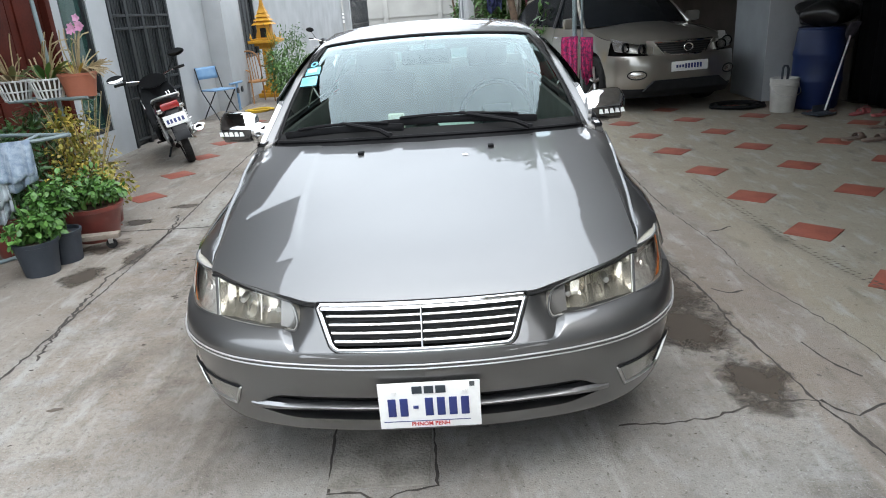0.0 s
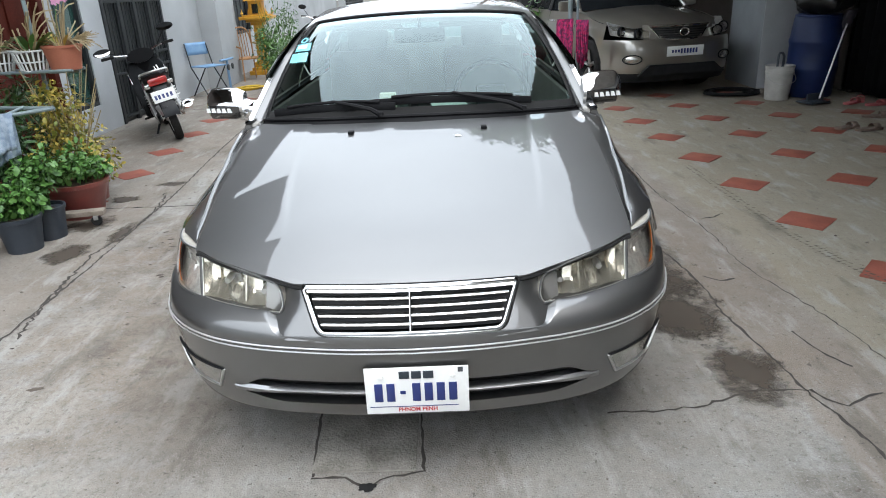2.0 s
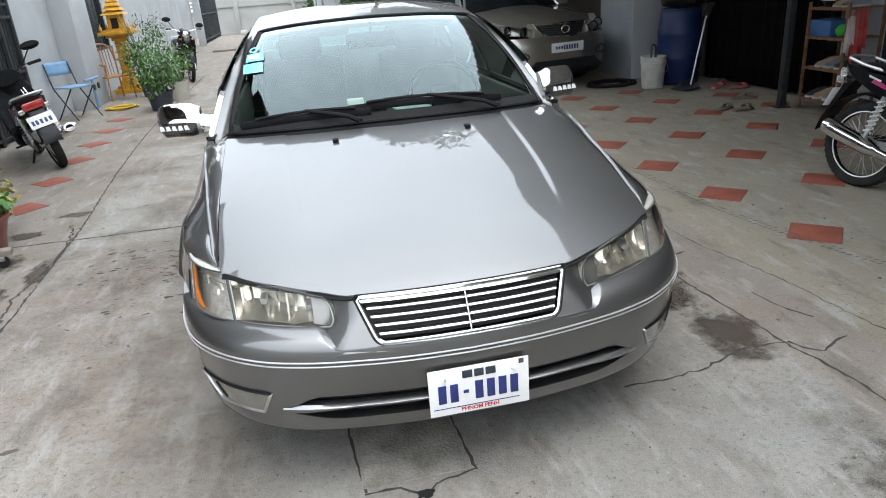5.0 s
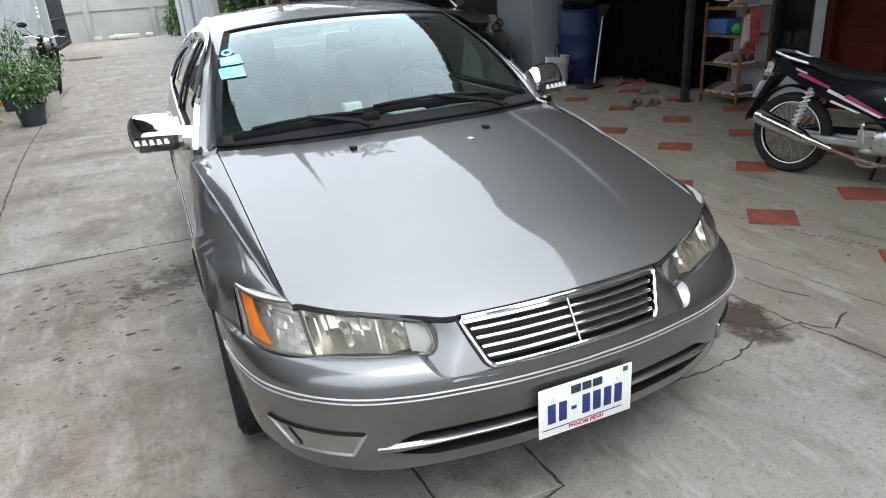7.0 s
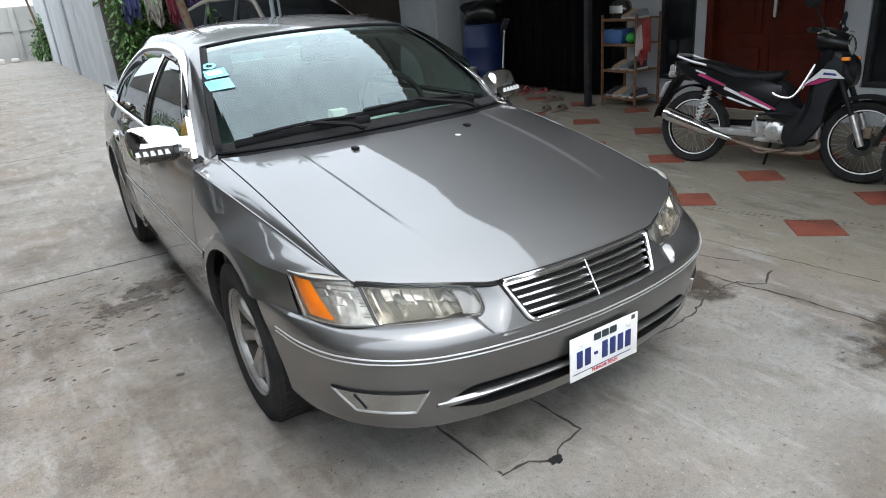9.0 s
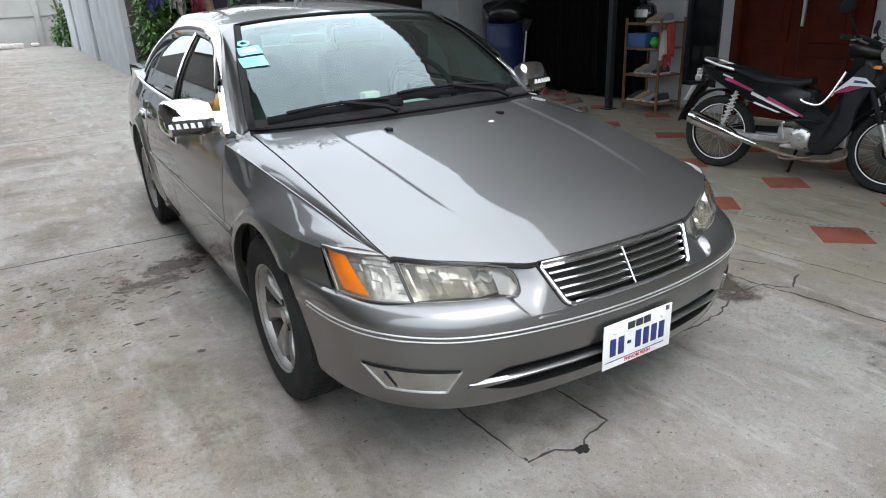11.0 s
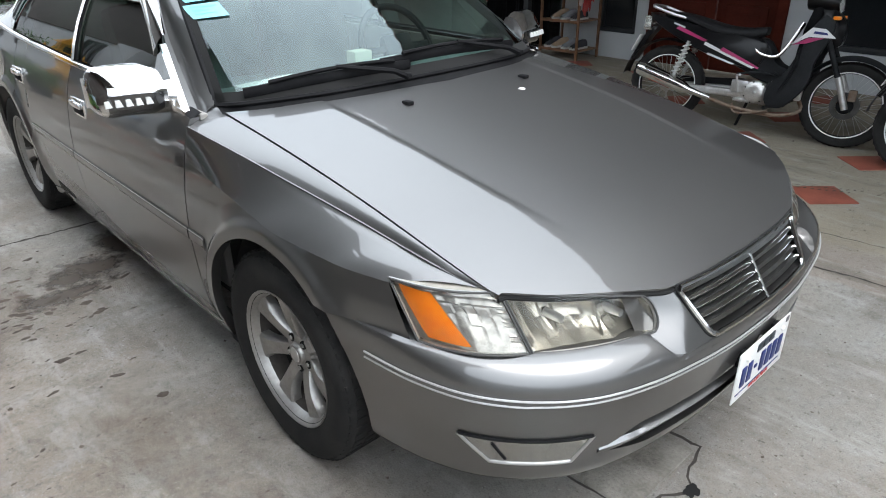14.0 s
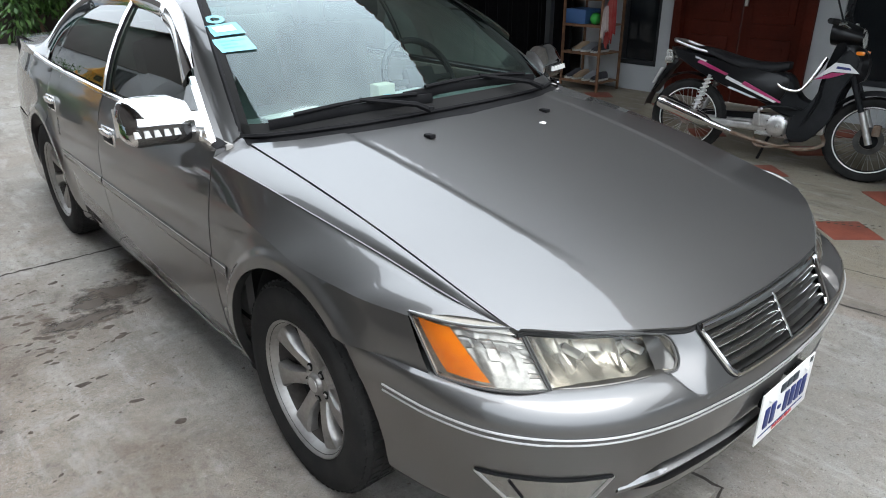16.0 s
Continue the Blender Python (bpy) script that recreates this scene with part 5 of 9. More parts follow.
Geo().tube(rim, 0.009, 6, closed=True).make("windscreen_seal", BLACK, screen)
# dark border printed round the glass
bd = ws + np.array([0, -0.002, 0.003])
g = Geo().grid(bd[:2])
for j0, j1 in ((0, 1), (39, 40)):
    g.grid(bd[:, j0:j1 + 1])
g.make("glass_border", DARK, screen)

rail = crv([(-0.772, 1.485, 0.898), (-0.703, 1.80, 1.100), (-0.620, 2.085, 1.292), (-0.572, 2.5, 1.374), (-0.562, 2.9, 1.378), (-0.568, 3.3, 1.345), (-0.61, 3.65, 1.21), (-0.69, 4.02, 1.0)], 80)
gl_w = lambda z: 0.806 - 0.10 * ((z - 0.93) / 0.395) - 0.115 * ((z - 0.93) / 0.395) ** 2
# side frame between the windows and the rail
win_top = crv([(1.53, 0.945), (1.70, 1.062), (1.86, 1.165), (2.08, 1.262), (2.35, 1.302), (2.75, 1.310), (3.1, 1.285), (3.32, 1.205), (3.47, 1.085), (3.56, 0.965)], 80)
wt = np.stack([-gl_w(win_top[:, 1]), win_top[:, 0], win_top[:, 1]], 1)
rows = []
for k in np.linspace(0, 1, 6):
    r = wt * (1 - k) + rail * k
    r[:, 0] -= 0.010 * 4 * k * (1 - k)
    rows.append(r)
g = Geo().grid(np.array(rows))
both(g, "roof_side", PAINT)
# front pillar strip between glass and rail
edge = ws[:, 0] + np.array([-0.004, 0.0, 0.006])
cut = np.argmin(np.abs(rail[:, 1] - 2.085))
ra = crv(rail[:cut + 1], 18)
g = Geo().grid(np.array([edge * (1 - k) + ra * k + np.array([-0.004, -0.003, 0.0]) * 4 * k * (1 - k) for k in np.linspace(0, 1, 5)]))
both(g, "front_pillar", PAINT)
# body-colour corner between hood, fender and pillar
corner = np.array([[(-0.742, 1.392, float(hood_z(0.742, 1.392)) - 0.004), (-0.722, 1.475, 0.934)], [(-0.80, 1.43, 0.897), (-0.752, 1.49, 0.916)], [(-0.832, 1.452, 0.888), (-0.80, 1.53, 0.918)]])
both(Geo().grid(corner), "cowl_corner", PAINT)
# roof
ra2 = crv(rail[cut:np.argmin(np.abs(rail[:, 1] - 3.40)) + 1], 30)
P = []
for s in np.linspace(-1, 1, 33):
    k = abs(s)
    r = ra2 * np.array([-s if s > 0 else -s, 1, 1])
    r = ra2.copy()
    r[:, 0] = -ra2[:, 0] * s
    x = np.linspace(0, 1, 30)
    r[:, 1] = ra2[:, 1] - (1 - k ** 2) * (0.085 * (1 - x)) + (1 - k ** 2) * 0.05 * x
    r[:, 2] = ra2[:, 2] + (1 - k ** 2.4) * (0.036 * (1 - x) ** 2 + 0.044 * x * (1 - x) * 2 + 0.02 * x * x) + (1 - k ** 2) * 0.004
    P.append(r)
roof_grid = np.array(P)
Geo().grid(roof_grid).make("roof", PAINT, car)
# rear window, trunk, tail
rw_hi = roof_grid[:, -1]
rw_lo = crv([(-0.66, 3.98, 1.008), (-0.4, 4.05, 1.022), (0, 4.07, 1.028), (0.4, 4.05, 1.022), (0.66, 3.98, 1.008)], 33)[::1]
if rw_hi[0, 0] > 0:
    rw_lo = rw_lo[::-1]
P = np.array([rw_hi * (1 - k) + rw_lo * k + np.array([0, 0.01, 0.025]) * 4 * k * (1 - k) for k in np.linspace(0, 1, 10)])
back_glass = Geo().grid(P).make("rear_window", WSGLASS, car)
back_glass.visible_shadow = False
P = []
for s in np.linspace(-1, 1, 25):
    a = abs(s)
    P.append([(s * 0.72, 4.0 + 0.07 * (1 - a * a), 1.0 + 0.02 * (1 - a * a)), (s * 0.73, 4.3, 1.018 + 0.02 * (1 - a * a)), (s * 0.73, 4.55 + 0.06 * (1 - a * a), 1.012 + 0.02 * (1 - a * a)),
              (s * 0.73, 4.60 + 0.06 * (1 - a * a), 0.98 + 0.015 * (1 - a * a)), (s * 0.735, 4.635 + 0.06 * (1 - a * a), 0.80), (s * 0.735, 4.645 + 0.07 * (1 - a * a), 0.62)])
Geo().grid(np.array(P)).make("trunk_lid", PAINT, car)
g = Geo()
qs = np.linspace(3.98, 4.62, 16)
g.grid(np.array([[(-(half_width(u, belt_z(u) + 0.03) * (1 - k) + 0.72 * k), u, (belt_z(u) + 0.03 * sstep(3.6, 4.2, u)) * (1 - k) + (1.005) * k) for u in qs] for k in np.linspace(0, 1, 5)]))
both(g, "rear_deck_side", PAINT)
both(Geo().grid(np.array([[(-(float(half_width(4.615, z)) * (1 - k) + 0.728 * k), 4.615 + 0.03 * math.sin(k * 1.57) , z) for z in np.linspace(0.58, 1.004, 10)] for k in np.linspace(0, 1, 6)])), "tail_corner", PAINT)
qz = np.array([[np.array([-(half_width(u, belt_z(u)) - 0.0), u, belt_z(u) + 0.03 * sstep(3.6, 4.2, u)]) * (1 - k) + rail[np.argmin(np.abs(rail[:, 1] - min(u, 4.0)))] * k for u in np.linspace(3.50, 4.02, 20)] for k in np.linspace(0, 1, 8)])
both(Geo().grid(qz), "rear_pillar", PAINT)
tail = crv([(0.868, 4.0), (0.852, 4.35), (0.80, 4.6), (0.68, 4.735), (0.4, 4.775), (0, 4.785)], 50)
g = Geo()
rows = [[(-w + (0.0 if k else 0.0), u - d, z) for w, u in tail] for k, (z, d) in enumerate(((0.60, 0.06), (0.585, 0.02), (0.55, 0.0), (0.40, 0.0), (0.28, 0.015), (0.21, 0.05)))]
g.grid(np.array(rows))
m2 = g.mirrored()
g.add(m2.v, m2.f)
g.make("rear_bumper", PAINT, car)
for sx in (1, -1):
    P = np.array([[(sx * (0.56 + 0.19 * k - 0.02 * k * k), 4.71 - 0.10 * k * k, z) for k in np.linspace(0, 1, 8)] for z in np.linspace(0.66, 0.86, 5)])
    Geo().grid(P).make("tail_lamp", REDLENS, car)

# side glass, belt moulding, pillars between the windows, chrome rain visors
lowz = lambda u: belt_z(u) + 0.012
for u0, u1 in ((1.56, 2.545), (2.60, 3.54)):
    us = np.linspace(u0, u1, 24)
    hi = np.interp(us, win_top[:, 0], win_top[:, 1])
    P = np.array([[(-(gl_w(l * (1 - k) + h * k) - 0.008), u, l * (1 - k) + h * k) for u, l, h in zip(us, lowz(us), hi)] for k in np.linspace(0, 1, 10)])
    for ob in both(Geo().grid(P), "side_window", SIDEGLASS):
        ob.visible_shadow = False
hz_b = float(np.interp(2.57, win_top[:, 0], win_top[:, 1]))
both(Geo().grid(np.array([[(-(gl_w(z) - 0.002), u, z) for z in np.linspace(0.935, hz_b, 8)] for u in (2.545, 2.575, 2.605)])), "centre_pillar", BLACK)
us = np.linspace(1.47, 3.86, 60)
P = np.array([[(-(half_width(u, belt_z(u)) + d), u, belt_z(u) + z) for u in us] for d, z in ((0.004, -0.004), (0.008, 0.004), (0.004, 0.014), (-0.006, 0.018))])
both(Geo().grid(P), "belt_moulding", CHROME)
# shoulder closing strip between flank and glass
P = np.array([[(-(half_width(u, belt_z(u)) * (1 - k) + (gl_w(0.945) - 0.02) * k), u, belt_z(u) + 0.012 * k) for u in np.linspace(1.45, 3.9, 50)] for k in (0, 1)])
both(Geo().grid(P), "door_top", BLACK)
vis = win_top[(win_top[:, 0] > 1.74) & (win_top[:, 0] < 3.50)]
V = []
for k, (dz, o) in enumerate(((0.034, -0.004), (0.018, 0.016), (-0.020, 0.032), (-0.050, 0.027))):
    V.append([(-(gl_w(z) + o), u + (-dz * 0.6 if u < 2.2 else dz * 0.6 if u > 3.1 else 0), z + dz) for u, z in vis])
both(Geo().grid(np.array(V)), "rain_visor", CHROME)
# chrome strip up the rear edge of the front door glass
both(Geo().tube([(-(gl_w(z) + 0.006), 2.572, z) for z in np.linspace(0.94, hz_b - 0.01, 6)], 0.009, 6), "pillar_trim", CHROME)

# cowl, washer jets, wipers
cw = np.linspace(-0.735, 0.735, 41)
cowl = np.array([[(x, float(hood_rear(abs(x))) * (1 - k) + np.interp(x, ws_lo[:, 0], ws_lo[:, 1]) * k - (0.02 * (1 - k)), float(hood_z(abs(x), hood_rear(abs(x)))) * (1 - k) + np.interp(x, ws_lo[:, 0], ws_lo[:, 2]) * k - 0.012 * 4 * k * (1 - k) - 0.004) for x in cw] for k in np.linspace(0, 1, 6)])
Geo().grid(cowl).make("cowl", BLACK, car)
for x in (-0.275, 0.275):
    z = float(hood_z(x, 1.085))
    Geo().box((x, 1.085, z + 0.004), (0.024, 0.034, 0.012), 0.004).make("washer_jet", BLACK, car)

# small raised white fleck on the hood
flake = [(0.150, 1.000), (0.163, 1.006), (0.176, 1.001), (0.181, 0.992), (0.172, 0.990), (0.166, 0.984), (0.156, 0.990)]
Geo().add([(x, u, float(hood_z(x, u)) + 0.002) for x, u in flake] + [(0.166, 0.996, float(hood_z(0.166, 0.996)) + 0.007)], [(i, (i + 1) % 7, 7) for i in range(7)]).make("white_fleck", WHITEP, hood)


def on_glass(x, k, out=0.0):
    """A place on the windscreen: x across, k from the bottom (0) to the top (1)."""
    i = k * 17
    a = min(int(i), 16)
    r = ws[a] * (1 - (i - a)) + ws[a + 1] * (i - a)
    return np.array([x, np.interp(x, r[:, 0], r[:, 1]) - out * 0.55, np.interp(x, r[:, 0], r[:, 2]) + out * 0.83])


for pivot, x0, x1, k0, k1 in ((-0.16, -0.66, -0.10, 0.035, 0.055), (0.46, -0.20, 0.50, 0.085, 0.06)):
    blade = [on_glass(x0 * (1 - t) + x1 * t, k0 * (1 - t) + k1 * t + 0.018 * math.sin(t * 3.14), 0.014) for t in np.linspace(0, 1, 16)]
    wiper = Geo().tube(blade, 0.011, 6, flat=1.6).make("wiper", BLACK, car)
    spine = [on_glass(x0 * (1 - t) + x1 * t, k0 * (1 - t) + k1 * t + 0.03 * math.sin(t * 3.14), 0.036) for t in np.linspace(0.12, 0.88, 12)]
    Geo().tube(spine, 0.007, 6).make("wiper_frame", BLACK, wiper)
    pv = on_glass(pivot, 0.0, 0.02) + np.array([0, -0.03, 0])
    midp = on_glass(x0 * 0.5 + x1 * 0.5, (k0 + k1) / 2 + 0.03, 0.042)
    Geo().tube([pv, pv * 0.8 + midp * 0.2 + np.array([0, 0, 0.012]), midp], [0.012, 0.010, 0.007], 6).make("wiper_arm", BLACK, wiper)
    Geo().lathe([(0.0, 0.014), (0.012, 0.012), (0.015, 0.0)], 10, Matrix.Translation(pv)).make("wiper_pivot", BLACK, wiper)


# door mirrors
def mirror(sx):
    tuck = 0.0 if sx > 0 else 0.075
    sec = []
    for k in 1 - np.linspace(1, 0, 18) ** 1.3:
        x = -0.845 - 0.195 * k + tuck
        uc = 1.585 + 0.045 * k ** 1.6
        end = math.sqrt(1 - 0.96 * max(0, (k - 0.80) / 0.20) ** 2)
        sz = 0.070 * (0.25 + 0.75 * end) * (0.80 + 0.20 * sstep(0, 0.25, k))
        du = 0.070 * (1 - 0.2 * max(0, (k - 0.6) / 0.4) ** 2) * (0.12 + 0.88 * end) * (0.9 + 0.1 * sstep(0, 0.2, k))
        zc = 0.992 + 0.006 * math.sin(k * 3)
        prof = [(0.75, 0.55), (0.62, 0.92), (0.25, 1.0), (-0.35, 0.80), (-0.86, 0.22), (-1.0, 0.02), (-1.0, -0.30), (-0.93, -0.72), (-0.62, -0.98), (0.1, -1.0), (0.62, -0.9), (0.75, -0.45)]
        ring = crv(prof + prof[:1], 29)[:-1]
        row = [(sx * x, uc + du * py, zc + sz * pz) for py, pz in ring]
        sec.append(row)
    g = Geo()
    P = np.array(sec)
    g.grid(np.concatenate([P, P[:, :1]], 1))
    g.add(P[-1], [tuple(range(28))])
    g.add(P[0], [tuple(range(28))])
    body = g.make("door_mirror", CHROME, car, "chrome-capped door mirror with a row of indicator lights")
    strip = np.array([[P[i, j] + np.array([0, -0.003, -0.001]) for j in range(11, 17)] for i in range(1, 14)])
    Geo().grid(strip[:, 0:6] + np.array([0, -0.0005, 0])).make("indicator_strip", GLOSSBLACK, body)
    for i in range(5):
        x = -0.905 - 0.027 * i + tuck
        k = (-x + tuck - 0.845) / 0.195
        uc = 1.585 + 0.045 * k ** 1.6 - 0.070
        Geo().prism([(-0.009, -0.010), (0.011, -0.010), (0.004, 0.010), (-0.009, 0.010)], 0, 0.006, pose(sx * x, uc - 0.004, 0.972, 90)).make("indicator_light", WHITEP, body)
    # foot and the chrome triangle at the window's front corner
    Geo().tube([(sx * -0.80, 1.60, 0.955), (sx * -0.83, 1.605, 0.958), (sx * -0.87, 1.61, 0.965)], [0.052, 0.050, 0.056], 14).make("mirror_foot", CHROME, body)
    tri = [(1.50, 0.925), (1.745, 0.925), (1.745, 1.09)]
    g = Geo()
    o = [(sx * -(gl_w(z) + 0.014), u, z) for u, z in tri]
    i = [(sx * -(gl_w(z) - 0.01), u, z) for u, z in tri]
    g.add(o + i, [(0, 1, 2), (5, 4, 3), (0, 1, 4, 3), (1, 2, 5, 4), (2, 0, 3, 5)])
    g.make("mirror_triangle", CHROME, body)
    gx = Geo().grid(np.array([[(sx * (-0.86 - 0.165 * a + tuck), 1.585 + 0.075 * a + 0.055, 0.935 + 0.09 * b) for a in (0, 1)] for b in (0, 1)]))
    gx.make("mirror_glass", CHROME, body)


mirror(1), mirror(-1)


# barrel colour holds both grime and the shade behind the spokes
BARREL = surf("grimy_shaded_barrel", (0.060, 0.052, 0.046), (0.035, 0.030, 0.027), rough=0.7, scale=12)


# wheels
def wheel(sx, u):
    m = pose(sx * 0.775, u, HUB, 0, 90 * sx, 0)
    root = Geo().lathe([(0.200, -0.10), (0.232, -0.098), (0.275, -0.104), (0.306, -0.094), (0.320, -0.075), (0.322, -0.03), (0.322, 0.03), (0.320, 0.075), (0.309, 0.095), (0.285, 0.106),
                        (0.255, 0.106), (0.226, 0.100), (0.207, 0.094), (0.200, 0.090)], 72, m).make("tyre", RUBBER, car, "black road tyre on a silver alloy wheel")
    # tread blocks
    g = Geo()
    for k in range(64):
        a = 2 * math.pi * k / 64
        for z0 in (-0.062, -0.022, 0.022, 0.062):
            g.box((0.3215 * math.cos(a + z0), 0.3215 * math.sin(a + z0), z0), (0.005, 0.020, 0.032), 0.0, pose(0, 0, 0, 0, 0, math.degrees(a + z0)))
        for z0 in (-0.088, 0.088):
            g.box((0.3075 * math.cos(a), 0.3075 * math.sin(a), z0), (0.008, 0.018, 0.016), 0.0, pose(0, 0, 0, 0, 0, math.degrees(a)))
    g.v = [tuple(m @ Vector(p)) for p in g.v]
    g.make("tread", RUBBER, root)
    g = Geo().lathe([(0.189, 0.066), (0.199, 0.088), (0.208, 0.098), (0.2115, 0.098), (0.2115, 0.090)], 60, m)
    g.make("rim", ALLOY, root)
    Geo().lathe([(0.150, -0.09), (0.190, -0.085), (0.198, -0.06), (0.188, -0.02), (0.189, 0.066)], 60, m).make("rim_barrel", BARREL, root)
    g = Geo().lathe([(0.0, 0.062), (0.030, 0.062), (0.034, 0.058), (0.036, 0.050), (0.062, 0.046), (0.070, 0.036), (0.072, 0.0), (0.05, -0.02)], 40, m)
    g.make("hub", ALLOY, root)
    for k in range(7):
        a = 2 * math.pi * k / 7
        sp = []
        for t in np.linspace(0, 1, 8):
            r = 0.055 + 0.142 * t
            ang = a + 0.06 * t * t
            half = 0.025 - 0.004 * math.sin(t * 2.8) + 0.024 * t ** 2.5
            z = 0.044 + 0.026 * t + 0.008 * math.sin(t * 3.1)
            row = []
            for d, dz in ((-half, -0.03), (-half, -0.004), (-half * 0.8, 0.003), (half * 0.8, 0.003), (half, -0.004), (half, -0.03)):
                row.append(m @ Vector((r * math.cos(ang) - d * math.sin(ang), r * math.sin(ang) + d * math.cos(ang), z + dz)))
            sp.append(row)
        Geo().grid(np.array(sp)).make("spoke", ALLOY, root)
    for k in range(5):
        a = 2 * math.pi * (k + 0.5) / 5
        # dark discs stand in for the shaded lug recesses
        Geo().lathe([(0.0, 0.0515), (0.0125, 0.0515), (0.0135, 0.046)], 16, m @ pose(0.051 * math.cos(a), 0.051 * math.sin(a), 0)).make("lug_hole", DARK, root)
        Geo().lathe([(0.0, 0.057), (0.006, 0.056), (0.008, 0.05)], 6, m @ pose(0.051 * math.cos(a), 0.051 * math.sin(a), 0)).make("lug_nut", ALLOY, root)
    Geo().lathe([(0.0, 0.066), (0.022, 0.064), (0.026, 0.058)], 24, m).make("hub_cap", SATIN, root)
    Geo().lathe([(0.0, -0.03), (0.14, -0.03), (0.14, -0.045), (0.0, -0.045)], 40, m).make("brake_disc", surf("brake_steel", (0.16, 0.13, 0.11), (0.08, 0.06, 0.05), rough=0.5, metal=0.7, scale=20) if "brake_steel" not in bpy.data.materials else bpy.data.materials["brake_steel"], root)
    # near-black disc behind the spokes paints the shade in their gaps
    Geo().lathe([(0.194, 0.012), (0.14, 0.0), (0.001, -0.01)], 40, m).make("spoke_gap_shade", DARK, root)


for u in (UF, UR):
    for s in (-1, 1):
        wheel(s, u)

# cabin
g = Geo().grid(np.array([[(x, 1.36 + 0.30 * (abs(x) / 0.72) ** 2 * 0.4 + 0.42 * k, 0.915 - 0.01 * (1 - k) + 0.018 * math.sin(k * 3.1) - 0.02 * k) for x in np.linspace(-0.74, 0.74, 25)] for k in np.linspace(0, 1, 8)]))
g.grid(np.array([[(x, 1.78 + 0.06 * k, 0.895 - 0.35 * k) for x in np.linspace(-0.74, 0.74, 9)] for k in np.linspace(0, 1, 5)]))
g.make("dashboard", DASH, car)
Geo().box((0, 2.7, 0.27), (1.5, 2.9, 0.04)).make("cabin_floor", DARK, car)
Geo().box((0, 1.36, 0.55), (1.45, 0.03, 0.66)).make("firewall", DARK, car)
for sx in (-1, 1):
    Geo().box((sx * 0.775, 2.55, 0.62), (0.03, 2.2, 0.60), 0.01).make("door_lining", CABIN, car)


def seat(x, u, wide):
    s = Geo().box((x, u, 0.50), (wide, 0.52, 0.18), 0.05).make("car_seat", CABIN, car)
    Geo().box((x, u + 0.32, 0.82), (wide, 0.16, 0.62), 0.06, pose(0, 0, 0, -14)).make("seat_back", CABIN, s)
    return s


for x in (-0.36, 0.36):
    s = seat(x, 2.35, 0.50)
    Geo().box((x, 2.76, 1.19), (0.26, 0.10, 0.16), 0.045, pose(0, 0, 0, -10)).make("headrest", CABIN, s)
s = seat(0, 3.25, 1.36)
for x in (-0.4, 0.4):
    Geo().box((x, 3.66, 1.13), (0.26, 0.10, 0.12), 0.04).make("headrest", CABIN, s)
Geo().box((0, 3.83, 1.0), (1.25, 0.42, 0.02), 0.005).make("parcel_shelf", DASH, car)
an = np.linspace(0, 2 * math.pi, 40, endpoint=False)
sw = pose(0.36, 1.90, 0.93, -28, 0, 0)
wheel_ring = Geo().tube([sw @ Vector((0.19 * math.cos(a), 0.0, 0.19 * math.sin(a))) for a in an], 0.015, 8, closed=True).make("steering_wheel", BLACK, car)
Geo().box(sw @ Vector((0, 0, 0)), (0.16, 0.05, 0.12), 0.02, pose(0, 0, 0, -28)).make("steering_boss", BLACK, wheel_ring)
Geo().box(sw @ Vector((0, 0, 0.0)), (0.36, 0.02, 0.03), 0.008, pose(0, 0, 0, -28)).make("steering_spoke", BLACK, wheel_ring)
mp = on_glass(0, 0.84, -0.07)
rear_mirror = Geo().box(mp, (0.26, 0.035, 0.075), 0.02).make("rear_view_mirror", BLACK, car)
Geo().tube([mp, on_glass(0, 0.93, -0.005)], 0.008, 6).make("mirror_stem", BLACK, rear_mirror)
for sx in (-1, 1):
    c = on_glass(sx * 0.30, 0.95, -0.04)
    Geo().box(c + np.array([-sx * 0.02, 0.14, -0.012]), (0.36, 0.14, 0.012), 0.004, pose(0, 0, 0, -12)).make("sun_visor", CABIN, car)
Geo().grid(roof_grid * np.array([0.99, 1, 1]) + np.array([0, 0, -0.025])).make("headlining", CABIN, car)

# ---- motorcycles: x forward, y left, z up ----
BIKEBLACK = surf("bike_black_paint", (0.005, 0.005, 0.006), (0.009, 0.009, 0.010), rough=0.25, scale=6, spec=0.3)
BIKEMATT = surf("bike_matt_plastic", (0.012, 0.013, 0.014), (0.02, 0.021, 0.023), rough=0.5, scale=9, spec=0.16)
SEATV = surf("black_seat_vinyl", (0.009, 0.009, 0.010), (0.015, 0.015, 0.016), rough=0.5, scale=20, fine=300, bump=0.0004, spec=0.2)
PINK = surf("magenta_stripe", (0.42, 0.03, 0.14), (0.34, 0.025, 0.11), rough=0.25, coat=0.5)
STRIPEW = surf("white_stripe", (0.75, 0.75, 0.75), (0.65, 0.65, 0.66), rough=0.25, coat=0.5)
ENGINE = surf("cast_engine_alloy", (0.72, 0.71, 0.69), (0.5, 0.49, 0.475), rough=0.32, metal=0.85, scale=18, fine=160)
RUST = surf("rusty_pipe", (0.16, 0.10, 0.065), (0.25, 0.20, 0.16), rough=0.6, metal=0.5, scale=20)


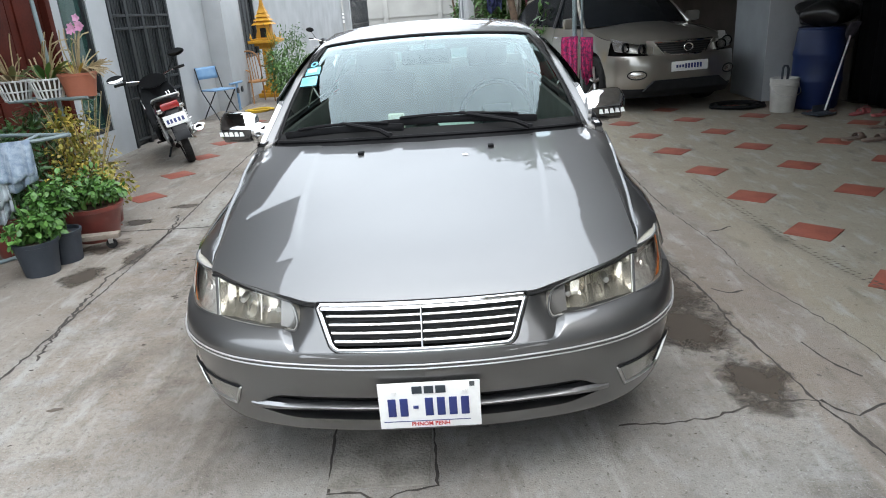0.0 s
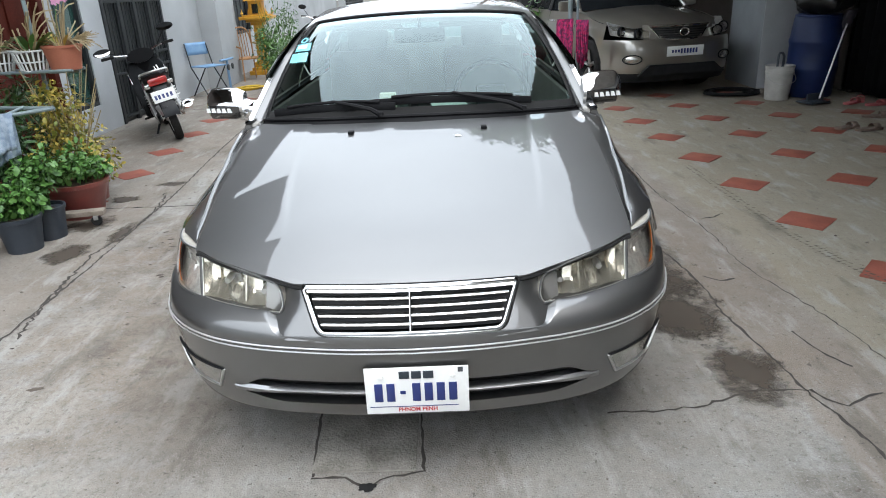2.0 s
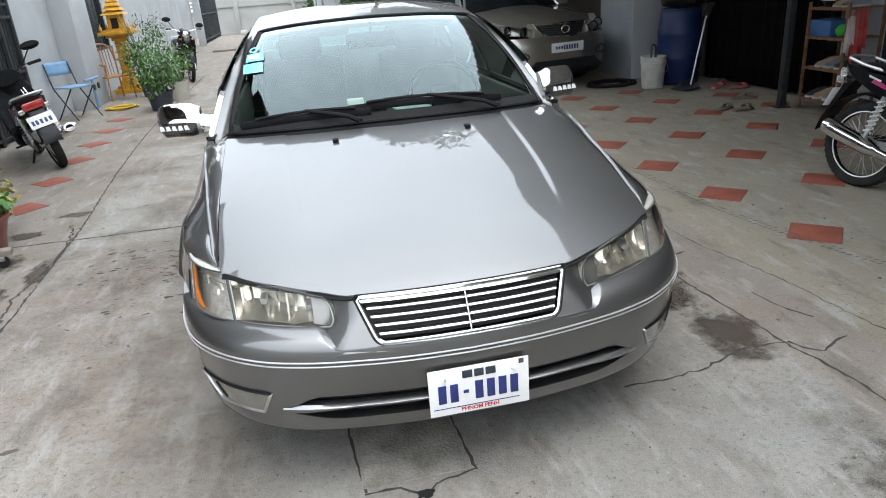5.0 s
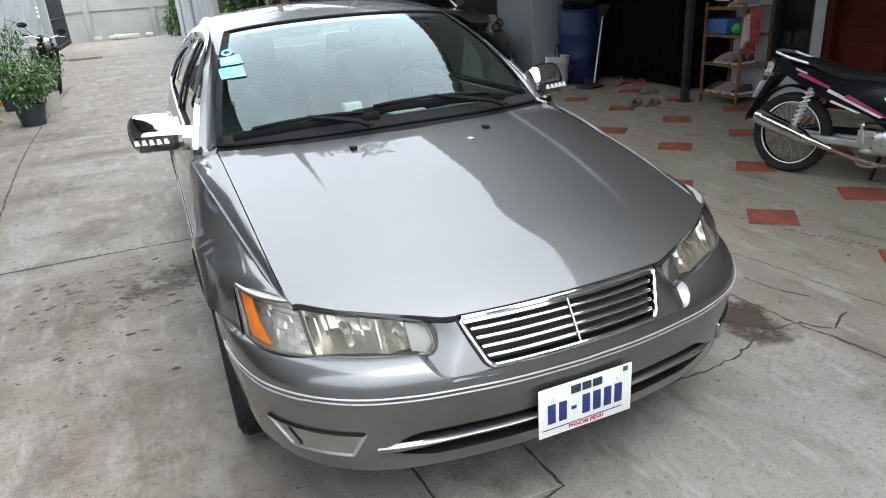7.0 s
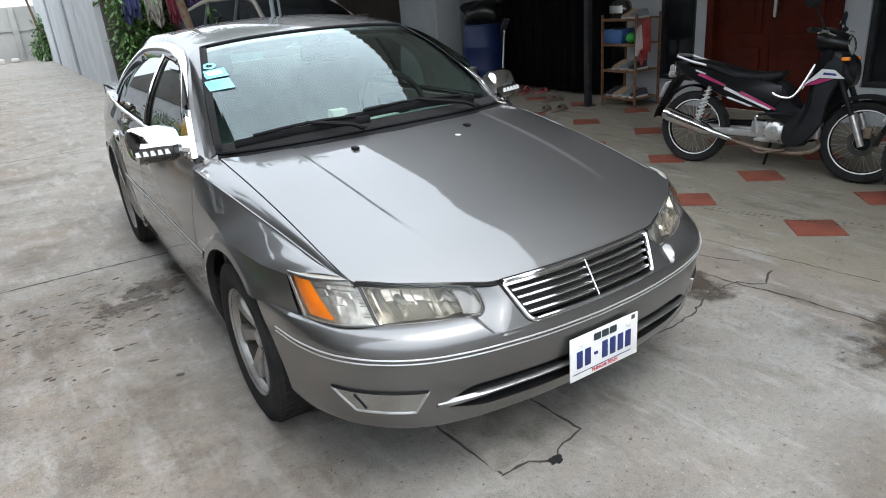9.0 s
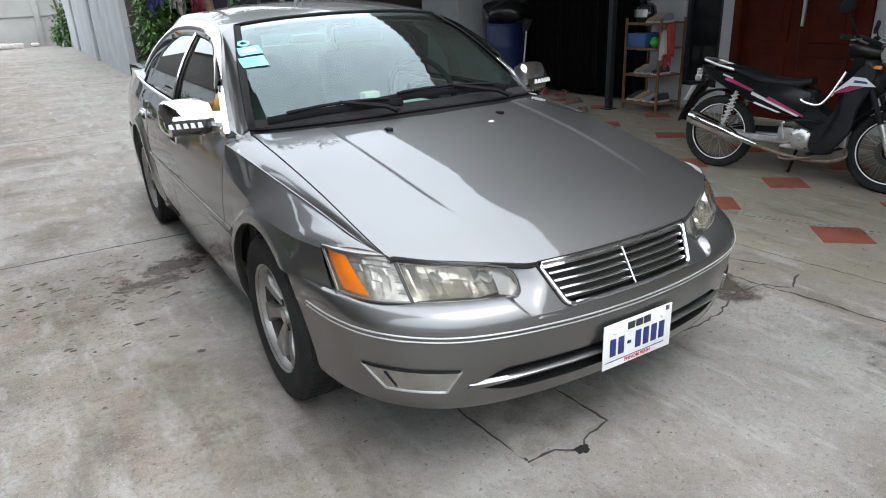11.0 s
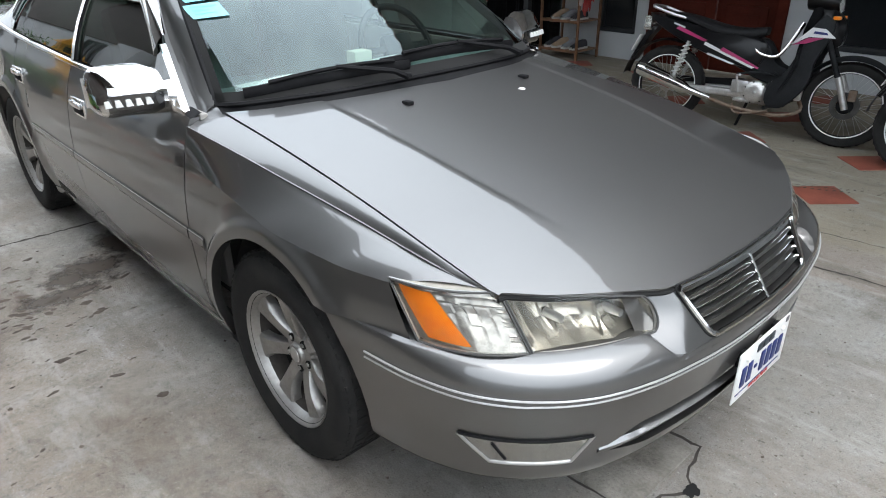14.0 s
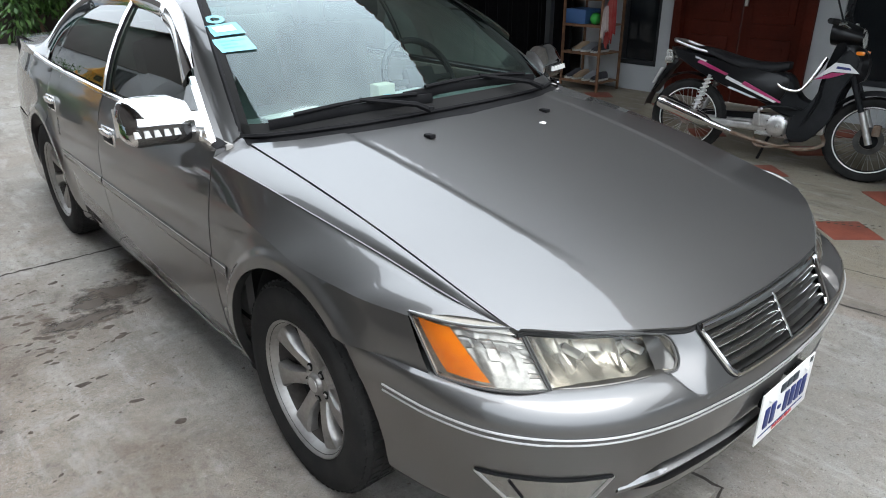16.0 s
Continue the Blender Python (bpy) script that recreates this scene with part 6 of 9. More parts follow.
def slab(poly, half, r=0.012, shift=0.0):
    """An extruded side outline (x, z) with chamfered edges, from -half to half across."""
    p = np.array(poly, float)
    c = p.mean(0)
    q = c + (p - c) * (1 - r / max(1e-6, np.abs(p - c).max()) * 1.6)
    g = Geo()
    n = len(p)
    rings = [(q, -half), (p, -half + r), (p, half - r), (q, half)]
    vs = [(x, y + shift, z) for pl, y in rings for x, z in pl]
    fs = [tuple(range(n)), tuple(range(3 * n, 4 * n))[::-1]] + [(k * n + i, k * n + (i + 1) % n, (k + 1) * n + (i + 1) % n, (k + 1) * n + i) for k in range(3) for i in range(n)]
    return g.add(vs, fs)


def rounded(poly, n=40):
    """A closed smooth outline through the given points."""
    p = list(poly)
    c = crv(p + p[:2], n + max(2, n // len(p)))
    k = np.argmin([np.hypot(*(q - np.array(p[0]))) if i > n // 2 else 9 for i, q in enumerate(c)])
    return c[:k]


def spoked_wheel(parent, x, disc, lean=0.0):
    m = pose(x, 0, 0.285, 90)
    t = Geo().lathe([(0.222, -0.022), (0.245, -0.036), (0.270, -0.034), (0.284, -0.018), (0.287, 0.0), (0.284, 0.018), (0.270, 0.034), (0.245, 0.036), (0.222, 0.022)], 48, m).make("tyre", RUBBER, parent)
    g = Geo()
    for k in range(44):
        a = 2 * math.pi * k / 44
        for s in (-1, 1):
            g.box((0.280 * math.cos(a + 0.04 * s), 0.280 * math.sin(a + 0.04 * s), 0.014 * s), (0.012, 0.018, 0.014), 0, pose(0, 0, 0, 0, 0, math.degrees(a)))
    g.v = [tuple(m @ Vector(p)) for p in g.v]
    g.make("tread", RUBBER, t)
    Geo().lathe([(0.226, -0.020), (0.219, -0.021), (0.210, -0.012), (0.208, 0.0), (0.210, 0.012), (0.219, 0.021), (0.226, 0.020)], 48, m).make("rim", BIKEBLACK, t)
    for s in (-1, 1):
        Geo().lathe([(0.222, s * 0.0225), (0.214, s * 0.0215), (0.214, s * 0.019)], 48, m).make("rim_stripe", WHITEP, t)
    g = Geo()
    for k in range(36):
        a = 2 * math.pi * k / 36
        s = 1 if k % 2 else -1
        b = a + (0.42 if (k // 2) % 2 else -0.42)
        g.tube([m @ Vector((0.045 * math.cos(b), 0.045 * math.sin(b), 0.028 * s)), m @ Vector((0.211 * math.cos(a), 0.211 * math.sin(a), 0.004 * s))], 0.0016, 4, caps=False)
    tagged(g.make("wire_spoke_set", SATIN, t), kind="stuff")
    Geo().lathe([(0.0, -0.05), (0.03, -0.048), (0.055, -0.034), (0.055, 0.034), (0.03, 0.048), (0.0, 0.05)], 24, m).make("hub", BIKEMATT if disc else ENGINE, t)
    if disc:
        Geo().lathe([(0.055, 0.050), (0.092, 0.050), (0.092, 0.054), (0.055, 0.054)], 32, m).make("brake_disc", SLAT, t)
    Geo().lathe([(0.0, -0.085), (0.012, -0.084), (0.012, 0.084), (0.0, 0.085)], 8, m).make("axle", SATIN, t)
    return t


def motorcycle(name, m, label, tail_red=False):
    b = thing(name, m, label, "motorcycle", "parked motorcycles")
    spoked_wheel(b, -0.62, False)
    spoked_wheel(b, 0.62, True)
    # frame spine, swing arm, shocks
    Geo().tube(crv([(0.39, 0, 0.86), (0.35, 0, 0.60), (0.22, 0, 0.44), (-0.05, 0, 0.46), (-0.45, 0, 0.66), (-0.70, 0, 0.72)], 24), 0.028, 8).make("frame_tube", BIKEMATT, b)
    for s in (-1, 1):
        Geo().tube([(0.0, s * 0.075, 0.29), (-0.35, s * 0.085, 0.285), (-0.66, s * 0.085, 0.285)], [0.022, 0.018, 0.016], 8, flat=1.5).make("swing_arm", ENGINE, b)
        sh = Geo().tube([(-0.56, s * 0.115, 0.31), (-0.47, s * 0.115, 0.62)], 0.014, 8).make("shock_absorber", SATIN, b)
        h = np.linspace(0, 1, 90)
        coil = np.stack([-0.56 + 0.09 * (0.22 + 0.7 * h) + 0.026 * np.cos(h * 44), s * 0.115 + 0.026 * np.sin(h * 44), 0.31 + 0.31 * (0.22 + 0.7 * h)], 1)
        Geo().tube(coil, 0.0045, 5).make("spring", WHITEP if s < 0 else SATIN, sh)
    # engine
    e = Geo().box((0.04, 0, 0.30), (0.26, 0.17, 0.15), 0.03).make("engine", ENGINE, b, "cast alloy engine block")
    Geo().lathe([(0.0, 0.125), (0.035, 0.125), (0.06, 0.118), (0.078, 0.105), (0.082, 0.06)], 28, pose(0.05, 0, 0.31, 90)).make("clutch_cover", ENGINE, e)
    Geo().lathe([(0.0, 0.132), (0.012, 0.130), (0.016, 0.118)], 12, pose(0.05, 0, 0.31, 90)).make("cover_bolt", SATIN, e)
    Geo().lathe([(0.0, 0.125), (0.05, 0.12), (0.07, 0.10), (0.072, 0.05)], 24, pose(0.02, 0, 0.30, -90)).make("flywheel_cover", ENGINE, e)
    Geo().box((-0.06, -0.09, 0.34), (0.12, 0.04, 0.09), 0.015).make("gear_case", ENGINE, e)
    for i in range(6):
        Geo().box((0.17 + 0.022 * i, 0, 0.335), (0.009, 0.15, 0.13), 0.003).make("cooling_fin", ENGINE, e)
    Geo().box((0.32, 0, 0.335), (0.05, 0.12, 0.11), 0.012).make("cylinder_head", ENGINE, e)
    Geo().box((0.16, -0.02, 0.42), (0.07, 0.10, 0.07), 0.015).make("carburettor", ENGINE, e)
    for s in (-1, 1):
        # case halves, ribs and bolts
        Geo().lathe([(0.0, 0.112), (0.028, 0.110), (0.036, 0.100), (0.040, 0.07)], 20, pose(-0.065, 0, 0.335, 90 * -s)).make("sprocket_cover", ENGINE, e)
        Geo().lathe([(0.0, 0.104), (0.020, 0.102), (0.026, 0.092), (0.028, 0.06)], 16, pose(0.135, 0, 0.36, 90 * -s)).make("oil_cap", SLAT, e)
        for k in range(7):
            a = 2 * math.pi * k / 7
            Geo().lathe([(0.0, 0.113), (0.006, 0.112), (0.007, 0.09)], 6, pose(0.05 + 0.073 * math.cos(a), 0, 0.31 + 0.073 * math.sin(a), 90 * -s)).make("case_bolt", SLAT, e)
        Geo().box((-0.01, s * 0.095, 0.245), (0.16, 0.022, 0.020), 0.006).make("case_rib", ENGINE, e)
    Geo().tube(crv([(0.17, -0.07, 0.43), (0.08, -0.12, 0.45), (-0.02, -0.10, 0.44), (-0.10, -0.06, 0.42)], 14), 0.009, 6).make("hose", BIKEMATT, e)
    Geo().tube(crv([(0.32, -0.055, 0.36), (0.26, -0.11, 0.42), (0.15, -0.10, 0.46)], 12), 0.007, 6).make("cable", BIKEMATT, e)
    # exhaust on the right-hand side
    ex = Geo().tube(crv([(0.33, -0.03, 0.29), (0.36, -0.09, 0.22), (0.22, -0.13, 0.175), (-0.05, -0.135, 0.19), (-0.25, -0.15, 0.235)], 24), 0.014, 8).make("exhaust", RUST, b, "chrome silencer with a slotted heat shield")
    Geo().tube([(-0.24, -0.15, 0.235), (-0.40, -0.155, 0.278), (-0.46, -0.16, 0.297), (-0.55, -0.165, 0.325), (-0.76, -0.17, 0.39), (-0.80, -0.17, 0.40)], [0.018, 0.026, 0.050, 0.055, 0.056, 0.046], 18).make("silencer", CHROME, ex)
    Geo().tube([(-0.43, -0.19, 0.308), (-0.56, -0.20, 0.352), (-0.74, -0.205, 0.405)], [0.024, 0.036, 0.030], 12, flat=0.6).make("heat_shield", CHROME, ex)
    for k in (0.15, 0.33, 0.51, 0.69, 0.87):
        Geo().box((-0.43 - 0.31 * k, -0.232, 0.308 + 0.097 * k), (0.045, 0.006, 0.010), 0.002, pose(0, 0, 0, 0, 17)).make("shield_slot", DARK, ex)
    Geo().lathe([(0.0, 0.0), (0.03, 0.0), (0.032, 0.01)], 14, pose(-0.803, -0.17, 0.401, 0, -107)).make("tail_pipe", DARK, ex)
    # seat
    seat = []
    for t in np.linspace(0, 1, 22):
        x = -0.70 + 0.74 * t
        top = 0.815 - 0.075 * sstep(0.1, 0.75, t) + 0.012 * sstep(0.85, 1, t)
        thick = 0.045 + 0.04 * sstep(0.15, 0.6, t) - 0.03 * sstep(0.9, 1.0, t)
        half = (0.095 + 0.035 * math.sin(math.pi * min(1, t * 1.15))) * (1 - 0.4 * sstep(0.85, 1, t)) * (0.55 + 0.45 * sstep(0, 0.12, t))
        seat.append([(x, half * math.copysign(abs(math.cos(a)) ** 0.7, math.cos(a)), top - thick / 2 + thick / 2 * math.copysign(abs(math.sin(a)) ** 0.7, math.sin(a))) for a in np.linspace(0, 2 * math.pi, 18)])
    S = np.array(seat)
    Geo().grid(S).add(S[0][:-1], [tuple(range(17))]).add(S[-1][:-1], [tuple(range(17))]).make("seat", SEATV, b, "long black vinyl seat")
    # tail and side covers
    tail_poly = rounded([(-0.80, 0.80), (-0.66, 0.775), (-0.40, 0.735), (-0.10, 0.69), (0.05, 0.66), (0.06, 0.56), (0.0, 0.47), (-0.20, 0.50), (-0.42, 0.57), (-0.62, 0.66), (-0.76, 0.74)], 50)
    slab(tail_poly, 0.115, 0.02).make("side_cover", BIKEBLACK, b)
    for s in (-1, 1):
        for poly, mt in (([(-0.58, 0.70), (-0.36, 0.625), (-0.34, 0.637), (-0.56, 0.722)], PINK), ([(-0.60, 0.732), (-0.52, 0.708), (-0.51, 0.716), (-0.60, 0.745)], STRIPEW),
                         ([(-0.36, 0.605), (0.0, 0.470), (0.02, 0.478), (-0.35, 0.625)], STRIPEW), ([(-0.24, 0.575), (0.045, 0.47), (0.045, 0.484), (-0.22, 0.598)], PINK), ([(-0.33, 0.540), (-0.14, 0.485), (-0.12, 0.492), (-0.32, 0.552)], STRIPEW)):
            slab(poly, 0.003, 0.001, s * 0.117).make("side_stripe", mt, b)
    slab(rounded([(-0.06, 0.66), (0.06, 0.66), (0.16, 0.52), (0.30, 0.46), (0.30, 0.36), (0.10, 0.38), (-0.06, 0.46)], 36), 0.085, 0.02).make("centre_cover", BIKEMATT, b)
    # leg shield
    L = []
    for k, y in enumerate(np.linspace(-1, 1, 15)):
        a = abs(y)
        L.append([(0.505 - 0.06 * a, y * 0.13, 0.90), (0.47 - 0.07 * a, y * 0.17, 0.78), (0.42 - 0.06 * a, y * 0.185, 0.64), (0.385 - 0.05 * a, y * 0.185, 0.52), (0.35 - 0.08 * a, y * 0.18, 0.40), (0.31 - 0.10 * a, y * 0.165, 0.30), (0.24 - 0.09 * a, y * 0.14, 0.22)])
    Lg = np.array(L)
    Lg[..., 0] -= 0.11 * np.clip((Lg[..., 2] - 0.3) / 0.6, 0, 1)
    Geo().grid(Lg).grid(Lg + np.array([-0.02, 0, -0.008])).make("leg_shield", BIKEMATT, b)
    for s in (-1, 1):
        slab(rounded([(0.40, 0.86), (0.47, 0.80), (0.45, 0.70), (0.40, 0.56), (0.38, 0.40), (0.26, 0.24), (0.14, 0.25), (0.14, 0.38), (0.22, 0.46), (0.28, 0.60), (0.34, 0.78)], 44), 0.02, 0.012, s * 0.15).make("shield_wing", BIKEMATT, b)
        slab([(0.23, 0.66), (0.33, 0.715), (0.49, 0.715), (0.42, 0.77), (0.34, 0.775)], 0.004, 0.001, s * 0.173).make("shield_stripe", STRIPEW, b)
        slab([(0.23, 0.655), (0.33, 0.71), (0.42, 0.712), (0.32, 0.672)], 0.005, 0.001, s * 0.174).make("shield_stripe", PINK, b)
        slab([(0.35, 0.737), (0.44, 0.732), (0.43, 0.747), (0.355, 0.753)], 0.0055, 0.001, s * 0.174).make("shield_mark", NAVY, b)
    # chrome guard rail over the step-through
    Geo().tube(crv([(0.27, -0.10, 0.80), (0.19, -0.12, 0.62), (0.13, -0.12, 0.565), (0.02, -0.11, 0.585), (-0.01, -0.10, 0.64)], 24), 0.010, 8).make("guard_rail", CHROME, b)
    Geo().tube(crv([(0.27, -0.075, 0.79), (0.20, -0.09, 0.63)], 8), 0.008, 8).make("guard_rail", CHROME, b)
    # front end
    for s in (-1, 1):
        Geo().tube([(0.39, s * 0.085, 0.80), (0.555, s * 0.085, 0.44)], 0.018, 10).make("fork_leg", BIKEMATT, b)
        Geo().tube([(0.545, s * 0.085, 0.47), (0.63, s * 0.085, 0.265)], 0.022, 10).make("fork_slider", ENGINE, b)
    arc = np.radians(np.linspace(20, 165, 26))
    F = np.array([[(0.62 + (0.315 + 0.012 * (1 - abs(y))) * math.cos(a), 0.062 * y, 0.285 + (0.315 + 0.012 * (1 - abs(y))) * math.sin(a) - 0.02 * abs(y) ** 3) for a in arc] for y in np.linspace(-1, 1, 7)])
    Geo().grid(F).make("front_mudguard", BIKEMATT, b)
    Geo().box((0.655, -0.075, 0.36), (0.05, 0.035, 0.075), 0.01).make("brake_caliper", RUST, b)
    cowl = []
    for t in np.linspace(0, 1, 12):
        x = 0.26 + 0.19 * t
        hw, hh = 0.13 * (1 - 0.5 * t ** 2), 0.085 * (1 - 0.4 * t ** 2)
        cowl.append([(x, hw * math.cos(a), 0.965 - 0.035 * t + hh * math.sin(a)) for a in np.linspace(0, 2 * math.pi, 20)])
    C = np.array(cowl)
    Geo().grid(C).add(C[0][:-1], [tuple(range(19))]).add(C[-1][:-1], [tuple(range(19))]).make("handlebar_cowl", BIKEBLACK, b)
    Geo().lathe([(0.0, 0.02), (0.05, 0.015), (0.07, 0.0)], 20, pose(0.445, 0, 0.928, 0, 80)).make("headlamp", REFLECT, b)
    slab(rounded([(0.34, 0.92), (0.44, 0.88), (0.51, 0.80), (0.50, 0.66), (0.38, 0.68)], 24), 0.085, 0.035).make("front_cover", BIKEBLACK, b)
    bar = crv([(0.37, -0.34, 1.03), (0.40, -0.22, 1.025), (0.45, -0.08, 0.985), (0.45, 0.08, 0.985), (0.40, 0.22, 1.025), (0.37, 0.34, 1.03)], 30)
    bar[:, 0] -= 0.09
    hb = Geo().tube(bar, 0.011, 8).make("handlebar", CHROME, b)
    for s in (-1, 1):
        Geo().tube([(0.305, s * 0.235, 1.026), (0.282, s * 0.345, 1.03)], 0.018, 10).make("grip", RUBBER, hb)
        Geo().tube([(0.35, s * 0.19, 1.02), (0.355, s * 0.26, 1.015), (0.34, s * 0.345, 1.01)], 0.006, 6).make("lever", SATIN, hb)
        Geo().tube([(0.33, s * 0.19, 1.03), (0.30, s * 0.25, 1.07 if s > 0 else 1.12), (0.28, s * 0.29, 1.085 if s > 0 else 1.18)], 0.006, 6).make("mirror_stalk", BIKEMATT, hb)
        mr = Geo().lathe([(0.0, 0.012), (0.035, 0.010), (0.048, 0.0), (0.045, -0.012), (0.0, -0.016)], 20, pose(0.275, s * 0.315, 1.105 if s > 0 else 1.215, 0, 98, s * 14) @ Matrix.Diagonal((1.0, 1.75, 1, 1))).make("mirror", BIKEMATT, hb)
        Geo().lathe([(0.0, 0.0), (0.042, 0.0)], 20, pose(0.262, s * 0.313, 1.105 if s > 0 else 1.215, 0, -68, s * 14) @ Matrix.Diagonal((1.0, 1.75, 1, 1))).make("mirror_glass", CHROME, mr)
        Geo().box((0.46, s * 0.115, 0.84), (0.05, 0.04, 0.025), 0.010).make("indicator", AMBER, b)
        Geo().box((-0.80, s * 0.10, 0.70), (0.06, 0.05, 0.05), 0.015).make("rear_indicator", REFLECT, b)
        Geo().tube([(0.16, s * 0.09, 0.225), (0.15, s * 0.20, 0.225)], 0.013, 8).make("foot_peg", RUBBER, b)
        Geo().tube(crv([(-0.48, s * 0.105, 0.77), (-0.62, s * 0.125, 0.80), (-0.76, s * 0.115, 0.84)], 10), 0.011, 8).make("grab_rail", SATIN, b)
    Geo().tube(crv([(-0.76, -0.115, 0.84), (-0.81, 0, 0.85), (-0.76, 0.115, 0.84)], 10), 0.012, 8).make("grab_rail", SATIN, b)
    # rear lamp, mudguard, plate
    tl = Geo().box((-0.815, 0, 0.735), (0.06, 0.17, 0.085), 0.022).make("tail_lamp", REDLENS if tail_red else REFLECT, b, "red tail lamp" if tail_red else "clear tail lamp")
    arc = np.radians(np.linspace(70, 172, 18))
    R = np.array([[(-0.62 + 0.325 * math.cos(a) - 0.02, 0.07 * y, 0.285 + 0.325 * math.sin(a) + 0.015 * (1 - y * y)) for a in arc] for y in np.linspace(-1, 1, 5)])
    Geo().grid(R).make("rear_mudguard", BIKEBLACK, b)
    slab([(-0.93, 0.45), (-0.905, 0.44), (-0.80, 0.62), (-0.74, 0.70), (-0.80, 0.71)], 0.06, 0.01).make("mudguard_flap", BIKEBLACK, b)
    plate = Geo().box((-0.885, 0, 0.575), (0.004, 0.20, 0.135), 0.001, pose(0, 0, 0, 0, 24)).make("number_plate", WHITEP, b)
    for y in (-0.065, -0.03, 0.005, 0.04, 0.07):
        Geo().box((-0.889, y, 0.568), (0.003, 0.020, 0.05), 0, pose(0, 0, 0, 0, 24)).make("plate_bar", NAVY, plate)
    # stand, pedals, chain guard
    Geo().tube([(-0.02, 0.06, 0.22), (-0.10, 0.17, 0.012)], 0.011, 8).make("side_stand", BIKEMATT, b)
    Geo().tube(crv([(0.17, -0.15, 0.20), (0.02, -0.165, 0.165), (-0.06, -0.15, 0.17), (-0.08, -0.13, 0.22)], 14), 0.008, 6).make("crash_bar", RUST, b)
    Geo().tube([(-0.06, -0.13, 0.30), (-0.08, -0.15, 0.42), (-0.05, -0.19, 0.43)], 0.008, 6).make("kick_lever", SATIN, b)
    slab(rounded([(-0.72, 0.34), (-0.30, 0.36), (0.0, 0.37), (0.0, 0.26), (-0.35, 0.24), (-0.70, 0.25)], 24), 0.018, 0.01, 0.10).make("chain_case", BIKEBLACK, b)
    return b


def lean_pose(x, y, heading, lean):
    """Stands a motorcycle at (x, y); heading in degrees from +x; it leans to its left on the stand."""
    return pose(x, y, 0, 0, 0, heading) @ pose(0, 0, 0, -lean, 0, 0)


motorcycle("motorcycle", lean_pose(3.37, 3.40, -80.5, 5), "black underbone motorcycle with white and magenta stripes, on its stand", False)
motorcycle("motorcycle", lean_pose(-3.20, 8.30, 118, 12) @ Matrix.Diagonal((0.94, 1.22, 0.94, 1)), "black underbone motorcycle with red tail lamp beside an iron door", True)
motorcycle("motorcycle", lean_pose(3.27, 1.62, -83, 5), "dark motorcycle parked on tiled concrete")
motorcycle("motorcycle", lean_pose(-2.75, 15.6, -72, 5), "dark blue-black motorcycle parked by potted shrubs")

# ---- the beige estate car in the parking bay: x across, y back from the nose ----
BEIGE = surf("beige_metallic_paint", (0.33, 0.305, 0.262), (0.29, 0.268, 0.23), rough=0.32, metal=0.8, coat=0.9, scale=2, fine=400)
suv = thing("estate_car", pose(3.22, 9.18, 0, 0, 0, 13), "beige metallic tall estate car parked in the dark bay", "car")
sUF, sUR, sHUB, sARC = 0.95, 3.665, 0.36, 0.42
s_plan = sm([0.5, 0.7, 1.2, 2.5, 3.8, 4.4, 4.65], [0.895, 0.91, 0.92, 0.922, 0.91, 0.87, 0.80])
s_prof = sm([0.22, 0.35, 0.6, 0.8, 0.95, 1.06], [-0.05, -0.01, 0, -0.012, -0.04, -0.08])


def s_half(u, z):
    return s_plan(u) + s_prof(z) - 0.03 * (1 - sstep(0.5, 1.0, u)) * sstep(0.6, 0.9, z)


def s_pair(g, name, mt, **kw):
    return [g.make(name, mt, suv, **kw), g.mirrored().make(name, mt, suv, **kw)]


def s_bottom(u):
    for c in (sUF, sUR):
        if abs(u - c) < sARC:
            return sHUB + math.sqrt(sARC ** 2 - (u - c) ** 2)
    return 0.27


for nm, u0, u1, zt in (("front_fender", 0.52, 1.42, lambda u: 0.93 + 0.13 * sstep(0.5, 1.4, u)), ("front_door", 1.43, 2.48, lambda u: 1.06 + 0.01 * (u - 1.4)), ("rear_door", 2.49, 3.40, lambda u: 1.07 + 0.01 * (u - 1.4)), ("rear_fender", 3.41, 4.65, lambda u: 1.09)):
    us = np.unique(np.r_[np.linspace(u0, u1, 24), [c + s * sARC * math.cos(a) for c in (sUF, sUR) for s in (1,) for a in np.linspace(0.02, 3.12, 26) if u0 < c + sARC * math.cos(a) < u1]])
    P = np.array([[(-float(s_half(u, s_bottom(u) * (1 - k) + zt(u) * k)), u, s_bottom(u) * (1 - k) + zt(u) * k) for u in us] for k in np.linspace(0, 1, 14)])
    s_pair(Geo().grid(P), nm, BEIGE)
s_pair(Geo().grid(np.array([[(-float(s_half(u, 0.27)) + d, u, z) for u in np.linspace(sUF + sARC, sUR - sARC, 8)] for d, z in ((0, 0.268), (0.01, 0.22), (0.12, 0.20))])), "sill", BIKEMATT)
for c in (sUF, sUR):
    an = np.linspace(-0.2, math.pi + 0.2, 24)
    s_pair(Geo().grid(np.array([[(-x, c + (sARC + 0.01) * math.cos(a), sHUB + (sARC + 0.01) * math.sin(a)) for a in an] for x in (0.90, 0.60, 0.2)])), "wheel_well", DARK)
s_nose = crv([(0, 0), (0.3, 0.012), (0.55, 0.055), (0.74, 0.15), (0.855, 0.31), (0.90, 0.52)], 80)
rows = []
for z, d in ((0.74, 0.05), (0.72, 0.03), (0.66, 0.012), (0.58, 0.0), (0.50, 0.002), (0.42, 0.008), (0.36, 0.014), (0.32, 0.03)):
    rows.append([(-(w - 0.3 * d * (w / 0.9)), u + d * (1 - 0.5 * w), z) for w, u in s_nose])
g = Geo().grid(np.array(rows))
m2 = g.mirrored()
g.add(m2.v, m2.f)
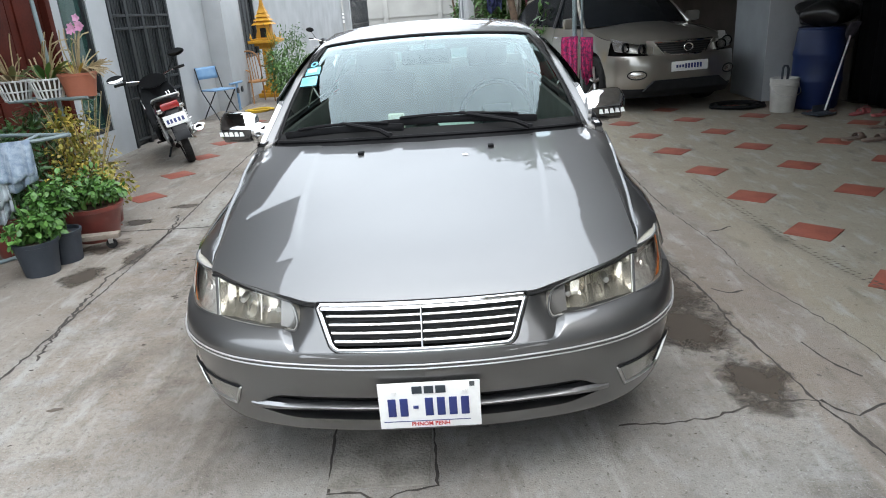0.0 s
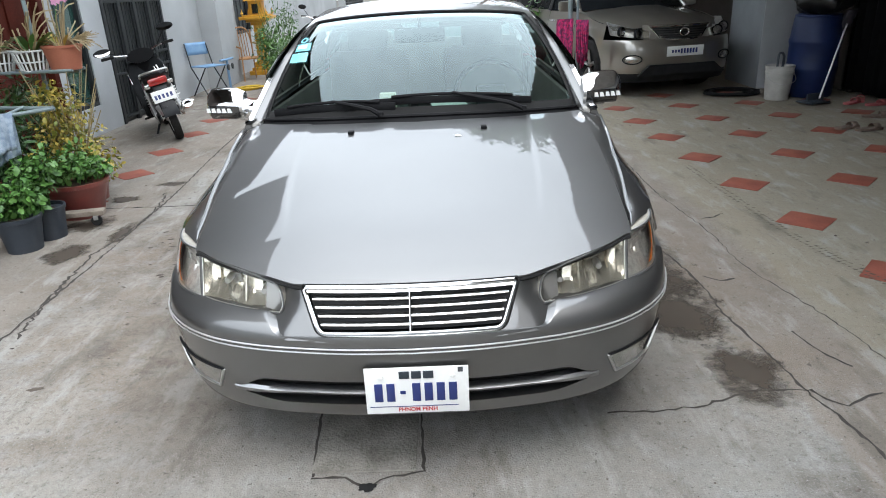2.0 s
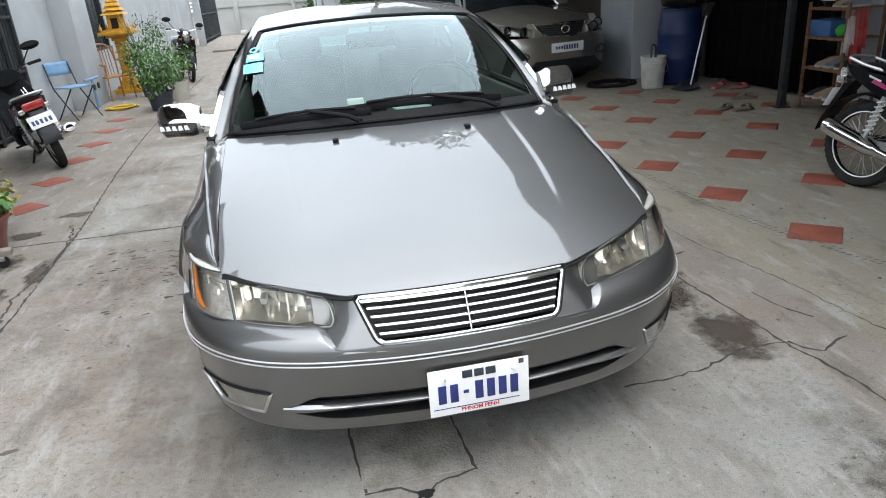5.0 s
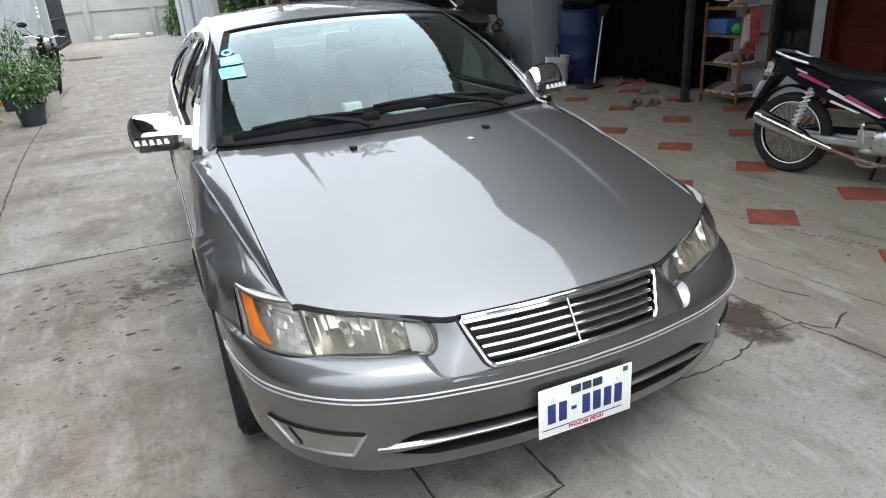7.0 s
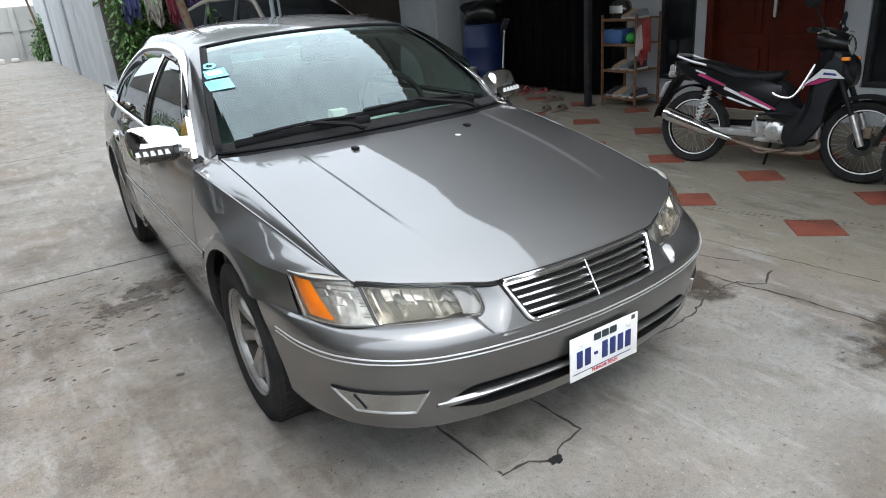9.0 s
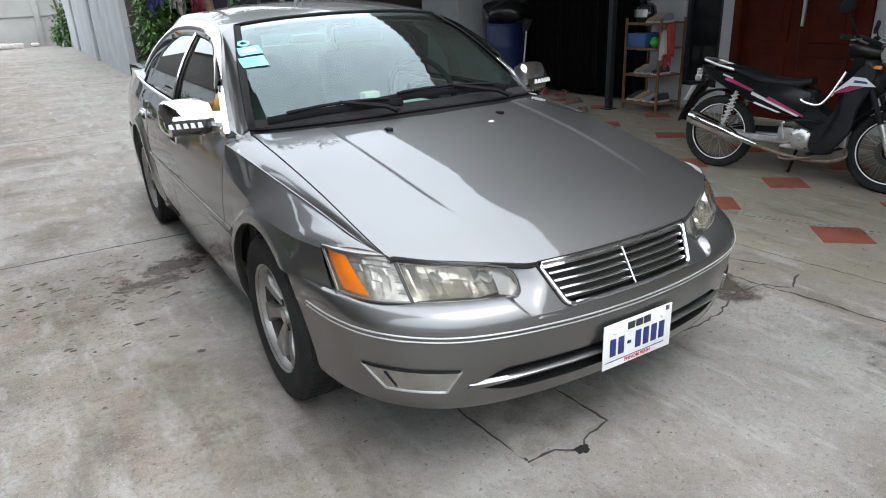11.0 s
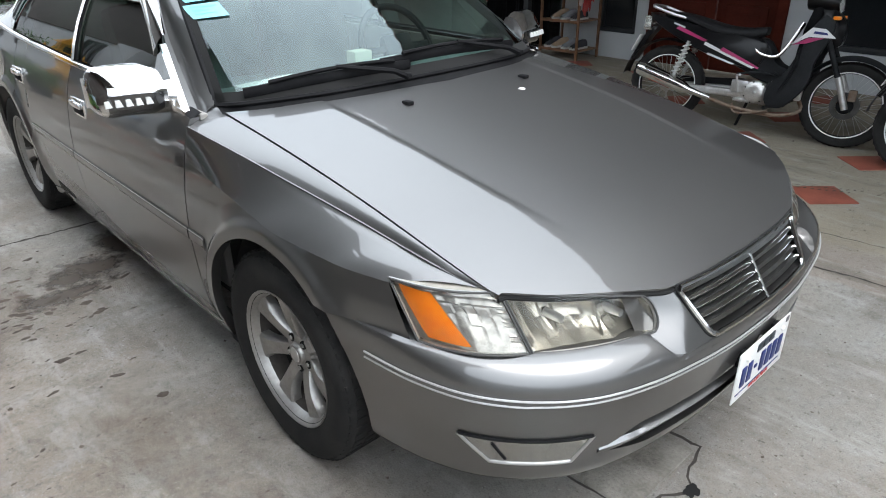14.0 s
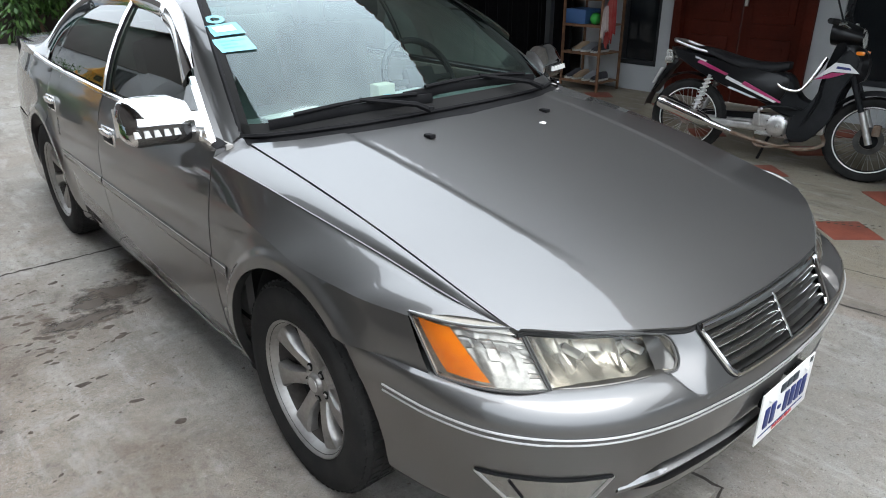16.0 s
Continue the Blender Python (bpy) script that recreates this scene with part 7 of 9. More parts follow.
sb = g.make("front_bumper", BEIGE, suv, weld=1e-4)
rows = [[(-(w - 0.3 * d * (w / 0.9)), u + d * (1 - 0.5 * w), z) for w, u in s_nose] for z, d in ((0.325, 0.035), (0.29, 0.04), (0.25, 0.06), (0.20, 0.10))]
g = Geo().grid(np.array(rows))
m2 = g.mirrored()
g.add(m2.v, m2.f)
g.make("lower_bumper", BIKEMATT, sb, weld=1e-4)
Geo().prism([(-0.62, 0.300), (0.62, 0.300), (0.46, 0.425), (-0.46, 0.425)], -0.03, 0.012, pose(0, 0.0, 0, 90)).make("lower_grille", BIKEMATT, sb)
hood_u = lambda w: 0.085 + 0.30 * (abs(w) / 0.8) ** 2.2
P = np.array([[(s * (0.80 + 0.02 * t), hood_u(s * 0.8) * (1 - t) + (1.22 + 0.16 * s * s) * t, 0.95 + 0.16 * t ** 0.8 - 0.05 * s * s - 0.05 * (1 - t) ** 4 + 0.012 * (1 - sstep(0.42, 0.52, abs(s)))) for t in np.linspace(0, 1, 14)] for s in np.linspace(-1, 1, 31)])
Geo().grid(P).make("hood", BEIGE, suv)
g = Geo()
P = np.array([[(-(0.80 + 0.02 * t) * (1 - k) - float(s_half(max(0.52, 0.385 + 1.0 * t), 0.93 + 0.12 * t)) * k, (0.385 + 1.0 * t) * (1 - k) + max(0.52, 0.52 + 0.9 * t) * k, (0.87 + 0.21 * t ** 0.8) * (1 - k) + (0.93 + 0.13 * sstep(0.5, 1.4, 0.52 + 0.9 * t)) * k) for t in np.linspace(0, 1, 12)] for k in np.linspace(0, 1, 5)])
s_pair(g.grid(P), "fender_top", BEIGE)
# nose, grille, lamps, plate
g = Geo()
P = np.array([[(x, 0.03 + 0.10 * (abs(x) / 0.5) ** 2 + 0.05 * (z - 0.72) / 0.15, z) for x in np.linspace(-0.5, 0.5, 21)] for z in (0.71, 0.78, 0.86, 0.915)])
g.grid(P).make("nose_panel", BEIGE, suv)
tz = [(-0.42, 0.895), (0.42, 0.895), (0.28, 0.73), (-0.28, 0.73)]
G = np.array([[((tz[0][0] * (1 - b) + tz[3][0] * b) * (1 - 2 * a), 0.012 + 0.10 * ((0.4 * (1 - 2 * a)) / 0.5) ** 2 + 0.05 * (0.895 - 0.165 * b - 0.72) / 0.15, 0.895 - 0.165 * b) for a in np.linspace(0, 1, 13)] for b in np.linspace(0, 1, 7)])
gr = Geo().grid(G).make("grille", surf("estate_grille_dark", (0.03, 0.029, 0.027), rough=0.4), suv)
Geo().tube(lamp_outline(G), 0.012, 8, closed=True).make("grille_frame", CHROME, gr)
for b in range(1, 6):
    Geo().tube(G[b], 0.006, 6).make("slat", BIKEMATT, gr)
Geo().lathe([(0.05, 0.0), (0.062, 0.006), (0.07, 0.0)], 24, pose(0, 0.0, 0.82, 90) @ Matrix.Diagonal((1, 0.75, 1, 1))).make("badge", CHROME, gr)
for sx in (1, -1):
    H = lamp_patch((-0.84, 0.50, 0.955), (-0.43, 0.110, 0.835), (-0.85, 0.36, 0.80), (-0.45, 0.080, 0.750), (-0.05, -0.06, 0.0), 16, 8) * np.array([sx, 1, 1])
    hl = Geo().grid(H).make("headlamp", LENS, suv)
    Hb = H + np.array([0.04 * sx, 0.10, 0])
    Geo().grid(np.stack([lamp_outline(H), lamp_outline(Hb)], 0).transpose(1, 0, 2), close=True).grid(Hb).make("lamp_bowl", CORNER, hl)
    hl.visible_shadow = False
    for a in (5, 11):
        c = H[4, a] + np.array([0.01 * sx, 0.035, 0])
        facing = Matrix.Translation(c) @ pose(0, 0, 0, 90, 0, 30 * sx)
        Geo().lathe([(0.062, 0.03), (0.068, 0.0), (0.060, -0.012), (0.052, 0.0)], 24, facing).make("lamp_ring", BLACK, hl)
        Geo().lathe([(0.0, 0.012), (0.03, 0.010), (0.045, 0.0), (0.052, -0.01)], 18, facing).make("projector", CORNER, hl)
    Geo().lathe([(0.0, 0.01), (0.05, 0.008), (0.075, 0.0), (0.08, -0.01)], 20, pose(sx * -0.66, 0.105, 0.50, 90, 0, 25 * -sx) @ Matrix.Diagonal((1.2, 0.6, 1, 1))).make("fog_lamp", REFLECT, sb)
    Geo().tube([Vector((sx * -0.66, 0.10, 0.50)) + Vector((0.11 * math.cos(a), 0.05 * math.cos(a) * sx * -1, 0.055 * math.sin(a))) for a in np.linspace(0, 6.28, 20)[:-1]], 0.008, 6, closed=True).make("fog_ring", BIKEMATT, sb)
pl = Geo().box((0.02, -0.018, 0.585), (0.52, 0.006, 0.125), 0.003).make("number_plate", WHITEP, suv)
for i in range(9):
    Geo().box((-0.16 + 0.042 * i, -0.023, 0.585), (0.026, 0.004, 0.06 if i > 2 else 0.035), 0).make("plate_bar", NAVY, pl)
# glasshouse
g = Geo()
base = crv([(-0.82, 1.40, 1.08), (-0.5, 1.25, 1.10), (0, 1.20, 1.11), (0.5, 1.25, 1.10), (0.82, 1.40, 1.08)], 25)
topc = crv([(-0.64, 2.12, 1.58), (-0.35, 2.02, 1.615), (0, 1.99, 1.625), (0.35, 2.02, 1.615), (0.64, 2.12, 1.58)], 25)
Geo().grid(np.array([base * (1 - k) + topc * k + np.array([0, -0.02, 0.03]) * 4 * k * (1 - k) for k in np.linspace(0, 1, 10)])).make("windscreen", DARKGLASS, suv)
P = np.array([[(s * 0.66, u, z + 0.05 * (1 - s * s)) for u, z in ((2.05 + 0.08 * s * s, 1.575), (2.5, 1.625), (3.1, 1.635), (3.8, 1.60), (4.35, 1.52), (4.6, 1.10))] for s in np.linspace(-1, 1, 17)])
Geo().grid(P).make("roof", BEIGE, suv)
low = np.array([[-float(s_half(u, 1.06)) + 0.02, u, 1.07] for u in np.linspace(1.42, 4.55, 24)])
hiu = np.interp(np.linspace(1.42, 4.55, 24), [1.42, 2.15, 2.6, 3.6, 4.2, 4.55], [1.10, 1.56, 1.595, 1.57, 1.45, 1.12])
hi = np.array([[-float(np.interp(z, [1.07, 1.6], [0.84, 0.665])), u, z] for u, z in zip(np.linspace(1.42, 4.55, 24), hiu)])
s_pair(Geo().grid(np.array([low * (1 - k) + hi * k for k in np.linspace(0, 1, 5)])), "side_glass", DARKGLASS)
s_pair(Geo().tube(crv([(-0.84, 1.38, 1.07), (-0.75, 1.75, 1.33), (-0.655, 2.12, 1.575), (-0.645, 2.6, 1.62), (-0.645, 3.6, 1.60), (-0.68, 4.2, 1.47)], 40), 0.035, 8), "roof_side", BEIGE)
s_pair(Geo().tube(crv([(-0.60, 2.5, 1.66), (-0.60, 2.6, 1.70), (-0.60, 3.6, 1.68), (-0.60, 3.7, 1.63)], 20), 0.015, 8), "roof_rail", SATIN)
for u in (2.48, 3.42):
    s_pair(Geo().tube([(-0.86, u, 1.07), (-0.67, u + 0.02, 1.58)], 0.03, 6), "pillar", BIKEBLACK)
for sx in (-1, 1):
    mm = Geo().box((sx * 0.99, 1.55, 1.15), (0.20, 0.11, 0.15), 0.04).make("door_mirror", BEIGE, suv)
    Geo().box((sx * 0.88, 1.56, 1.10), (0.12, 0.06, 0.05), 0.02).make("mirror_foot", BIKEMATT, mm)
    for u in (2.25, 3.22):
        Geo().box((sx * (float(s_half(u, 0.9)) + 0.015), u, 0.93), (0.03, 0.20, 0.035), 0.012).make("door_handle", CHROME, suv)
    for u in (sUF, sUR):
        m = pose(sx * 0.80, u, sHUB, 0, 90 * sx)
        t = Geo().lathe([(0.22, -0.10), (0.30, -0.112), (0.345, -0.095), (0.36, -0.06), (0.36, 0.06), (0.345, 0.095), (0.30, 0.112), (0.235, 0.10)], 40, m).make("tyre", RUBBER, suv)
        Geo().lathe([(0.0, 0.05), (0.05, 0.05), (0.07, 0.02), (0.19, 0.02), (0.225, 0.08), (0.24, 0.10)], 40, m).make("rim", BIKEMATT, t)
        for k in range(5):
            a = 2 * math.pi * k / 5
            Geo().tube([m @ Vector((0.03 * math.cos(a), 0.03 * math.sin(a), 0.06)), m @ Vector((0.22 * math.cos(a), 0.22 * math.sin(a), 0.09))], [0.03, 0.038], 8, flat=0.5).make("spoke", ALLOY, t)
Geo().box((0, 2.6, 0.6), (1.6, 3.9, 0.6)).make("underbody", DARK, suv)
tail = crv([(0.80, 4.60), (0.6, 4.70), (0, 4.73)], 20)
g = Geo().grid(np.array([[(-w, u - d, z) for w, u in tail] for z, d in ((1.10, 0.10), (0.9, 0.03), (0.6, 0.0), (0.3, 0.05))]))
m2 = g.mirrored()
g.add(m2.v, m2.f)
g.make("tailgate", BEIGE, suv)

# ---- plants ----
def leafy(name, a, b):
    """Leaves whose green varies from leaf to leaf."""
    m = bpy.data.materials.new(name)
    m.use_nodes = True
    nt = m.node_tree
    bs = nt.nodes["Principled BSDF"]
    ge = nt.nodes.new("ShaderNodeNewGeometry")
    mx = nt.nodes.new("ShaderNodeMix")
    mx.data_type = "RGBA"
    mx.inputs["A"].default_value, mx.inputs["B"].default_value = (*a, 1), (*b, 1)
    nt.links.new(ge.outputs["Random Per Island"], mx.inputs["Factor"])
    nt.links.new(mx.outputs["Result"], bs.inputs["Base Color"])
    bs.inputs["Roughness"].default_value = 0.45
    bs.inputs["Transmission Weight"].default_value = 0.0
    return m


GREEN = leafy("mint_green_leaf", (0.045, 0.13, 0.022), (0.11, 0.24, 0.05))
DKGREEN = leafy("dark_green_leaf", (0.018, 0.055, 0.015), (0.05, 0.12, 0.03))
YELGREEN = leafy("yellow_green_leaf", (0.16, 0.19, 0.03), (0.50, 0.36, 0.07))
BUSHG = leafy("bush_leaf", (0.03, 0.085, 0.018), (0.09, 0.19, 0.04))
DRY = leafy("dry_stem", (0.26, 0.19, 0.10), (0.42, 0.34, 0.2))
SOIL = surf("soil", (0.05, 0.035, 0.025), (0.08, 0.06, 0.04), rough=0.95)
TERRA = surf("terracotta_plastic", (0.44, 0.15, 0.085), (0.36, 0.12, 0.07), rough=0.6, scale=5)
REDPOT = surf("dark_red_glazed_pot", (0.20, 0.04, 0.03), (0.14, 0.03, 0.024), rough=0.35, coat=0.3, scale=5)
BLACKPOT = surf("blue_black_plastic_pot", (0.028, 0.036, 0.048), (0.04, 0.048, 0.06), rough=0.45, scale=6)
BARK = surf("bark", (0.16, 0.11, 0.075), (0.09, 0.062, 0.043), rough=0.9, scale=14, bump=0.004)
PIPE = surf("grey_green_painted_pipe", (0.24, 0.30, 0.31), (0.18, 0.22, 0.23), rough=0.45, scale=7, metal=0.2)


def leaf(g, p, d, up, size, wide=0.5, bend=0.2):
    d = d / (np.linalg.norm(d) + 1e-9)
    s = np.cross(d, up)
    s /= np.linalg.norm(s) + 1e-9
    n = np.cross(s, d)
    a, b, c = p + d * size * 0.45 - n * size * bend * 0.2, p + d * size * 0.8 - n * size * bend * 0.5, p + d * size - n * size * bend
    h = size * wide * 0.5
    g.add([p, a + s * h + n * h * 0.3, a - s * h + n * h * 0.3, b + s * h * 0.7, b - s * h * 0.7, c, a, b], [(0, 1, 6), (0, 6, 2), (1, 3, 7, 6), (6, 7, 4, 2), (3, 5, 7), (7, 5, 4)])


def foliage(c, rad, n, size, seed, wide=0.55, shell=0.35, droop=0.3):
    """n leaves in an uneven clump: centre c, radii rad."""
    r = np.random.RandomState(seed)
    g = Geo()
    lumps = [(np.array(c) + np.array(rad) * r.uniform(-0.62, 0.62, 3), r.uniform(0.35, 0.6)) for _ in range(9)] + [(np.array(c), 0.75)]
    for _ in range(n):
        q, k = lumps[r.randint(len(lumps))]
        v = r.normal(size=3)
        v /= np.linalg.norm(v)
        p = q + v * np.array(rad) * k * (shell + (1 - shell) * r.rand()) 
        d = v + r.normal(size=3) * 0.6 + np.array([0, 0, -droop])
        leaf(g, p, d, np.array([0, 0, 1.0]) + r.normal(size=3) * 0.4, size * r.uniform(0.6, 1.25), wide, r.uniform(0.0, 0.5))
    return g


def pot(parent, x, y, z, r0, r1, h, m, name="pot"):
    g = Geo().lathe([(r0 * 0.98, 0.0), (r0, 0.0), (r0 + (r1 - r0) * 0.5, h * 0.5), (r1, h * 0.88), (r1 * 1.05, h * 0.89), (r1 * 1.07, h), (r1 * 0.97, h), (r1 * 0.93, h * 0.9), (0.001, h * 0.88)], 32, pose(x, y, z))
    g.add([(x + r0 * math.cos(a), y + r0 * math.sin(a), z) for a in np.linspace(0, 6.283, 32, endpoint=False)], [tuple(range(32))[::-1]])
    return g.make(name, m, parent)


def potted(x, y, r0, r1, h, pm, lm, crown, n, size, label, seed, stems=8, wide=0.6):
    t = thing("potted_plant", pose(x, y, 0), label, "plant", "pot plants")
    pot(t, 0, 0, 0, r0, r1, h, pm)
    Geo().lathe([(0.001, h * 0.90), (r1 * 0.94, h * 0.885)], 24).make("soil", SOIL, t)
    rr = np.random.RandomState(seed)
    g = Geo()
    for _ in range(stems):
        a = rr.uniform(0, 6.28)
        e = np.array([crown[0] * 0.7 * math.cos(a), crown[1] * 0.7 * math.sin(a), h + crown[2] * rr.uniform(0.8, 1.8)])
        g.tube(crv([(0.3 * r1 * math.cos(a), 0.3 * r1 * math.sin(a), h * 0.85), e * 0.5 + np.array([0, 0, h * 0.4]), e], 8), 0.004, 5)
    tagged(g.make("stem", DRY if lm is YELGREEN else lm, t), kind="stuff")
    tagged(foliage((0, 0, h + crown[2] * 0.75), crown, n, size, seed, wide).make("leaves", lm, t), kind="stuff")
    return t


potted(-2.64, 4.27, 0.105, 0.135, 0.23, BLACKPOT, GREEN, (0.17, 0.17, 0.15), 420, 0.055, "leafy green mint in a blue-black plastic pot", 1)
potted(-2.60, 4.50, 0.10, 0.125, 0.22, BLACKPOT, GREEN, (0.17, 0.16, 0.26), 480, 0.058, "tall leafy green herb in a blue-black pot", 2)
potted(-2.62, 4.98, 0.15, 0.215, 0.27, REDPOT, GREEN, (0.25, 0.25, 0.13), 700, 0.05, "round-leaved green plant spilling from a dark red pot", 3)
potted(-3.05, 4.75, 0.16, 0.22, 0.30, REDPOT, DKGREEN, (0.26, 0.26, 0.22), 420, 0.09, "dark green shrub in a dark red pot", 4, wide=0.35)
potted(-2.80, 5.40, 0.16, 0.20, 0.26, REDPOT, YELGREEN, (0.36, 0.36, 0.44), 1500, 0.045, "twiggy yellowing shrub in a dark red pot", 5, 26)
potted(-3.25, 5.15, 0.14, 0.18, 0.26, BLACKPOT, DKGREEN, (0.34, 0.34, 0.42), 800, 0.075, "bushy dark green shrub in a black pot", 6, 12, 0.4)
potted(-3.35, 5.85, 0.14, 0.18, 0.26, BLACKPOT, DKGREEN, (0.30, 0.30, 0.50), 500, 0.085, "tall dark green shrub in a black pot", 12, 12, 0.35)
potted(-2.52, 11.35, 0.15, 0.19, 0.28, BLACKPOT, BUSHG, (0.42, 0.40, 0.46), 1100, 0.075, "bushy shrub in a dark plastic tub by the lane", 7, 16, 0.4)
potted(-2.40, 12.45, 0.13, 0.15, 0.30, surf("pale_pot", (0.5, 0.48, 0.42), rough=0.7), BUSHG, (0.38, 0.36, 0.34), 700, 0.07, "shrub in a pale round pot by the lane", 8, 12, 0.4)
potted(-3.0, 13.3, 0.16, 0.20, 0.30, BLACKPOT, BUSHG, (0.45, 0.45, 0.65), 900, 0.08, "tall thin-leaved shrub in a black tub", 9, 18, 0.3)
# plank on castors that carries a pot
dolly = thing("plant_dolly", pose(-2.50, 4.70, 0, 0, 0, 12), "worn wooden plank on small castors", "dolly")
WORNWOOD = surf("worn_wood", (0.26, 0.22, 0.18), (0.16, 0.13, 0.10), rough=0.85, scale=9)
Geo().box((-0.08, 0, 0.095), (0.52, 0.09, 0.035), 0.005).make("plank", WORNWOOD, dolly)
for x in (-0.28, 0.12):
    w = Geo().lathe([(0.001, -0.012), (0.035, -0.012), (0.038, 0.0), (0.035, 0.012), (0.001, 0.012)], 18, pose(x, -0.02, 0.038, 90)).make("castor_wheel", RUBBER, dolly)
    Geo().box((x, -0.02, 0.062), (0.03, 0.045, 0.035), 0.004).make("castor_fork", SATIN, dolly)

# pipe stand with hanging pots, and clothes over its arms
stand = thing("pipe_stand", pose(-2.95, 4.9, 0), "grey-green painted pipe stand with drying arms", "drying rack")
for x, y, z in ((0.0, 0.60, 2.3), (-0.05, -0.30, 2.3)):
    Geo().tube([(x, y, 0), (x - 0.04, y, z)], 0.016, 10).make("post", PIPE, stand)
Geo().tube([(0.03, 0.60, 1.0), (0.30, 0.55, 1.0)], 0.012, 8).make("bracket", PIPE, stand)
Geo().tube([(-0.10, -0.55, 0.80), (0.53, -0.30, 0.85)], 0.013, 8).make("arm", PIPE, stand)
Geo().tube([(-0.40, -0.10, 0.86), (0.53, -0.30, 0.85)], 0.013, 8).make("arm", PIPE, stand)
Geo().tube([(0.25, -0.40, 0.83), (0.30, -0.25, 0.86)], 0.010, 8).make("brace", PIPE, stand)
Geo().tube([(-0.5, -0.75, 0.78), (0.0, -0.51, 0.81)], 0.012, 8).make("arm", PIPE, stand)
Geo().tube([(-0.05, -0.30, 0.015), (-0.35, -0.75, 0.015)], 0.014, 8).make("foot", PIPE, stand)
Geo().tube([(-0.30, 0.60, 1.02), (0.32, 0.60, 1.02)], 0.012, 8).make("shelf_bar", PIPE, stand)
Geo().tube([(-0.30, 0.42, 1.02), (0.32, 0.42, 1.02)], 0.012, 8).make("shelf_bar", PIPE, stand)


def draped(name, m, x, y, z, wide, drop, mat, label, seed, fold=0.02):
    """A cloth hung over a bar: two falls with soft folds."""
    r = random.Random(seed)
    ph = [r.uniform(0, 6.28) for _ in range(4)]
    P = []
    for i in range(25):
        u = i / 24 - 0.5
        col = []
        for j in range(21):
            v = j / 20 * 2 - 1
            d = abs(v) * drop * (1.0 if v > 0 else 0.8) * (1 + 0.10 * math.sin(u * 7 + ph[0]))
            f = fold * abs(v) ** 0.6
            col.append((u * wide * (1 - 0.12 * abs(v)), (0.012 + 0.01 * abs(v)) * (1 if v > 0 else -1) + f * math.sin(u * 19 + ph[1] + v) + f * 0.6 * math.sin(u * 37 + ph[2]), 0.012 * (1 - v * v) - d))
        P.append(col)
    ob = Geo().grid(np.array(P)).make(name, mat, thick=0.003)
    ob.matrix_world = m @ pose(x, y, z)
    return tagged(ob, label, "cloth")


CLOTH = surf("pale_blue_spotted_cloth", (0.42, 0.50, 0.58), (0.25, 0.32, 0.42), rough=0.9, scale=22, fine=240, contrast=0.25)
draped("hanging_cloth", pose(-2.70, 4.47, 0.838, 0, 0, 22), -0.1, 0, 0, 0.34, 0.30, CLOTH, "pale blue spotted cloth hung over a pipe arm", 3)
draped("hanging_cloth", pose(-2.92, 4.40, 0.80, 0, 0, 22), 0, 0, 0, 0.22, 0.46, surf("white_cloth", (0.55, 0.60, 0.64), (0.42, 0.47, 0.52), rough=0.9, scale=15), "pale white cloth hung over a pipe arm", 4)


def hanging_basket(x, y, z, label):
    t = thing("hanging_basket", pose(x, y, z), label, "basket", "hanging baskets")
    for k in range(20):
        a = 2 * math.pi * k / 20
        Geo().tube([(0.085 * math.cos(a), 0.085 * math.sin(a), 0.0), (0.125 * math.cos(a), 0.125 * math.sin(a), 0.15)], 0.005, 4, flat=1.6).make("slat", WHITEP, t)
    for rr, zz in ((0.087, 0.004), (0.105, 0.07), (0.128, 0.15)):
        Geo().tube([(rr * math.cos(a), rr * math.sin(a), zz) for a in np.linspace(0, 6.283, 28, endpoint=False)], 0.006, 6, closed=True).make("hoop", WHITEP, t)
    Geo().lathe([(0.001, 0.12), (0.11, 0.13), (0.08, 0.01), (0.001, 0.01)], 20).make("root_ball", SOIL, t)
    return t


def orchid(t, h, n, seed, lm, size=0.22):
    r = np.random.RandomState(seed)
    g, s = Geo(), Geo()
    for _ in range(n):
        a = r.uniform(0, 6.28)
        d = np.array([math.cos(a), math.sin(a), r.uniform(0.5, 1.6)])
        leaf(g, np.array([0.04 * math.cos(a), 0.04 * math.sin(a), h]), d, np.array([0, 0, 1.0]), size * r.uniform(0.7, 1.3), 0.22, r.uniform(0.2, 0.7))
    for _ in range(n):
        a = r.uniform(0, 6.28)
        e = np.array([0.14 * math.cos(a), 0.14 * math.sin(a), h + r.uniform(0.1, 0.34)])
        s.tube(crv([(0.03 * math.cos(a), 0.03 * math.sin(a), h), e * np.array([0.6, 0.6, 1]) - np.array([0, 0, 0.08]), e + r.normal(size=3) * 0.03], 7), 0.005, 5)
    tagged(g.make("leaves", lm, t), kind="stuff")
    tagged(s.make("stem", DRY, t), kind="stuff")


ob = hanging_basket(-2.96, 5.40, 1.02, "white slatted plastic basket with an orchid and dry stems")
orchid(ob, 0.14, 16, 1, GREEN, 0.26)
ob = hanging_basket(-3.22, 5.40, 1.02, "white slatted plastic basket with dry orchid stems")
orchid(ob, 0.14, 12, 2, DRY, 0.2)
ob = thing("hanging_pot", pose(-2.73, 5.43, 1.02), "terracotta-coloured plastic pot with dry trailing stems", "plant pot")
pot(ob, 0, 0, 0, 0.105, 0.135, 0.18, TERRA)
orchid(ob, 0.17, 14, 3, YELGREEN, 0.14)
g = Geo()
r = np.random.RandomState(4)
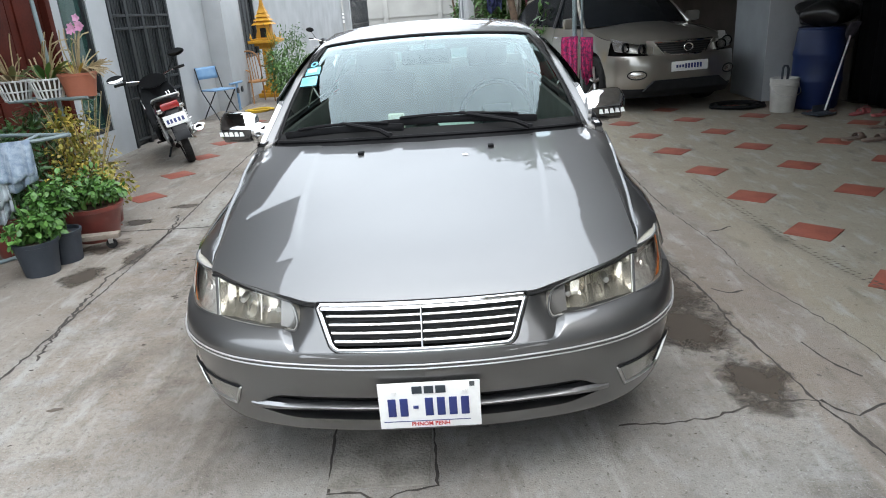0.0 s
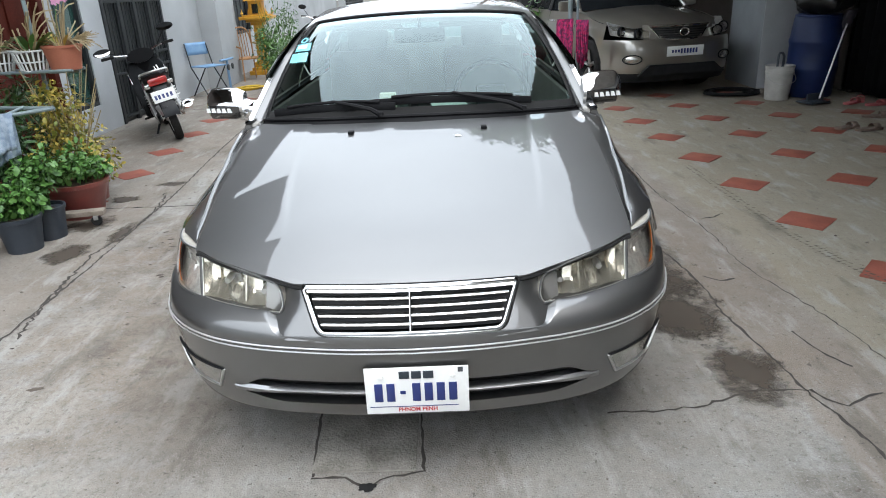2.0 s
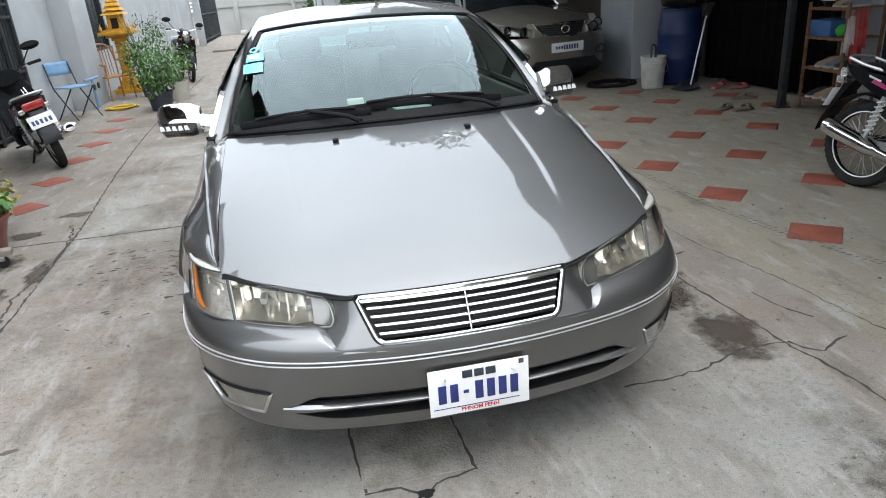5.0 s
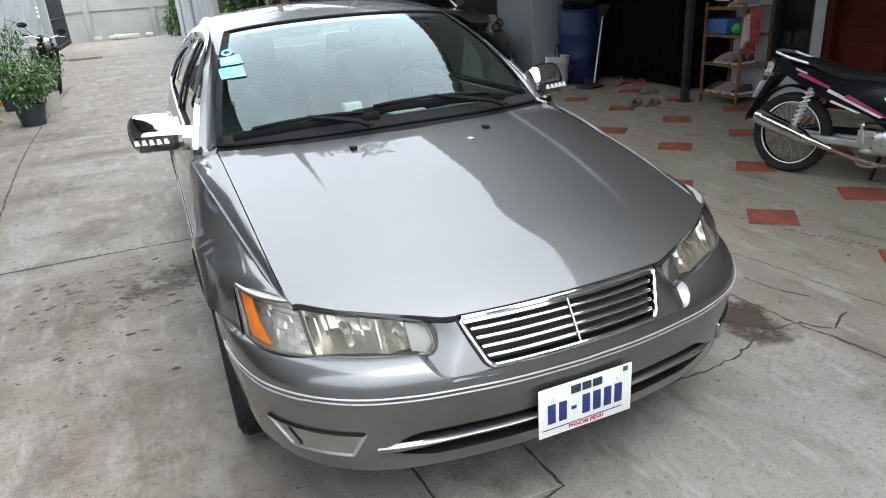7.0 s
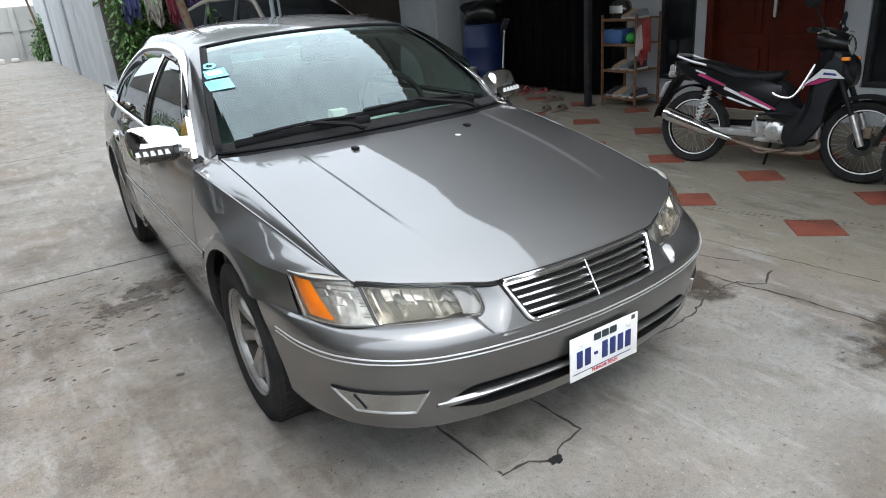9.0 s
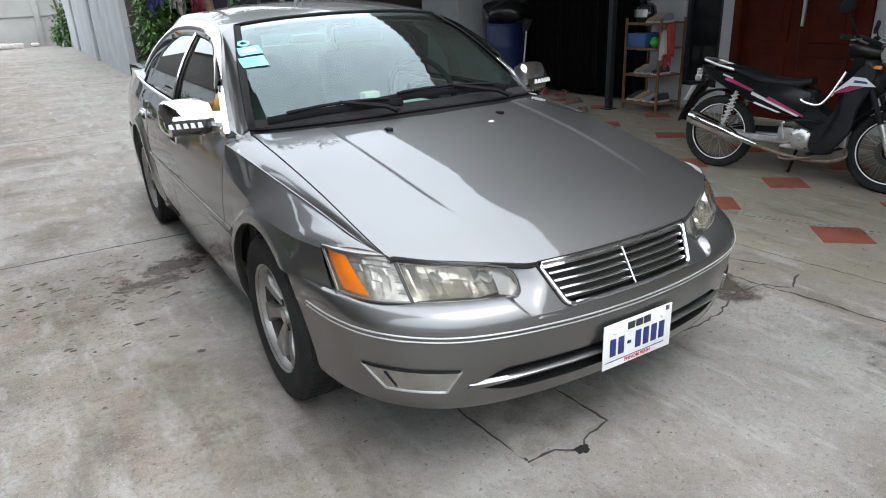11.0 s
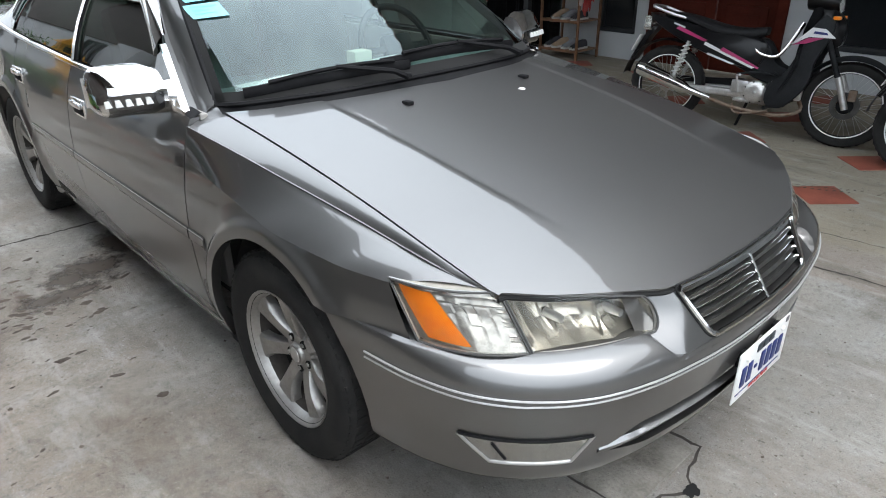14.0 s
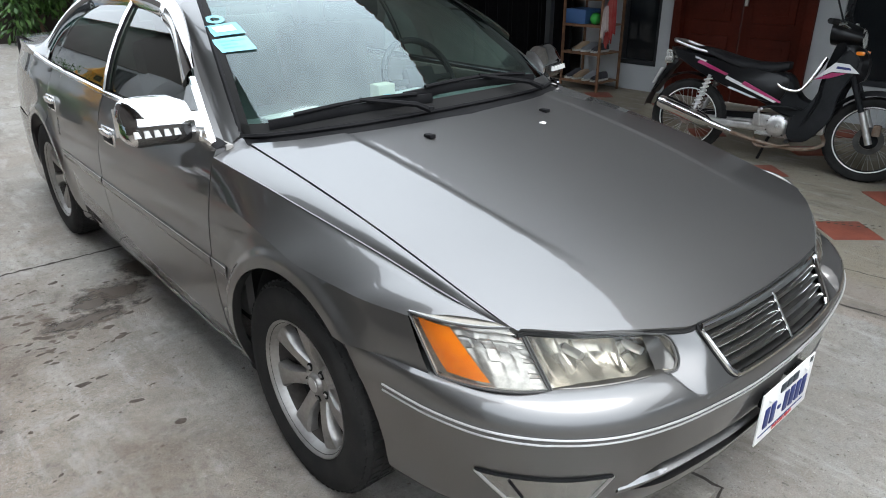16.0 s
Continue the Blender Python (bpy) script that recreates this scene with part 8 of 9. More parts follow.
for _ in range(60):
    a = r.uniform(-0.9, 0.9)
    e = np.array([0.13 + 0.12 * r.rand(), 0.14 * a, 0.19 + r.uniform(-0.06, 0.08)])
    g.tube(crv([(0.05, 0.05 * a, 0.17), (0.12, 0.12 * a, 0.22), e], 6), 0.003, 4)
g.make("dry_tuft", DRY, ob)
fl = thing("orchid_spray", pose(-2.73, 5.43, 1.19), "pink orchid flowers on a thin stem", "flower")
Geo().tube(crv([(0, 0, 0), (0.02, -0.03, 0.2), (0.10, -0.06, 0.36)], 10), 0.003, 5).make("stem", GREEN, fl)
g = Geo()
for k in range(9):
    p = np.array([0.05 + 0.11 * r.rand(), -0.06 + r.uniform(-0.04, 0.04), 0.36 + r.uniform(-0.05, 0.05)])
    for a in np.linspace(0, 6.28, 6)[:-1]:
        leaf(g, p, np.array([math.cos(a), -0.4, math.sin(a)]), np.array([0, -1.0, 0]), 0.032, 0.8, 0.1)
g.make("petals", surf("pink_petal", (0.62, 0.24, 0.44), (0.72, 0.4, 0.56), rough=0.6), fl)

# tree over the lane, climbing bush at the lane wall, weeds
tree = thing("tree", pose(1.28, 11.4, 0), "slim leaning tree with an open leafy crown", "tree")
trunk = Geo().tube(crv([(0, 0, 0), (-0.06, -0.05, 1.0), (-0.22, -0.1, 2.0), (-0.30, -0.3, 3.2), (-0.35, -0.6, 4.3)], 24), np.linspace(0.07, 0.035, 24), 10)
for k in range(9):
    a, zz = k * 0.75, 2.6 + 0.2 * k
    trunk.tube(crv([(-0.27, -0.25, zz), (-0.3 + 0.5 * math.cos(a), -0.4 + 0.5 * math.sin(a), zz + 0.6), (-0.3 + 1.1 * math.cos(a), -0.5 + 1.1 * math.sin(a), zz + 0.9)], 8), np.linspace(0.03, 0.008, 8), 6)
trunk.make("trunk", BARK, tree)
foliage((0.75, 0.2, 5.1), (1.5, 1.6, 1.25), 5200, 0.15, 21, 0.45).make("crown", BUSHG, tree)
bush = thing("bush", pose(1.45, 16.1, 0), "tall climbing bush at the corner of the lane wall", "bush")
Geo().tube(crv([(0, 0, 0), (-0.1, 0.1, 1.0), (-0.15, 0, 2.2)], 10), 0.03, 6).make("trunk", BARK, bush)
foliage((-0.05, -0.1, 1.45), (0.80, 0.6, 1.40), 3000, 0.15, 22, 0.36).make("leaves", BUSHG, bush)
bush = thing("bush", pose(0.55, 33.0, 0), "small ragged shrub against the far lane wall", "bush")
Geo().tube([(0, 0, 0), (-0.15, 0, 1.4), (-0.3, 0, 2.6)], 0.05, 6).make("trunk", BARK, bush)
foliage((-0.15, 0, 0.9), (0.45, 0.5, 0.9), 600, 0.2, 23, 0.4).make("leaves", BUSHG, bush)
bush = thing("bush", pose(1.75, 11.9, 0), "low leafy shrub beside the tree", "bush")
foliage((0, 0, 0.7), (0.35, 0.35, 0.7), 500, 0.14, 24, 0.3).make("leaves", BUSHG, bush)
Geo().tube([(0, 0, 0), (0.02, 0, 0.9)], 0.02, 6).make("trunk", BARK, bush)

# ---- golden spirit-house on its pillar ----
GOLD = surf("yellow_gold_paint", (0.62, 0.33, 0.03), (0.48, 0.23, 0.02), rough=0.4, scale=9, metal=0.25)
sh = thing("spirit_house", pose(-3.58, 14.3, 0), "yellow-gold painted spirit house on a pillar", "shrine")
for z0, w, h in ((0.0, 0.50, 0.08), (0.08, 0.40, 0.06), (0.14, 0.30, 0.10), (0.24, 0.22, 0.06)):
    Geo().box((0, 0, z0 + h / 2), (w, w, h), 0.01).make("base_step", GOLD, sh)
Geo().box((0, 0, 0.62), (0.18, 0.18, 0.66), 0.012).make("column", GOLD, sh)
for k in range(6):
    Geo().box((0, 0, 0.36 + 0.1 * k), (0.20, 0.20, 0.018), 0.004).make("column_band", GOLD, sh)
for z0, w, h in ((0.95, 0.26, 0.06), (1.01, 0.40, 0.05), (1.06, 0.60, 0.06), (1.12, 0.50, 0.03)):
    Geo().box((0, 0, z0 + h / 2), (w, w, h), 0.01).make("platform", GOLD, sh)
for x in (-0.24, 0.24):
    for y in (-0.24, 0.24):
        Geo().lathe([(0.02, 0), (0.03, 0.03), (0.012, 0.07), (0.001, 0.12)], 10, pose(x, y, 1.15)).make("finial", GOLD, sh)
Geo().box((0, 0, 1.28), (0.26, 0.26, 0.26), 0.01).make("shrine_room", GOLD, sh)
Geo().box((0, -0.132, 1.26), (0.12, 0.012, 0.18)).make("doorway", DARK, sh)
for k in range(5):
    w = 0.40 - 0.07 * k
    g = Geo().lathe([(w * 0.72, 0), (w * 0.42, 0.07), (w * 0.40, 0.075)], 4, pose(0, 0, 1.41 + 0.075 * k, 0, 0, 45))
    g.make("roof_tier", GOLD, sh, sharp=20)
Geo().lathe([(0.05, 1.78), (0.03, 1.86), (0.045, 1.90), (0.012, 2.0), (0.004, 2.2)], 12).make("spire", GOLD, sh)

# ---- chairs, tap, hoses on the west side ----
BLUEP = surf("faded_blue_paint", (0.13, 0.26, 0.44), (0.20, 0.33, 0.48), rough=0.5, scale=9)


def folding_chair(m, seatm, label):
    c = thing("folding_chair", m, label, "chair", "chairs by the wall")
    for s in (-1, 1):
        Geo().tube([(-0.20, s * 0.20, 0.0), (0.20, s * 0.19, 0.46)], 0.010, 8).make("leg", IRON, c)
        Geo().tube([(0.22, s * 0.21, 0.0), (-0.14, s * 0.21, 0.46), (-0.24, s * 0.20, 0.82)], 0.010, 8).make("leg", IRON, c)
    Geo().box((0.02, 0, 0.47), (0.36, 0.42, 0.02), 0.006).make("seat", seatm, c)
    P = np.array([[(-0.205 - 0.03 * (z - 0.64) / 0.2 - 0.03 * (y / 0.2) ** 2 * 0.5, y, z) for y in np.linspace(-0.2, 0.2, 9)] for z in (0.64, 0.70, 0.78, 0.83)])
    Geo().grid(P).make("backrest", seatm, c, thick=0.012)
    return c


folding_chair(pose(-3.72, 11.35, 0, 0, 0, -35), BLUEP, "blue folding chair with a crossed dark steel frame")
rt = thing("rattan_chair", pose(-3.62, 13.35, 0, 0, 0, -50), "light brown rattan armchair against the wall", "chair", "chairs by the wall")
RATTAN = surf("rattan", (0.36, 0.18, 0.07), (0.26, 0.13, 0.05), rough=0.6, scale=20)
for x in (-0.2, 0.2):
    for y in (-0.2, 0.2):
        Geo().tube([(x * 1.1, y * 1.1, 0), (x, y, 0.62 if x > 0 else 0.9)], 0.014, 8).make("leg", RATTAN, rt)
Geo().box((0, 0, 0.40), (0.44, 0.44, 0.03), 0.012).make("seat", RATTAN, rt)
for s in (-1, 1):
    Geo().tube(crv([(-0.22, s * 0.22, 0.66), (0.0, s * 0.24, 0.64), (0.23, s * 0.22, 0.60)], 10), 0.015, 8).make("armrest", RATTAN, rt)
Geo().tube(crv([(-0.21, -0.21, 0.62), (-0.26, -0.17, 0.88), (-0.27, 0, 0.95), (-0.26, 0.17, 0.88), (-0.21, 0.21, 0.62)], 20), 0.015, 8).make("back_hoop", RATTAN, rt)
for y in np.linspace(-0.13, 0.13, 6):
    Geo().tube([(-0.2, y, 0.42), (-0.26, y, 0.90)], 0.008, 6).make("back_cane", RATTAN, rt)
tap = thing("stand_pipe", pose(-3.68, 12.25, 0), "pale blue water pipe with two outlets at the wall pier", "water tap")
Geo().tube([(0, 0, 0), (0, 0, 0.48)], 0.022, 8).make("riser", BLUEP, tap)
Geo().tube([(-0.05, -0.22, 0.48), (0, 0, 0.48), (0.02, 0.26, 0.48)], 0.020, 8).make("cross_pipe", BLUEP, tap)
for y in (-0.12, 0.12):
    Geo().lathe([(0.02, 0), (0.05, 0.01), (0.05, 0.03), (0.001, 0.035)], 14, pose(0.03, y, 0.36, 0, 90)).make("valve", IRON, tap)
YELH = surf("yellow_hose", (0.62, 0.40, 0.02), (0.52, 0.33, 0.02), rough=0.5)


def coil(m, r, turns, rad, mat, label, seed=1, squash=1.0):
    q = random.Random(seed)
    t = np.linspace(0, turns * 6.283, turns * 40)
    k = [q.uniform(0, 6.28) for _ in range(3)]
    P = np.stack([(r + 0.05 * np.sin(t * 0.37 + k[0])) * np.cos(t), squash * (r + 0.05 * np.sin(t * 0.31 + k[1])) * np.sin(t), rad + rad * 0.9 * (1 + np.sin(t * 0.53 + k[2])) * 1.2], 1)
    ob = Geo().tube(P, rad, 6).make("hose", mat)
    ob.matrix_world = m
    return tagged(ob, label, "hose")


coil(pose(-3.25, 11.95, 0), 0.20, 5, 0.011, YELH, "coiled yellow garden hose on the ground", 1)
coil(pose(3.90, 9.17, 0), 0.30, 6, 0.014, BLACK, "coiled black hose on the concrete", 2, 0.8)

# ---- barrel corner ----
BLUEB = surf("blue_plastic_drum", (0.007, 0.022, 0.095), (0.005, 0.016, 0.065), rough=0.45, scale=4)
ob = thing("plastic_drum", pose(4.73, 8.85, 0), "large blue plastic drum", "barrel")
Geo().lathe([(0.001, 0.0), (0.25, 0.0), (0.27, 0.03), (0.285, 0.30), (0.295, 0.33), (0.295, 0.36), (0.285, 0.39), (0.285, 0.62), (0.295, 0.65), (0.295, 0.68), (0.285, 0.71), (0.265, 0.93), (0.24, 0.97), (0.20, 0.975), (0.001, 0.97)], 40).make("body", BLUEB, ob)
Geo().tube([(0.245 * math.cos(a), 0.245 * math.sin(a), 0.965) for a in np.linspace(0, 6.283, 36, endpoint=False)], 0.016, 8, closed=True).make("rim", BLUEB, ob)
bag = Geo()
rr = np.random.RandomState(3)
P = np.array([[((0.24 + 0.06 * math.sin(3 * a + v * 2) + 0.03 * math.sin(7 * a)) * math.cos(a) * math.sin(max(v, 0.02)) * 1.35, (0.24 + 0.05 * math.sin(4 * a + v)) * math.sin(a) * math.sin(max(v, 0.02)) * 1.2, 0.16 - 0.16 * math.cos(v) + 0.03 * math.sin(5 * a) * math.sin(v)) for v in np.linspace(0.02, 3.1, 14)] for a in np.linspace(0, 6.283, 29)])
ob = bag.grid(P).make("rubbish_bag", surf("black_bag_film", (0.012, 0.012, 0.013), (0.02, 0.02, 0.021), rough=0.25, scale=9))
ob.matrix_world = pose(4.74, 8.86, 0.975)
tagged(ob, "crumpled black plastic bag on a blue drum", "bag")
ob = thing("bucket", pose(4.25, 8.66, 0), "white plastic pail with a wire handle", "bucket")
PAIL = surf("off_white_pail", (0.55, 0.54, 0.50), (0.42, 0.41, 0.38), rough=0.5, scale=7)
Geo().lathe([(0.001, 0.0), (0.135, 0.0), (0.14, 0.01), (0.160, 0.32), (0.168, 0.325), (0.168, 0.345), (0.162, 0.35), (0.164, 0.385), (0.170, 0.39), (0.168, 0.41), (0.155, 0.41), (0.135, 0.03), (0.001, 0.02)], 36).make("body", PAIL, ob)
Geo().tube(crv([(-0.168, 0, 0.34), (-0.15, -0.12, 0.24), (0, -0.185, 0.20), (0.15, -0.12, 0.24), (0.168, 0, 0.34)], 20), 0.004, 6).make("handle", SATIN, ob)
Geo().tube(crv([(0.05, 0.05, 0.30), (0.04, 0.02, 0.52), (-0.03, 0.0, 0.55), (-0.06, -0.05, 0.40)], 12), 0.015, 6).make("brush", BLACKPOT, ob)
ob = thing("long_handled_dustpan", pose(4.55, 8.22, 0), "dustpan with a long white handle and grey cloth by the drum", "dustpan")
Geo().tube([(0, 0, 0.06), (0.42, 0.42, 0.86)], 0.011, 8).make("handle", WHITEP, ob)
Geo().box((-0.08, -0.02, 0.03), (0.28, 0.24, 0.02), 0.006, pose(0, 0, 0, 0, 0, 20)).make("pan", BLACKPOT, ob)
Geo().box((-0.02, 0.06, 0.07), (0.26, 0.02, 0.09), 0.006, pose(0, 0, 0, 0, 0, 20)).make("pan_back", BLACKPOT, ob)
Geo().box((0.44, 0.44, 0.92), (0.16, 0.03, 0.22), 0.006, pose(0, 0, 0, 25, 0, 20)).make("cloth", surf("grey_violet_cloth", (0.085, 0.075, 0.09), (0.05, 0.045, 0.055), rough=0.9, scale=14), ob)


SLIP = surf("worn_beige_rubber", (0.22, 0.16, 0.125), (0.15, 0.11, 0.09), rough=0.8, scale=12)


def slipper(m, mat, label):
    s = thing("slipper", m, label, "slipper", "slippers on the floor")
    o = rounded([(0.0, -0.04), (0.12, -0.045), (0.24, -0.035), (0.27, 0.0), (0.24, 0.035), (0.12, 0.045), (0.0, 0.04), (-0.02, 0.0)], 24)
    Geo().prism([tuple(p) for p in o], 0, 0.022).make("sole", mat, s)
    Geo().grid(np.array([[(0.14 + 0.07 * k, 0.046 * math.cos(a), 0.02 + 0.045 * math.sin(a)) for a in np.linspace(0, math.pi, 10)] for k in (0, 1)])).make("strap", mat, s, thick=0.004)


PINKR = surf("pink_rubber", (0.45, 0.12, 0.12), (0.36, 0.09, 0.09), rough=0.6)
for x, y, a in ((4.78, 8.05, 30), (4.95, 7.92, 10), (5.0, 8.15, 60), (3.98, 6.75, 20), (4.12, 6.66, 10), (4.55, 7.3, -15)):
    slipper(pose(x, y, 0.004, 0, 0, a), PINKR if y > 7.5 else SLIP, "worn rubber slipper on the concrete")

# black folded sheet and post before the storeroom
# added near-black sheet that fills the dark opening from edge to edge
BLACKSHEET = surf("black_sheet", (0.003, 0.003, 0.0035), (0.005, 0.005, 0.006), rough=0.95, scale=6, spec=0.1)
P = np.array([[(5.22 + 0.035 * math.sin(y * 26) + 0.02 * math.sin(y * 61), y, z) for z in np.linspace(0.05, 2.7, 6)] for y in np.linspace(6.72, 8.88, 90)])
tagged(Geo().grid(P).make("curtain", BLACKSHEET, thick=0.004), "black folded sheet across a storeroom opening", "curtain")
ob = thing("steel_post", pose(4.66, 6.62, 0), "black square steel post on the concrete", "post")
Geo().box((0, 0, 1.75), (0.07, 0.07, 3.5), 0.005).make("shaft", IRON, ob)
Geo().box((0, 0, 0.006), (0.14, 0.14, 0.012), 0.002).make("foot_plate", IRON, ob)

# ---- shoe rack with helmet, bin, ball and shoes ----
rack = thing("shoe_rack", pose(5.0, 6.28, 0), "rusty four-tier angle-iron shoe rack by the wall", "rack")
RUSTY = surf("rusty_angle_iron", (0.24, 0.12, 0.06), (0.14, 0.075, 0.045), rough=0.75, metal=0.3, scale=14)
SHELF = surf("brown_board", (0.22, 0.12, 0.065), (0.15, 0.085, 0.05), rough=0.8, scale=6)
for x in (-0.20, 0.20):
    for y in (-0.28, 0.24):
        Geo().box((x, y, 0.53), (0.025, 0.025, 1.06), 0.003).make("upright", RUSTY, rack)
for z in (0.10, 0.42, 0.72, 1.0):
    sf = Geo().box((0, -0.02, z), (0.40, 0.52, 0.016), 0.003).make("shelf", SHELF, rack)
    Geo().box((-0.205, -0.02, z), (0.014, 0.54, 0.03), 0.002).make("shelf_edge", RUSTY, sf)
ob = thing("helmet", pose(5.0, 6.42, 1.008), "black motorcycle helmet with a clear visor", "helmet")
Geo().lathe([(0.10, 0.0), (0.125, 0.05), (0.13, 0.11), (0.115, 0.17), (0.075, 0.215), (0.001, 0.235)], 28).make("shell", GLOSSBLACK, ob)
Geo().grid(np.array([[(0.133 * math.cos(a), 0.133 * math.sin(a), z) for a in np.linspace(2.3, 4.0, 12)] for z in (0.06, 0.10, 0.145)])).make("visor", SATIN, ob)
ob = Geo().box((0, 0, 0.08), (0.30, 0.30, 0.16), 0.02).make("plastic_bin", surf("blue_bin", (0.05, 0.13, 0.30), (0.04, 0.10, 0.24), rough=0.5))
ob.matrix_world = pose(4.98, 6.40, 0.728)
tagged(ob, "blue plastic bin on a rack shelf", "bin")
ob = Geo().lathe([(0.001, 0.0), (0.04, 0.012), (0.065, 0.05), (0.065, 0.08), (0.04, 0.118), (0.001, 0.13)], 18).make("ball", surf("green_ball", (0.03, 0.36, 0.05), (0.025, 0.28, 0.04), rough=0.4))
ob.matrix_world = pose(4.88, 6.14, 0.728)
tagged(ob, "small green ball on a rack shelf", "ball")


def shoe(m, mat, label):
    s = thing("shoe", m, label, "shoe", "shoes on the rack")
    prof = [(0.0, 0.035, 0.075), (0.06, 0.038, 0.08), (0.12, 0.040, 0.075), (0.18, 0.042, 0.05), (0.24, 0.038, 0.035), (0.27, 0.02, 0.02)]
    P = np.array([[(x, w * math.cos(a), 0.018 + h * max(0.0, math.sin(a))) for a in np.linspace(-0.2, math.pi + 0.2, 12)] for x, w, h in prof])
    Geo().grid(P).make("upper", mat, s)
    o = rounded([(-0.01, -0.036), (0.12, -0.044), (0.24, -0.038), (0.28, 0.0), (0.24, 0.038), (0.12, 0.044), (-0.01, 0.036)], 22)
    Geo().prism([tuple(p) for p in o], 0, 0.022).make("sole", PAIL, s)


SHOES = [surf("grey_shoe", (0.25, 0.26, 0.28), rough=0.7), surf("dark_shoe", (0.05, 0.05, 0.06), rough=0.7), surf("tan_shoe", (0.42, 0.30, 0.2), rough=0.7)]
for i, (y, z) in enumerate(((6.12, 1.008), (6.24, 1.008), (6.12, 0.428), (6.26, 0.428), (6.38, 0.428), (6.10, 0.108), (6.22, 0.108), (6.36, 0.108), (6.47, 0.108))):
    shoe(pose(5.10, y, z, 0, 0, 180), SHOES[(0, 2, 1)[i % 3]], ("grey sports shoe on a rack shelf", "tan shoe on a rack shelf", "dark shoe on a rack shelf")[i % 3])
draped("hanging_cloth", pose(4.90, 5.955, 0.99, 0, 0, 0), 0, 0, 0, 0.14, 0.46, surf("red_cloth", (0.34, 0.03, 0.03), (0.42, 0.10, 0.09), rough=0.9, scale=7), "red cloth hung on the side of the rack", 9, 0.012)
draped("hanging_cloth", pose(4.80, 5.955, 0.93, 0, 0, 10), 0, 0, 0, 0.06, 0.30, surf("pink_white_cloth", (0.6, 0.5, 0.48), rough=0.9), "pale towel hung on the side of the rack", 10, 0.012)

# ---- pole with a furled pink umbrella, laundry in the bay ----
ob = thing("pole", pose(1.78, 9.35, 0), "thin grey steel pole on the concrete", "pole")
Geo().tube([(0, 0, 0), (0, 0, 3.25)], 0.028, 10).make("shaft", PIPE, ob)
Geo().tube([(0.10, 0.02, 0), (0.10, 0.02, 3.25)], 0.018, 8).make("shaft", PIPE, ob)
Geo().lathe([(0.001, 0.0), (0.10, 0.0), (0.12, 0.02), (0.13, 0.10), (0.001, 0.12)], 18, pose(0.05, 0, 0)).make("foot", PINKR, ob)
HOT = surf("hot_pink_cloth", (0.62, 0.04, 0.18), (0.20, 0.04, 0.12), rough=0.8, scale=26, contrast=0.12)
draped("hanging_cloth", pose(1.70, 9.27, 1.02, 0, 0, 10), 0, 0, 0, 0.22, 0.62, HOT, "hot pink patterned cloth hung on a pole", 12, 0.03)
draped("hanging_cloth", pose(1.93, 9.30, 1.00, 0, 0, -20), 0, 0, 0, 0.16, 0.55, HOT, "hot pink patterned cloth hung on a pole", 13, 0.03)
cols = [(0.05, 0.06, 0.16), (0.35, 0.33, 0.3), (0.18, 0.03, 0.05), (0.08, 0.05, 0.14), (0.3, 0.18, 0.08), (0.04, 0.05, 0.06), (0.25, 0.1, 0.2)]
line = thing("washing_line", pose(0, 15.6, 2.15), "thin washing line under the roof", "line")
Geo().tube([(0.9, 0, 0), (3.0, 0, -0.05), (5.3, 0, 0)], 0.004, 5).make("cord", SATIN, line)
for i, c in enumerate(cols):
    draped("hanging_cloth", pose(1.15 + 0.42 * i, 15.6, 2.13), 0, 0, 0, 0.36, 0.75 + 0.1 * (i % 3), surf("laundry_%s" % "abcdefg"[i], c, rough=0.9), "dark coloured washing on a line under the roof", 30 + i, 0.03)
ob = thing("wall_sign", pose(-5.1, 35.42, 1.35), "small white notice board on a concrete wall", "sign")
Geo().box((0, 0, 0), (0.75, 0.03, 0.45), 0.004).make("board", WHITEP, ob)
for z in (0.12, -0.05):
    Geo().box((0, -0.018, z), (0.55, 0.006, 0.07)).make("bar", WALLG, ob)
ob = thing("rubble", pose(-1.6, 34.6, 0), "low heap of pale bags and rubble at the wall", "rubble", kind="stuff")
g = Geo()
for k in range(14):
    g.box((rr.uniform(-1.2, 1.2), rr.uniform(-0.3, 0.3), 0.10), (rr.uniform(0.2, 0.5), 0.3, rr.uniform(0.12, 0.28)), 0.05)
g.make("heap", PAIL, ob)
